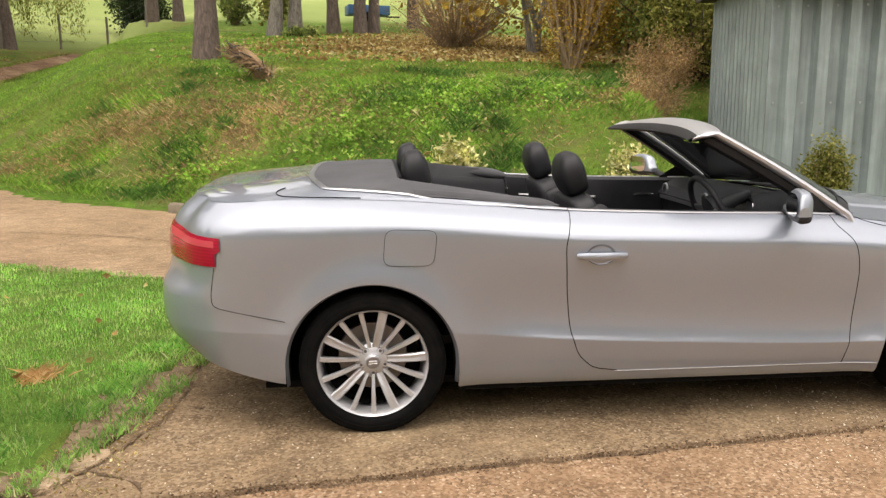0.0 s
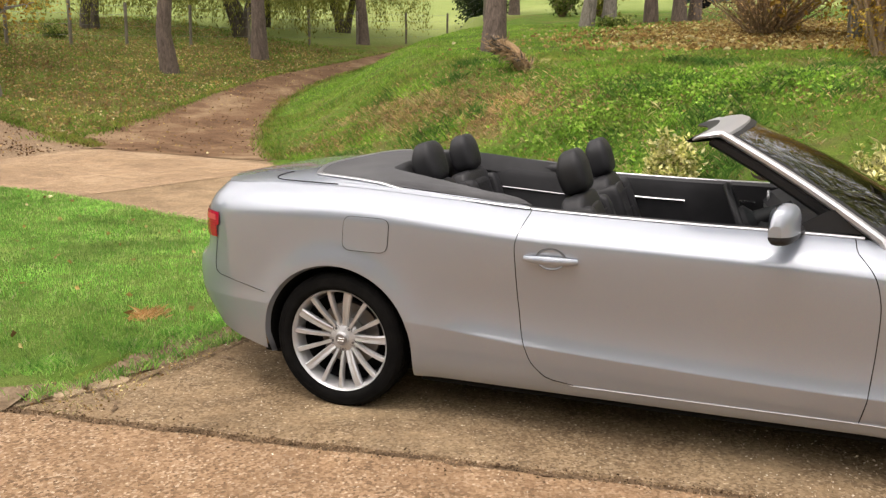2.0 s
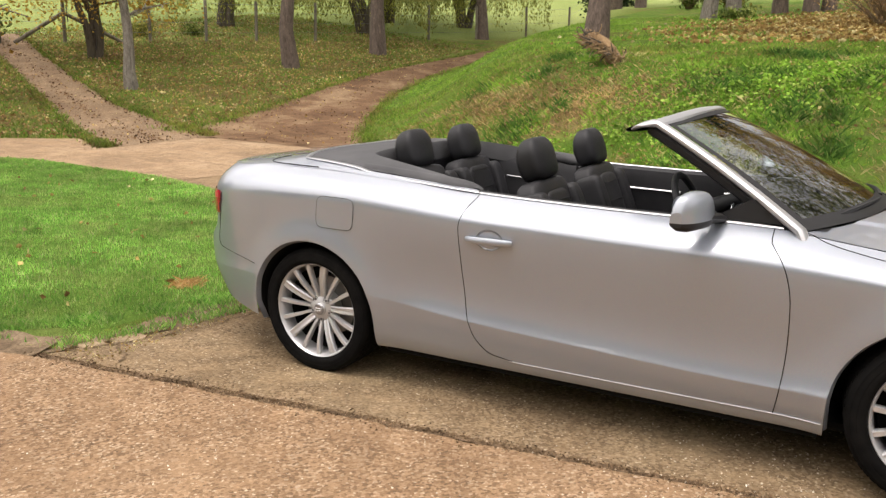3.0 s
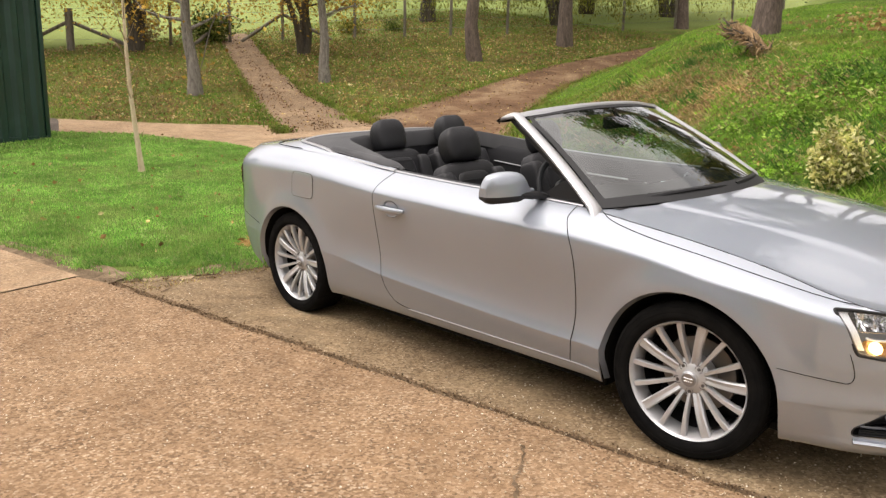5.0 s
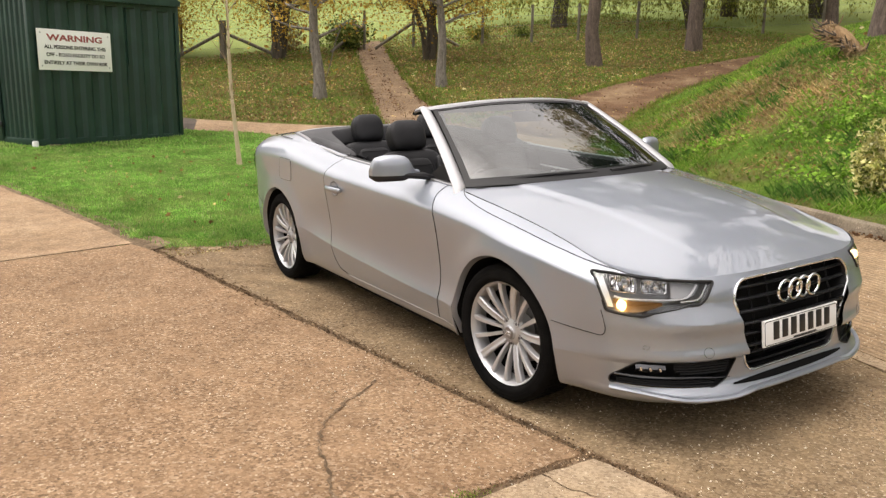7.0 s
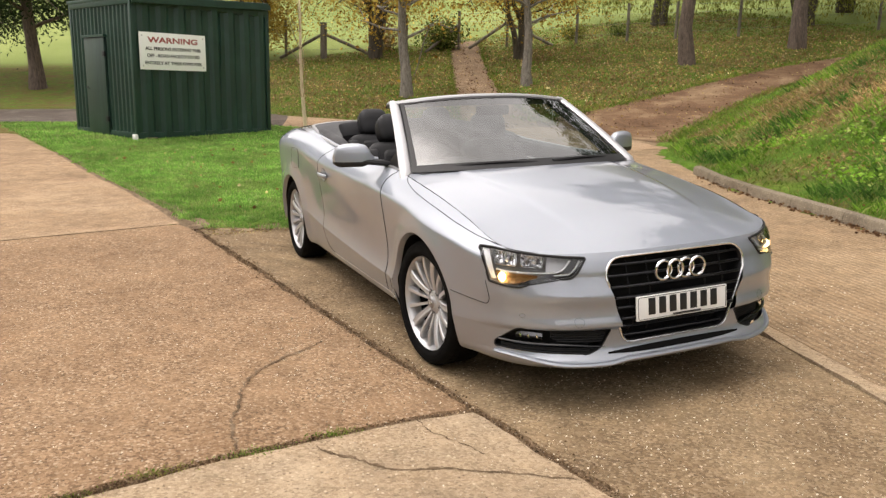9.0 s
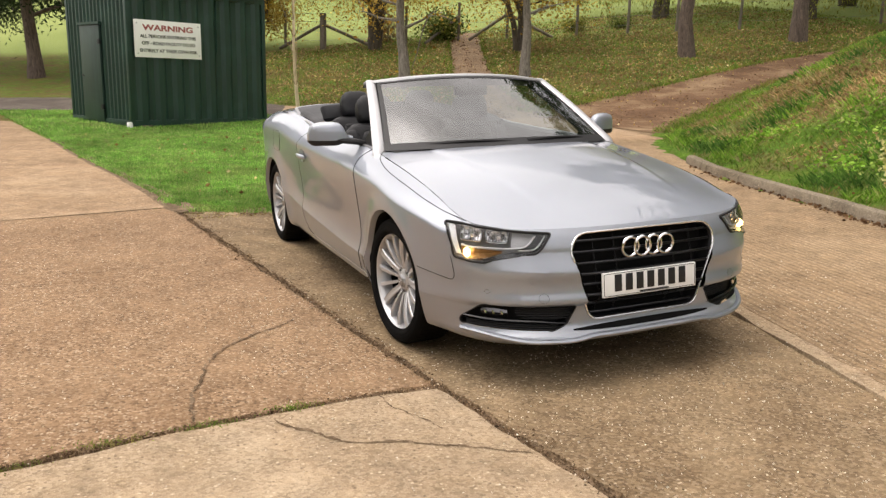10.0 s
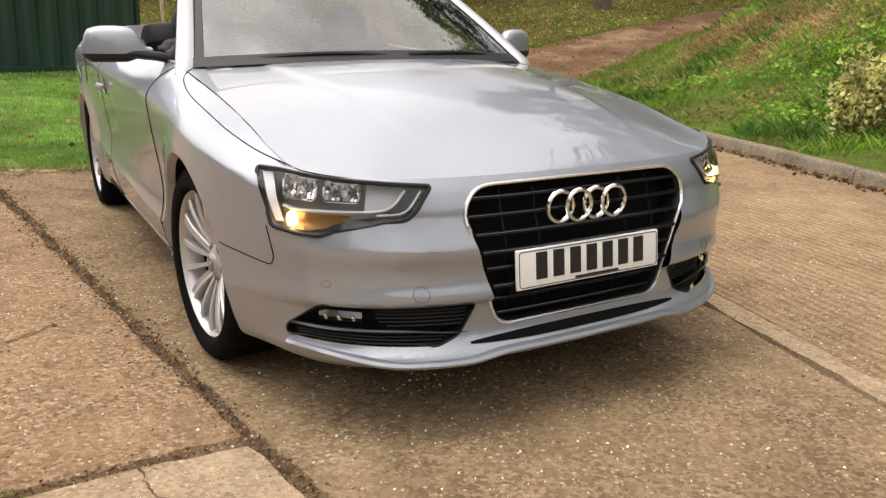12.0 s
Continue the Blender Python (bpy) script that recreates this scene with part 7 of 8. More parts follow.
def tree(x, y, height, r, stems=1, bark_mat=BARK_PINE, leaf=LEAF_PINE, leaves=3000, leaf_size=0.28, first=0.35, reach=0.25, lean=(0, 0), label="", flare=1.35, sag=0.0, tufts=0.55, name="tree", crown_low=None, spread_stems=0.18, category="tree", limbs=16, group="trees round the drive"):
    z0 = float(land(x, y)) - 0.08
    t = thing(name, label, category, group)
    wood = bmesh.new()
    tips = []
    limb_bm = bmesh.new()
    for s in range(stems):
        ang = 2 * math.pi * (s + 0.3 * rng.random()) / max(stems, 1)
        off = (0.0 if stems == 1 else spread_stems * height) * (0.6 + 0.6 * rng.random())
        top = Vector((x + lean[0] * height + off * math.cos(ang), y + lean[1] * height + off * math.sin(ang), z0 + height * (0.88 + 0.12 * rng.random())))
        foot = Vector((x + (0.5 * r * math.cos(ang) if stems > 1 else 0), y + (0.5 * r * math.sin(ang) if stems > 1 else 0), z0))
        n = 12
        line = bend_line(foot, top, 0.05 if stems == 1 else 0.10, n)
        rr = r if stems == 1 else r * 0.62
        rad = [rr * (1 - 0.86 * k / n) * (1 + (flare - 1) * math.exp(-k * 1.6)) for k in range(n + 1)]
        add_tube(wood, line, rad, 12)
        for k in range(int(limbs / stems) + 2):
            f = first + (0.98 - first) * (k + rng.random()) / (limbs / stems + 2)
            i = min(int(f * n), n - 1)
            p = line[i].lerp(line[i + 1], f * n - i)
            a = rng.random() * 2 * math.pi
            ln = height * reach * (1.15 - 0.75 * f) * (0.7 + 0.6 * rng.random())
            q = p + Vector((math.cos(a) * ln, math.sin(a) * ln, ln * (0.55 - sag * 1.2) * (0.4 + 0.6 * rng.random())))
            bl = bend_line(p, q, 0.18, 6, sag)
            add_tube(limb_bm, bl, [rr * (0.34 - 0.05 * j) * (1 - 0.5 * f) + 0.006 for j in range(7)], 6)
            for j in range(3):
                b0 = bl[3 + j]
                e = b0 + Vector(rng.normal(size=3)) * ln * 0.28 + Vector((0, 0, -ln * sag * 0.8))
                sl = bend_line(b0, e, 0.15, 4, sag)
                add_tube(limb_bm, sl, [0.012 + rr * 0.06 * (1 - m / 4) for m in range(5)], 5)
                tips += sl[1:]
            tips += bl[2:]
    part("trunk", wood, bark_mat, t)
    part("branchwork", limb_bm, bark_mat, t)
    if leaves:
        tp = np.array([tuple(p) for p in tips])
        pick = tp[rng.integers(0, len(tp), leaves)]
        g = rng.normal(size=(leaves, 3)) * tufts * np.array([1, 1, 0.6])
        if sag:
            g[:, 2] -= np.abs(rng.normal(size=leaves)) * tufts * 1.2
        pts = pick + g
        if crown_low is not None:
            pts = pts[pts[:, 2] > z0 + crown_low]
        part("crown", cloud_mesh("crown", pts, leaf_size, droop=1.0 if sag else 0.0, aspect=3.2 if leaf in (LEAF_PINE, LEAF_WILLOW) else 1.6), leaf, t)
    return t


PINE = "tall pine with a bare reddish-grey trunk"
for x, y, h, r in ((-14.0, 15.4, 15, 0.22), (-14.0, 20.2, 16, 0.25), (-13.9, 28.4, 16, 0.24), (-3.45, 13.4, 14, 0.24), (-1.2, 26.2, 15, 0.22), (-0.2, 26.0, 15, 0.22), (0.3, 26.6, 14, 0.2), (2.2, 32.3, 16, 0.25), (-11.0, 38.5, 17, 0.3), (-9.9, 39.5, 16, 0.26)):
    tree(x, y, h, r, leaves=3600, leaf_size=0.42, first=0.42, reach=0.26, label=PINE, group="pines on the slope", tufts=0.5, lean=(0.01 * math.sin(x), 0.01 * math.cos(y)))
for x, y in ((-3.2, 24.1), (-2.5, 24.6)):
    tree(x, y, 14, 0.22, bark_mat=BARK_GREY, leaf=LEAF_OLIVE, leaves=2200, leaf_size=0.26, first=0.4, label="grey-barked tree standing close to its neighbour", lean=(0.03, 0))
tree(-14.3, 9.6, 7, 0.15, bark_mat=BARK_GREY, leaf=LEAF_GOLD, leaves=1100, leaf_size=0.14, first=0.30, reach=0.22, label="slim grey birch with thin golden leaves", tufts=0.45, lean=(-0.03, -0.02))
tree(-15.0, 6.0, 6.5, 0.17, bark_mat=BARK_GREY, leaf=LEAF_GOLD, leaves=1100, leaf_size=0.14, first=0.28, reach=0.22, label="slim grey birch with thin golden leaves", tufts=0.45, lean=(-0.04, -0.03))
tree(-18.3, 11.6, 6.0, 0.18, stems=4, bark_mat=BARK_DARK, leaf=LEAF_GOLD, leaves=20000, leaf_size=0.085, first=0.20, reach=0.32, label="several-stemmed tree turning golden", tufts=0.75)
tree(-22.0, 7.5, 6.0, 0.20, stems=5, bark_mat=BARK_DARK, leaf=LEAF_GOLD, leaves=22000, leaf_size=0.085, first=0.20, reach=0.34, label="several-stemmed tree turning golden", tufts=0.75)
tree(-24.5, 3.6, 6.5, 0.18, stems=3, bark_mat=BARK_DARK, leaf=LEAF_GOLD, leaves=32000, leaf_size=0.085, first=0.14, reach=0.30, label="golden-leaved tree by the fence", tufts=0.6)
tree(-22.6, -3.9, 9, 0.22, bark_mat=BARK_PINE, leaf=LEAF_PINE, leaves=26000, leaf_size=0.17, first=0.22, reach=0.28, label="dense dark pine behind the store", tufts=0.5)
tree(-26.5, -6.5, 10, 0.24, bark_mat=BARK_PINE, leaf=LEAF_PINE, leaves=26000, leaf_size=0.17, first=0.15, reach=0.30, label="dense dark pine behind the store", tufts=0.6)
WILLOW = "weeping willow with long hanging yellow-green strands"
for x, y, h in ((-17.6, 24.5, 8), (-19.5, 29.0, 9), (-21.8, 20.5, 7.0), (-16.5, 31.5, 9)):
    t = tree(x, y, h, 0.30, stems=3, bark_mat=BARK_DARK, leaf=LEAF_WILLOW, leaves=0, first=0.35, reach=0.30, label=WILLOW, group="willows by the track", sag=0.1)
    pts = []
    for k in range(280):
        a, q = rng.random() * 6.283, math.sqrt(rng.random())
        px_, py_ = x + q * 4.3 * math.cos(a), y + q * 4.3 * math.sin(a)
        top_z = float(land(x, y)) + h * (0.95 - 0.35 * q * q)
        low_z = float(land(px_, py_)) + 0.3 + 1.7 * rng.random()
        m = 105
        tt = rng.random(m)
        pts.append(np.stack([px_ + 0.13 * rng.normal(size=m), py_ + 0.13 * rng.normal(size=m), low_z + (top_z - low_z) * tt], 1))
    part("crown", cloud_mesh("crown", np.concatenate(pts), 0.15, droop=2.5, aspect=3.6), LEAF_WILLOW, t)
# unseen hedge, added to cut low sky out of the car's reflections
n = 17000
hx = -20 + 48 * rng.random(n)
hy = -11.6 + 1.7 * (rng.random(n) - 0.5) - 0.01 * (hx - 3) ** 2 * (hx < 3) + 0.035 * (hx - 8) ** 2 * (hx > 8)
top_h = np.where(hx < 6, 3.0, 2.2) + 0.5 * np.sin(hx * 0.9) + 0.5 * np.sin(hx * 2.3 + 1)
hz = land(hx, hy) + top_h * rng.random(n) ** 0.85
tagged(part("hedge", cloud_mesh("hedge", np.stack([hx, hy, hz], 1), 0.42, aspect=1.4), LEAF_GREEN), "tall dense green hedge added out of view to darken reflections", "hedge", kind="stuff")
# unseen trees behind the camera along the hedge, added to close the place
for x, y, h in ((13.0, -17.0, 10), (2.0, -19.0, 10), (-9.0, -19.0, 11)):
    tree(x, y, h, 0.3, stems=2, bark_mat=BARK_DARK, leaf=LEAF_OLIVE, leaves=3200, leaf_size=0.5, first=0.2, reach=0.32, label="broad leafy tree added out of view beyond the drive", tufts=0.9)
tree(8.6, 10.5, 11, 0.3, stems=3, bark_mat=BARK_DARK, leaf=LEAF_OLIVE, leaves=6000, leaf_size=0.22, first=0.2, reach=0.3, label="leafy tree behind the grey building", tufts=0.7)
tree(4.2, 15.5, 10, 0.13, stems=3, bark_mat=BARK_GREY, leaf=LEAF_GOLD, leaves=7000, leaf_size=0.18, first=0.10, reach=0.28, label="leafy tree turning golden above the bank", tufts=0.7)


def bush(x, y, rx, rz, n, leaf, size, label, name="bush", twigs=18, mat=TWIG, lift=0.0, ry=None, category="bush", aspect=1.7, group="bushes round the drive"):
    z = float(land(x, y)) + lift
    ry = ry or rx
    t = thing(name, label, category, group)
    wood = bmesh.new()
    ends = []
    for k in range(twigs):
        a = rng.random() * 6.283
        q = 0.25 + 0.75 * rng.random()
        e = Vector((x + rx * 0.8 * q * math.cos(a), y + ry * 0.8 * q * math.sin(a), z + rz * (0.45 + 0.55 * rng.random()) * (1.15 - 0.45 * q)))
        bl = bend_line((x + 0.08 * rx * math.cos(a), y + 0.08 * ry * math.sin(a), z - 0.03), e, 0.12, 5)
        add_tube(wood, bl, [0.012 * max(rz, 0.5) * (1 - 0.15 * j) for j in range(6)], 5)
        ends += [tuple(p) for p in bl[2:]]
    part("branchwork", wood, mat, t)
    ends = np.array(ends)
    c = ends[rng.integers(0, len(ends), n)] + rng.normal(size=(n, 3)) * np.array([rx, ry, rz]) * 0.13
    c = c[c[:, 2] > z - 0.02]
    part("crown", cloud_mesh("crown", c, size, aspect=aspect), leaf, t)
    return t


bush(1.06, 5.42, 0.37, 0.70, 4600, LEAF_PALE, 0.068, "small variegated cream and green shrub on the bank", twigs=40, aspect=2.0, group="variegated shrubs on the bank")
bush(3.15, 5.05, 0.30, 0.62, 2600, LEAF_PALE, 0.068, "small variegated cream and green shrub on the bank", twigs=26, aspect=2.0, group="variegated shrubs on the bank")
bush(3.75, 4.75, 0.14, 0.30, 260, LEAF_PALE, 0.06, "tiny variegated shrub on the bank", twigs=12, aspect=2.0, group="variegated shrubs on the bank")
bush(5.40, 4.55, 0.40, 0.86, 8000, LEAF_OLIVE, 0.045, "rounded yellow-green shrub before the grey building", twigs=70)
bush(4.1, 11.4, 1.25, 3.6, 9500, LEAF_GOLD, 0.062, "tall many-stemmed bush, half bare, golden leaves", twigs=60, name="bush")
bush(6.6, 12.0, 2.2, 3.6, 16000, LEAF_GREEN, 0.085, "dense green bramble and hedge growth", twigs=40, mat=BARK_DARK)
bush(8.8, 9.8, 1.8, 3.2, 12000, LEAF_GREEN, 0.085, "dense green bramble and hedge growth", twigs=40, mat=BARK_DARK)
bush(6.3, 10.2, 1.5, 3.0, 15000, LEAF_OLIVE, 0.075, "low tangled green bramble bush", twigs=30, mat=BARK_DARK)
bush(4.6, 8.4, 0.8, 0.95, 9000, LEAF_RUST, 0.05, "dry rust-brown bracken on the bank", twigs=60, aspect=4.0)
bush(5.6, 10.0, 1.0, 1.0, 8000, LEAF_RUST, 0.06, "dry rust-brown bracken on the bank", twigs=50, aspect=4.0)
bush(2.4, 17.5, 2.4, 2.4, 7000, LEAF_RUST, 0.06, "brown leafless scrub at the edge of the trees", twigs=140)
bush(5.6, 16.0, 2.2, 3.4, 12000, LEAF_GOLD, 0.08, "golden scrub at the edge of the trees", twigs=90)
bush(7.5, 17.0, 3.0, 4.5, 6000, LEAF_GOLD, 0.18, "golden hedge trees above the bank", twigs=60)
bush(13.0, 14.0, 4.0, 6.0, 9000, LEAF_GREEN, 0.25, "dense green bramble and hedge growth", twigs=60, mat=BARK_DARK)
bush(-22.4, 10.4, 1.3, 1.15, 2600, LEAF_GREEN, 0.12, "dark bramble heap by the fence gap", twigs=40, mat=BARK_DARK, ry=1.3)
bush(-21.0, 15.6, 0.7, 0.7, 700, LEAF_OLIVE, 0.10, "small bush along the fence", twigs=20)
bush(-20.4, 17.4, 0.6, 0.5, 600, LEAF_GREEN, 0.10, "small bush along the fence", twigs=20)
bush(-23.6, 8.4, 0.8, 1.2, 700, LEAF_RUST, 0.12, "rust-leaved bush by the fence", twigs=24)
bush(-12.6, 42.0, 2.2, 4.5, 12000, LEAF_PINE, 0.18, "dark evergreen bush beyond the track", twigs=30, mat=BARK_DARK)
bush(-4.2, 34.0, 1.4, 2.6, 1600, LEAF_OLIVE, 0.2, "olive bush between the trunks", twigs=30)
bush(-6.2, 34.5, 1.1, 2.2, 1000, LEAF_GREEN, 0.2, "green bush between the trunks", twigs=30)
bush(-2.2, 23.6, 0.9, 0.4, 700, LEAF_GREEN, 0.12, "low weeds at the foot of the trunks", twigs=20)

# sapling on the grass island
zs = float(land(-6.5, 0.88))
sap = thing("sapling", "slim pale bare sapling standing in the grass", "tree")
line = bend_line((-6.5, 0.88, zs - 0.03), (-6.62, 0.78, zs + 3.1), 0.03, 12)
part("trunk", tube(line, [0.040 * (1 - 0.72 * k / 12) * (1.3 if k == 0 else 1.0) for k in range(13)], 10), PALE_BARK, sap)
for k in range(16):
    i = 4 + k % 8
    a = rng.random() * 6.28
    ln = 0.25 + 0.5 * rng.random()
    part("twig", tube(bend_line(line[i], line[i] + Vector((ln * 0.6 * math.cos(a), ln * 0.6 * math.sin(a), ln * 0.8)), 0.1, 4), [0.009, 0.007, 0.005, 0.004, 0.003], 5), TWIG, sap)

# heap of broken roots on the bank
sx_, sy_ = -1.95, 9.45
sz_ = float(land(sx_, sy_))
stump = thing("root_stump", "upturned stump of broken brown roots and sticks", "stump")
log = bend_line((sx_ + 0.30, sy_, sz_ - 0.08), (sx_ - 0.12, sy_ - 0.05, sz_ + 0.50), 0.1, 6)
part("trunk", tube(log, [0.10, 0.12, 0.13, 0.13, 0.12, 0.10, 0.05], 10), ROOTWOOD, stump)
for wood_mat, n_sticks in ((ROOTWOOD, 170), (TWIG, 60), (BARK_DARK, 50)):
    roots = bmesh.new()
    for k in range(n_sticks):
        t = rng.random()
        b0 = Vector((sx_ + 0.34 - 0.62 * t + 0.05 * rng.normal(), sy_ - 0.08 + 0.14 * rng.normal(), sz_ + 0.10 + 0.52 * t * (0.5 + 0.5 * rng.random())))
        d = Vector((-0.75 + 0.45 * rng.normal(), 0.4 * rng.normal(), 0.22 + 0.45 * rng.normal())).normalized()
        add_tube(roots, bend_line(b0, b0 + d * (0.06 + 0.20 * rng.random()), 0.3, 4), [0.014, 0.013, 0.011, 0.009, 0.006], 5)
    mass = part("root_mass", roots, wood_mat, stump)
    mass["kind"] = "stuff"

# post and wire fence at the field's edge
fence = thing("field_fence", "weathered post and wire fence along the field", "fence")
FP = [(-24.9, 4.8), (-23.4, 5.9), (-22.4, 8.9), (-21.9, 10.9), (-21.1, 12.6), (-19.9, 15.0), (-19.1, 16.8), (-18.2, 18.4), (-17.2, 20.6), (-16.2, 22.9), (-15.0, 25.5), (-14.0, 28.0), (-12.9, 31.0), (-11.9, 34.0), (-10.9, 37.0)]
tops = []
for k, (x, y) in enumerate(FP):
    z = float(land(x, y))
    big = k in (1,)
    hh, rr = (1.35, 0.13) if big else (1.45, 0.055)
    part("post", tube([(x, y, z - 0.1), (x + 0.01, y, z + hh * 0.5), (x + 0.02 * math.sin(k), y, z + hh)], rr, 8), TIMBER, fence)
    tops.append((x, y, z))
for h in (0.35, 0.7, 1.05, 1.35):
    for a, b in zip(tops, tops[1:]):
        part("wire", tube([(a[0], a[1], a[2] + h), ((a[0] + b[0]) / 2, (a[1] + b[1]) / 2, (a[2] + b[2]) / 2 + h - 0.03), (b[0], b[1], b[2] + h)], 0.004, 4), shader("fence wire", (0.2, 0.2, 0.2), 0.5, 0.8) if h == 0.35 and a is tops[0] else bpy.data.materials["fence wire"], fence)
for (x0, y0), (x1, y1) in (((-23.4, 5.9), (-24.6, 4.5)), ((-23.4, 5.9), (-22.2, 7.6)), ((-21.1, 12.6), (-20.0, 14.0)), ((-21.9, 10.9), (-21.9, 9.5)), ((-21.1, 12.6), (-21.6, 11.2))):
    za, zb = float(land(x0, y0)), float(land(x1, y1))
    part("brace", tube([(x0, y0, za + 0.95), (x1, y1, zb + 0.05)], 0.06, 8), TIMBER, fence)

# blue trailer in the field
tx_, ty_ = 0.1, 41.0
tz_ = float(land(tx_, ty_))
trailer = thing("farm_trailer", "small blue box trailer parked in the field", "trailer")
BLUE = steel("faded blue paint", (0.03, 0.09, 0.20))
tm = Matrix.Translation((tx_, ty_, tz_)) @ Euler((0, 0, radians(12))).to_matrix().to_4x4() @ Matrix.Scale(0.78, 4)
for nm, c_, s_, mt in (("bed", (0, 0, 0.55), (3.0, 1.5, 0.10), BLUE), ("side_board", (0, -0.74, 0.85), (3.0, 0.05, 0.55), BLUE), ("side_board", (0, 0.74, 0.85), (3.0, 0.05, 0.55), BLUE), ("end_board", (-1.48, 0, 0.85), (0.05, 1.45, 0.55), BLUE), ("end_board", (1.48, 0, 0.85), (0.05, 1.45, 0.55), BLUE), ("drawbar", (1.9, 0, 0.45), (1.0, 0.1, 0.1), BLACK)):
    part(nm, box(c_, s_, bevel=0.01), mt, trailer).matrix_basis = tm
for y_ in (-0.8, 0.8):
    part("trailer_wheel", lathe([(0.0, 0.08), (0.2, 0.09), (0.33, 0.08), (0.35, 0.0), (0.33, -0.08), (0.0, -0.08)], 20), RUBBER, trailer).matrix_basis = tm @ Matrix.Translation((0, y_, 0.35))

# ---------------------------------------------------------------- grass and litter
def blades(name, x, y, h0, h1, width, material, label, lift=0.0, lean=0.5):
    n = len(x)
    z = land(x, y) + lift
    a = rng.random(n) * 6.283
    h = h0 + (h1 - h0) * rng.random(n) ** 1.6
    dx, dy = np.cos(a) * width, np.sin(a) * width
    b = rng.random(n) * 6.283
    l = h * lean * rng.random(n)
    p0 = np.stack([x - dx, y - dy, z], 1)
    p1 = np.stack([x + dx, y + dy, z], 1)
    p2 = np.stack([x + np.cos(b) * l * 0.4 + dx * 0.5, y + np.sin(b) * l * 0.4 + dy * 0.5, z + h * 0.62], 1)
    p3 = np.stack([x + np.cos(b) * l, y + np.sin(b) * l, z + h], 1)
    v = np.stack([p0, p1, p2, p3], 1).reshape(-1, 3)
    i = np.arange(n)[:, None] * 4
    me = bpy.data.meshes.new(name)
    me.from_pydata(v.tolist(), [], np.concatenate([i + [0, 1, 2], i + [0, 2, 3]], 0).tolist())
    return tagged(part(name, me, material), label, "grass", kind="stuff")


def scatter(n, x0, x1, y0, y1, keep):
    x = x0 + (x1 - x0) * rng.random(n)
    y = y0 + (y1 - y0) * rng.random(n)
    k = keep(x, y)
    return x[k], y[k]


BANK_LITTER = leafy("brown bank litter", [(0.0, (0.20, 0.12, 0.055)), (0.5, (0.34, 0.22, 0.105)), (1.0, (0.52, 0.37, 0.20))])
CRUMBS = leafy("soil crumbs", [(0.0, (0.09, 0.055, 0.030)), (0.4, (0.17, 0.11, 0.062)), (0.8, (0.27, 0.18, 0.105)), (1.0, (0.40, 0.29, 0.18))], trans=0.0)
GRASS_DARK = leafy("dark grass blades", [(0.0, (0.045, 0.110, 0.020)), (0.5, (0.088, 0.200, 0.034)), (0.85, (0.150, 0.285, 0.050)), (1.0, (0.26, 0.30, 0.10))])
STRAW = leafy("straw blades", [(0.0, (0.22, 0.20, 0.07)), (0.5, (0.40, 0.36, 0.15)), (1.0, (0.58, 0.50, 0.26))])
GRIT = leafy("pale stone chips", [(0.0, (0.20, 0.14, 0.085)), (0.3, (0.42, 0.32, 0.21)), (0.6, (0.62, 0.52, 0.38)), (1.0, (0.85, 0.78, 0.66))], trans=0.0)
smoother = lambda x, y: np.clip(0.5 + bumps(x, y, 1.3, 9.0), 0, 1)


def leaves_on(name, x, y, size, material, label, lift=0.03, rise=0.03):
    z = land(x, y) + lift + rise * rng.random(len(x))
    me = cloud_mesh(name, np.stack([x, y, z], 1), size, flat=0.75, aspect=1.4)
    return tagged(part(name, me, material), label, "leaves", kind="stuff")


clump = lambda x, y, s, seed: bumps(x, y, s, seed)
x, y = scatter(340000, -9.5, -1.0, -3.4, 3.6, lambda x, y: inside(ISLAND, x, y))
edge_wear = np.minimum(np.hypot(x + 1.3, y + 0.9) / 1.1, 1.0)
k = rng.random(len(x)) < (0.35 + 0.65 * edge_wear) * (0.75 + 0.5 * clump(x, y, 1.5, 3.0)) * np.where(inside(WORN_POLY, x, y), np.clip(0.10 + 0.9 * clump(x, y, 3.5, 12.0), 0.02, 0.6), 1.0)
blades("island_grass", x[k], y[k], 0.014, 0.046, 0.0036, GRASS_LAWN, "short bright green lawn grass", 0.02)
x, y = scatter(60000, -18.0, -9.0, -4.8, 3.6, lambda x, y: inside(ISLAND, x, y))
blades("island_grass", x, y, 0.02, 0.06, 0.008, GRASS_LAWN, "short bright green lawn grass", 0.02)
x, y = scatter(330000, -9.0, 9.0, 2.0, 12.5, lambda x, y: toe_distance(x, y) > 0.10)
d = np.clip(toe_distance(x, y) / 1.2, 0, 1)
k = rng.random(len(x)) < 0.55 + 0.9 * clump(x, y, 0.8, 11.0)
blades("bank_grass", x[k], y[k], 0.030, 0.10, 0.0034, GRASS_ROUGH, "rough green and brown grass on the bank", 0.0, 1.1)
x, y = scatter(110000, -6.0, 8.5, 3.5, 10.0, lambda x, y: (toe_distance(x, y) > 0.25))
k = clump(x, y, 1.1, 23.0) > 0.22
blades("bank_tussock", x[k], y[k], 0.06, 0.16, 0.0032, GRASS, "longer green tussocks on the bank", 0.0, 1.2)
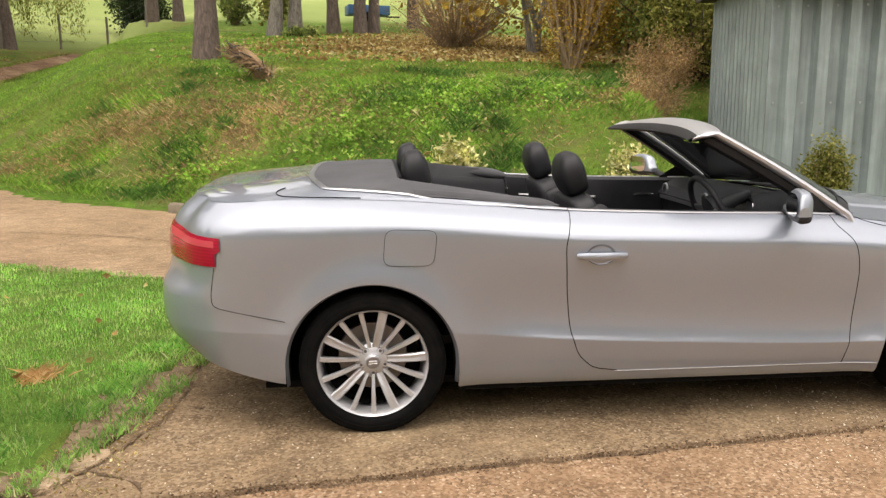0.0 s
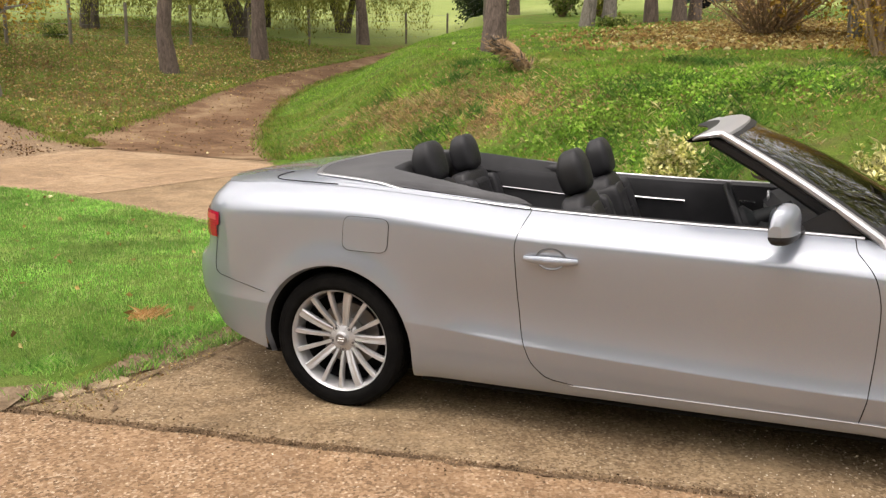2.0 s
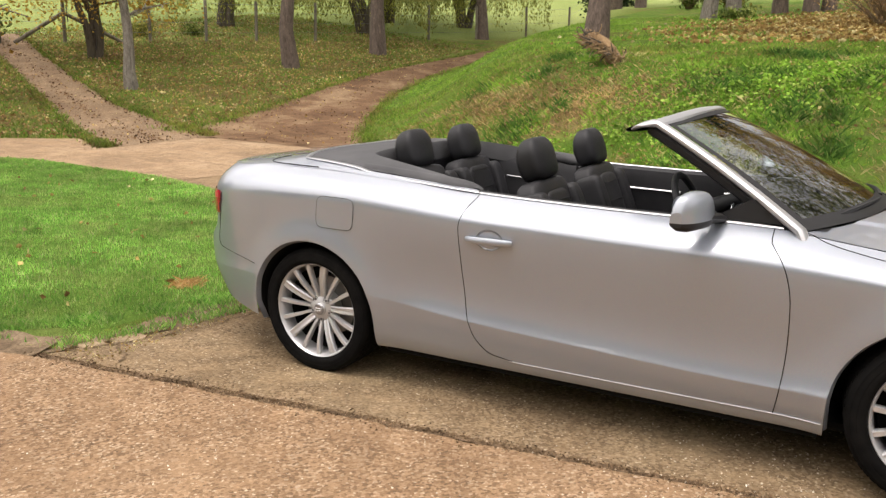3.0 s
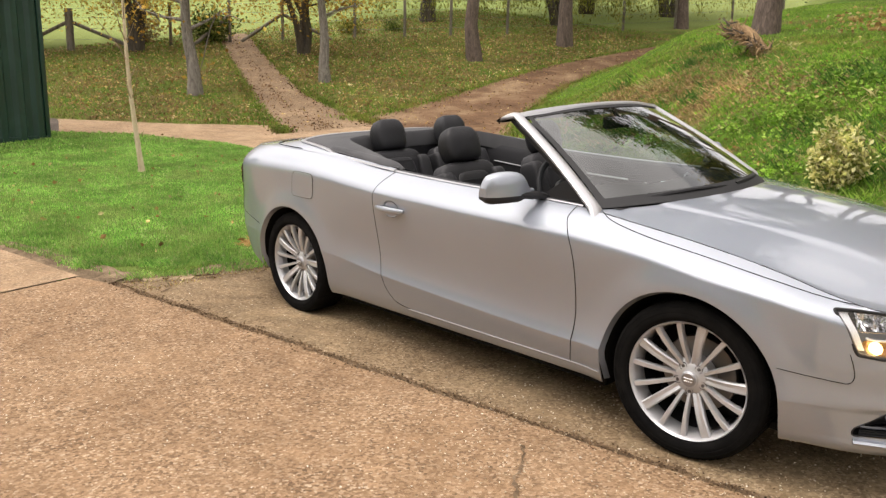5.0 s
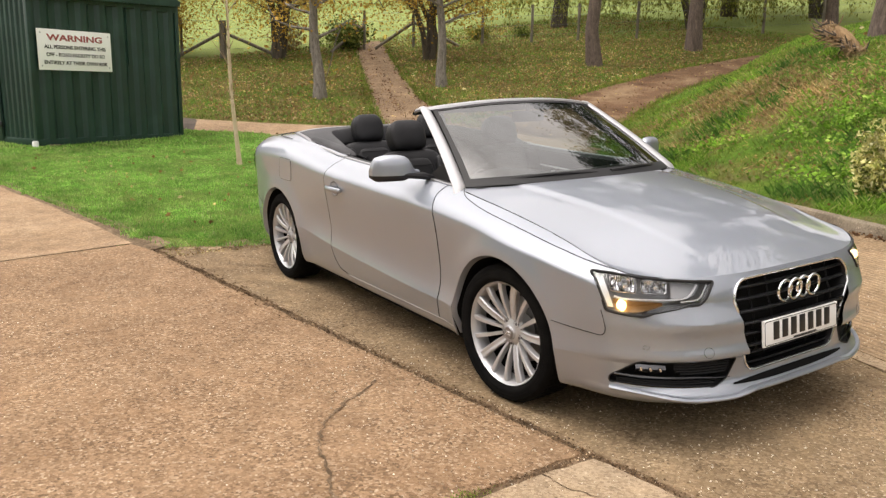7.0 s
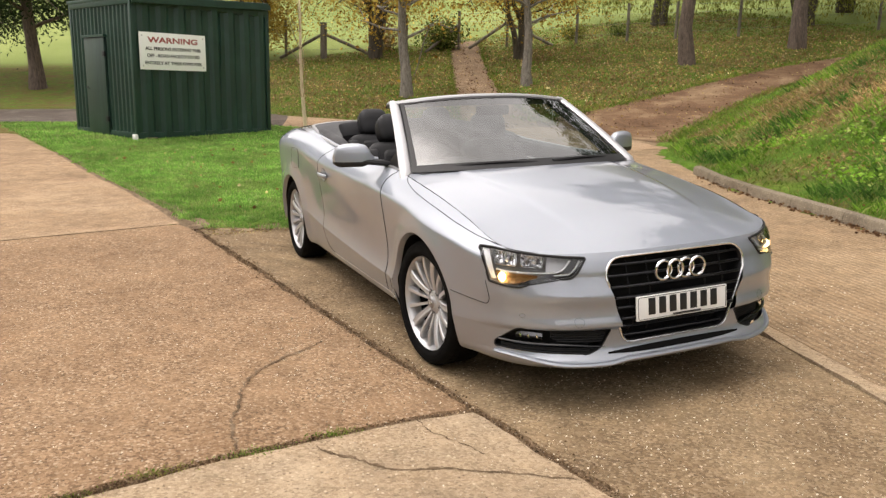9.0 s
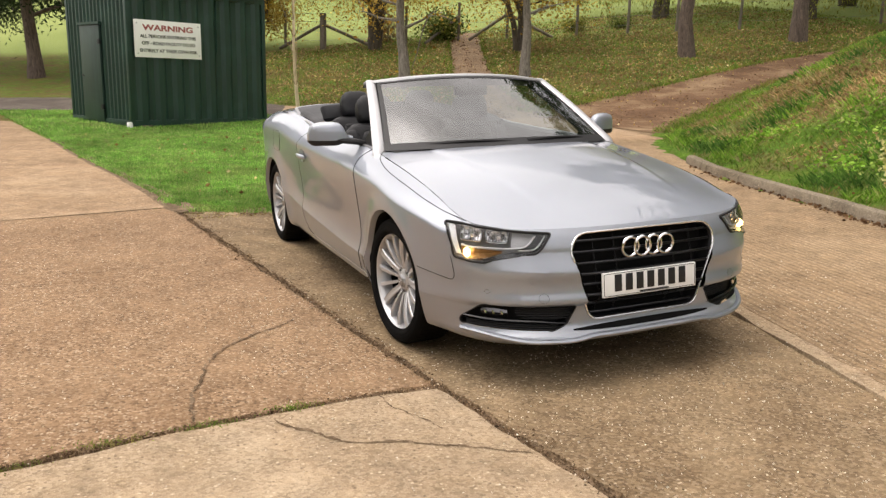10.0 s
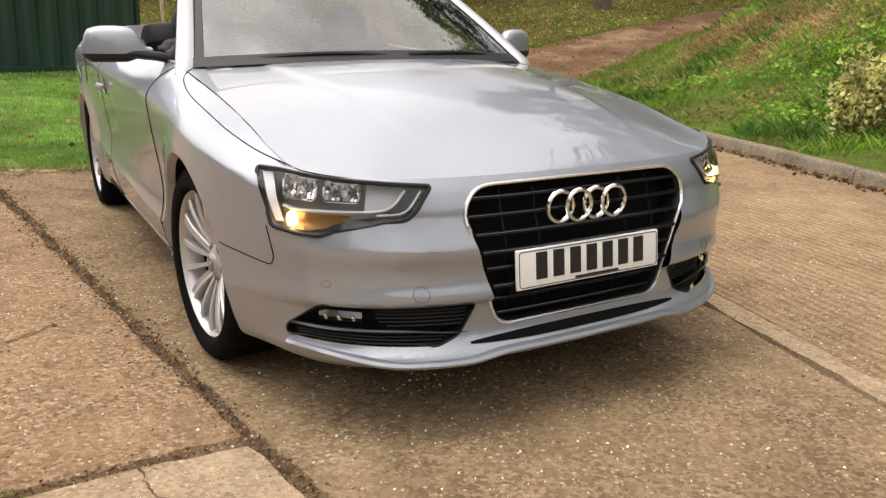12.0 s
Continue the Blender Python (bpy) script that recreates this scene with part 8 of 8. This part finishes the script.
for cx_, cy_, sp_, n_ in ((-3.3, 8.6, 0.85, 13000), (-1.3, 8.0, 0.6, 6500), (-4.6, 9.6, 0.6, 3600), (0.6, 6.6, 0.6, 1300), (2.6, 6.4, 0.5, 800), (-0.6, 6.2, 0.35, 600), (-2.6, 7.2, 0.4, 1700), (3.6, 7.6, 0.6, 2200)):
    x, y = cx_ + sp_ * 1.5 * rng.normal(size=n_), cy_ + sp_ * 0.6 * rng.normal(size=n_)
    k = toe_distance(x, y) > 0.4
    leaves_on("brown_patch", x[k][::8], y[k][::8], 0.050, BANK_LITTER, "bare brown patch of dead leaves on the bank", 0.03)
    blades("dry_patch", x[k][::2], y[k][::2], 0.03, 0.09, 0.004, LEAF_RUST, "dry brown grass and leaf litter on the bank", 0.0, 1.8)
for cx_, cy_, sp_, n_ in ((0.9, 7.7, 0.85, 2200), (-0.4, 7.0, 0.35, 500), (2.3, 7.9, 0.6, 1000), (0.4, 5.9, 0.4, 600), (-2.4, 6.9, 0.3, 300)):
    x, y = cx_ + sp_ * 1.3 * rng.normal(size=n_), cy_ + sp_ * 0.6 * rng.normal(size=n_)
    k = toe_distance(x, y) > 0.5
    leaves_on("bank_weeds", x[k], y[k], 0.060, GRASS, "low green weeds creeping over the bank", 0.03, 0.09)
cx_, cy_ = scatter(110, -6.0, 6.0, 3.8, 10.5, lambda x, y: toe_distance(x, y) > 0.3)
x = np.repeat(cx_, 45) + 0.10 * rng.normal(size=len(cx_) * 45)
y = np.repeat(cy_, 45) + 0.08 * rng.normal(size=len(cx_) * 45)
blades("straw_tufts", x, y, 0.05, 0.14, 0.0034, STRAW, "pale straw tufts on the bank", 0.0, 1.6)
cx_, cy_ = scatter(150, -5.0, 7.0, 3.8, 10.5, lambda x, y: (toe_distance(x, y) > 0.35) & (clump(x, y, 0.5, 41.0) > -0.12 - 0.06 * (x > 1)))
x = np.repeat(cx_, 320) + np.repeat(0.12 + 0.14 * rng.random(len(cx_)), 320) * rng.normal(size=len(cx_) * 320)
y = np.repeat(cy_, 320) + 0.13 * rng.normal(size=len(cx_) * 320)
k = toe_distance(x, y) > 0.15
blades("dark_tussock", x[k], y[k], 0.05, 0.17, 0.0032, GRASS_DARK, "dark green tussocks of long grass on the bank", 0.0, 1.3)
x, y = scatter(150000, -14.0, 8.0, 11.0, 26.0, lambda x, y: toe_distance(x, y) > 0.3)
blades("upper_grass", x, y, 0.04, 0.10, 0.0065, GRASS, "green grass above the bank", 0.0, 0.8)
hill = lambda x, y: (toe_distance(x, y) < -1.2) & ~inside(HILL_PATH_POLY, x, y) & ~inside(TRACK_POLY, x, y) & ~inside(BACK_POLY, x, y) & ~inside(FAR_L + FAR_R[::-1], x, y) & ~inside(ISLAND, x, y) & ((x < -10.4) | (y > 9.5)) & (-0.62 * x + 0.2 * y > 5.5)
x, y = scatter(130000, -24.0, -9.5, 1.5, 26.0, hill)
k = rng.random(len(x)) < np.clip(0.33 + 0.9 * clump(x, y, 0.45, 31.0), 0.05, 0.8)
blades("hill_grass", x[k], y[k], 0.04, 0.12, 0.009, GRASS_ROUGH, "green grass on the slope", 0.0, 0.9)
blades("hill_grass", x[~k], y[~k], 0.04, 0.13, 0.010, GRASS_ROUGH, "leaf-strewn rough grass on the slope", 0.0, 0.9)


x, y = scatter(30000, -24.0, -9.5, 2.0, 25.0, lambda x, y: hill(x, y) & (rng.random(len(x)) < np.clip(0.42 + 0.9 * clump(x, y, 0.35, 52.0), 0.08, 1.0)))
leaves_on("brown_litter", x, y, 0.070, BANK_LITTER, "brown leaf litter under the trees on the slope", 0.045)
x, y = scatter(10000, -23.0, -10.0, 3.0, 24.0, hill)
leaves_on("fallen_leaves", x, y, 0.07, LITTER, "yellow and brown fallen leaves on the slope", 0.05)
x, y = scatter(900, -13.0, -7.0, 7.0, 23.0, lambda x, y: inside(TRACK_POLY, x, y))
leaves_on("track_leaves", x, y, 0.045, LITTER, "brown leaves along the track", 0.02)
x, y = scatter(900, -24.0, -9.0, 5.0, 12.5, lambda x, y: inside(HILL_PATH_POLY, x, y))
leaves_on("path_leaves", x, y, 0.045, LITTER, "fallen leaves and soil on the path", 0.015)
def along(left, right, n, across, spread):
    """Points strewn along a way: across 0 is its left edge, 1 its right one."""
    s = rng.random(n) * (min(len(left), len(right)) - 1)
    i = s.astype(int)
    f = (s - i)[:, None]
    a, b = np.array(left), np.array(right)
    pa, pb = a[i] * (1 - f) + a[i + 1] * f, b[i] * (1 - f) + b[i + 1] * f
    t = (across + spread * rng.normal(size=n))[:, None]
    p = pa * (1 - t) + pb * t
    return p[:, 0], p[:, 1]


for left, right, n_, at_, sp_ in ((HILL_L, HILL_R, 1200, 0.45, 0.09), (HILL_L, HILL_R, 1800, 0.02, 0.10), (HILL_L, HILL_R, 1800, 0.98, 0.10), (TRACK_L, TRACK_R, 900, 0.06, 0.10), (TRACK_L, TRACK_R, 600, 0.95, 0.07), (TRACK_L, TRACK_R, 500, 0.5, 0.15)):
    x, y = along(left, right, n_, at_, sp_)
    leaves_on("rut_leaves", x[::2], y[::2], 0.040, LITTER_DARK, "dead leaves and soil trodden into the way", 0.02)
for left, right, at_ in ((TRACK_L, TRACK_R, 1.02), (TRACK_L, TRACK_R, -0.02), (HILL_L, HILL_R, -0.02), (HILL_L, HILL_R, 1.02)):
    x, y = along(left, right, 5500, at_, 0.045)
    blades("verge_grass", x, y, 0.04, 0.13, 0.006, GRASS_ROUGH, "ragged grass along the edge of the way", 0.0, 0.9)
x, y = 3.0 + 2.4 * rng.normal(size=12000), 18.0 + 3.4 * rng.normal(size=12000)
k = (toe_distance(x, y) > 1) & (y > 12.5)
x, y = x[k], y[k]
leaves_on("leaf_carpet", x, y, 0.11, LITTER, "carpet of pale fallen leaves under the trees", 0.06)
x, y = scatter(550, -6.0, 6.0, 4.0, 12.0, lambda x, y: toe_distance(x, y) > 0.3)
leaves_on("bank_leaves", x, y, 0.05, LITTER, "scattered fallen leaves on the bank", 0.06)
x, y = scatter(160, -9.0, -1.5, -2.6, 3.2, lambda x, y: inside(ISLAND, x, y))
leaves_on("lawn_leaves", x, y, 0.055, LITTER, "a few fallen leaves on the lawn", 0.05)
# dead leaves gathered at the kerb
gut = rng.random(700)
gs = acc[-1] * (0.35 + 0.62 * gut)
gp = np.array([tuple(kerb_at(s)) for s in gs])
heap = np.exp(-((gs - acc[-1] * 0.62) / (acc[-1] * 0.10)) ** 2) * 0.7 + 0.3
gx_ = gp[:, 0] + 0.02 * rng.normal(size=700)
gy_ = gp[:, 1] - 0.09 - 0.045 * np.abs(rng.normal(size=700))
k = rng.random(700) < heap
leaves_on("kerb_leaves", gx_[k], gy_[k], 0.040, LITTER_DARK, "dead brown leaves gathered along the kerb", 0.006)
# grit and crumbs on the concrete
x, y = scatter(11000, -1.2, 6.4, -4.0, 2.4, lambda x, y: (rng.random(len(x)) < 0.35 + 0.65 * smoother(x, y)))
leaves_on("grit", x, y, 0.0085, GRIT, "pale grit and crumbs on the concrete", 0.0, 0.004)
x, y = scatter(9000, 1.8, 6.4, -1.7, 1.8, lambda x, y: (rng.random(len(x)) < 0.8))
leaves_on("bright_grit", x, y, 0.0095, GRIT, "pale chips of stone on the stained concrete", 0.0, 0.005)
x, y = scatter(1500, -1.55, -0.95, -1.5, 0.6, lambda x, y: rng.random(len(x)) < 0.8)
leaves_on("edge_debris", x, y, 0.014, LITTER, "soil and leaf crumbs on the worn lawn edge", 0.0, 0.02)
x, y = scatter(2600, -1.55, -0.95, -1.55, 0.7, lambda x, y: rng.random(len(x)) < 0.5 + 0.5 * clump(x, y, 5.0, 2.0))
blades("edge_straw", x, y, 0.008, 0.030, 0.0022, STRAW, "trodden straw and thin grass on the worn lawn edge", 0.0, 2.4)
for side_line, n_, sp_ in ((WORN_L, 9000, 0.07), (WORN_R, 1500, 0.035)):
    s_ = rng.random(n_) * (len(side_line) - 1)
    i_ = s_.astype(int)
    p_ = np.array(side_line)
    q_ = p_[i_] * (1 - (s_ - i_))[:, None] + p_[i_ + 1] * (s_ - i_)[:, None]
    x, y = q_[:, 0] + sp_ * rng.normal(size=n_), q_[:, 1] + sp_ * rng.normal(size=n_)
    k = clump(x, y, 4.0, 17.0) > -0.1
    blades("edge_tufts", x[k], y[k], 0.02, 0.06, 0.0028, GRASS_LAWN, "ragged grass tufts along the worn edge", 0.015, 1.0)
# crumbs and soil along the long joint
n = 1800
x = -1.3 + 7.6 * rng.random(n)
y = np.array([joint_y(q) for q in x]) - 0.015 + 0.055 * rng.normal(size=n) * (0.35 + 0.65 * np.abs(clump(x, x * 0, 2.2, 4.0)) * 2)
leaves_on("joint_crumbs", x, y, 0.011, CRUMBS, "brown soil crumbs and grit along the slab joint", -0.006, 0.012)
for n, dy_, sp_, size_ in ((3600, 0.0, 0.024, 0.010), (1500, 0.02, 0.045, 0.012)):
    x = -1.4 + 7.9 * rng.random(n)
    y = np.array([joint_y(q) for q in x]) + dy_ + sp_ * rng.normal(size=n)
    leaves_on("joint_soil_crumbs", x, y, size_, CRUMBS, "dark soil crumbs packed into the slab joint", -0.004, 0.008)
t_ = rng.random(2600)
jx = np.interp(t_, [0, 0.1, 0.26, 1], [3.415, 3.465, 3.50, 3.64]) + 0.016 * rng.normal(size=2600)
jy = np.interp(t_, [0, 0.1, 0.26, 1], [-1.0, -1.66, -2.05, -2.9])
leaves_on("joint_soil_crumbs", jx, jy, 0.010, CRUMBS, "dark soil crumbs packed into the slab joint", -0.004, 0.010)
for cx_, cy_ in ((3.49, -1.93), (3.52, -2.30), (3.45, -1.60), (3.60, -2.62)):
    x, y = cx_ + 0.022 * rng.normal(size=260), cy_ + 0.07 * rng.normal(size=260)
    blades("joint_moss", x, y, 0.004, 0.014, 0.003, GRASS_ROUGH, "green moss in the slab joint", 0.0, 1.2)
# a dry rusty tuft in the lawn
x = -1.72 + 0.040 * rng.normal(size=420)
y = -0.19 + 0.050 * rng.normal(size=420)
tuft = blades("dry_tuft", x, y, 0.02, 0.055, 0.0022, leafy("orange dry grass", [(0.0, (0.55, 0.30, 0.12)), (0.5, (0.75, 0.46, 0.20)), (1.0, (0.82, 0.58, 0.30))]), "dry rust-brown tuft in the lawn", 0.03, 2.2)
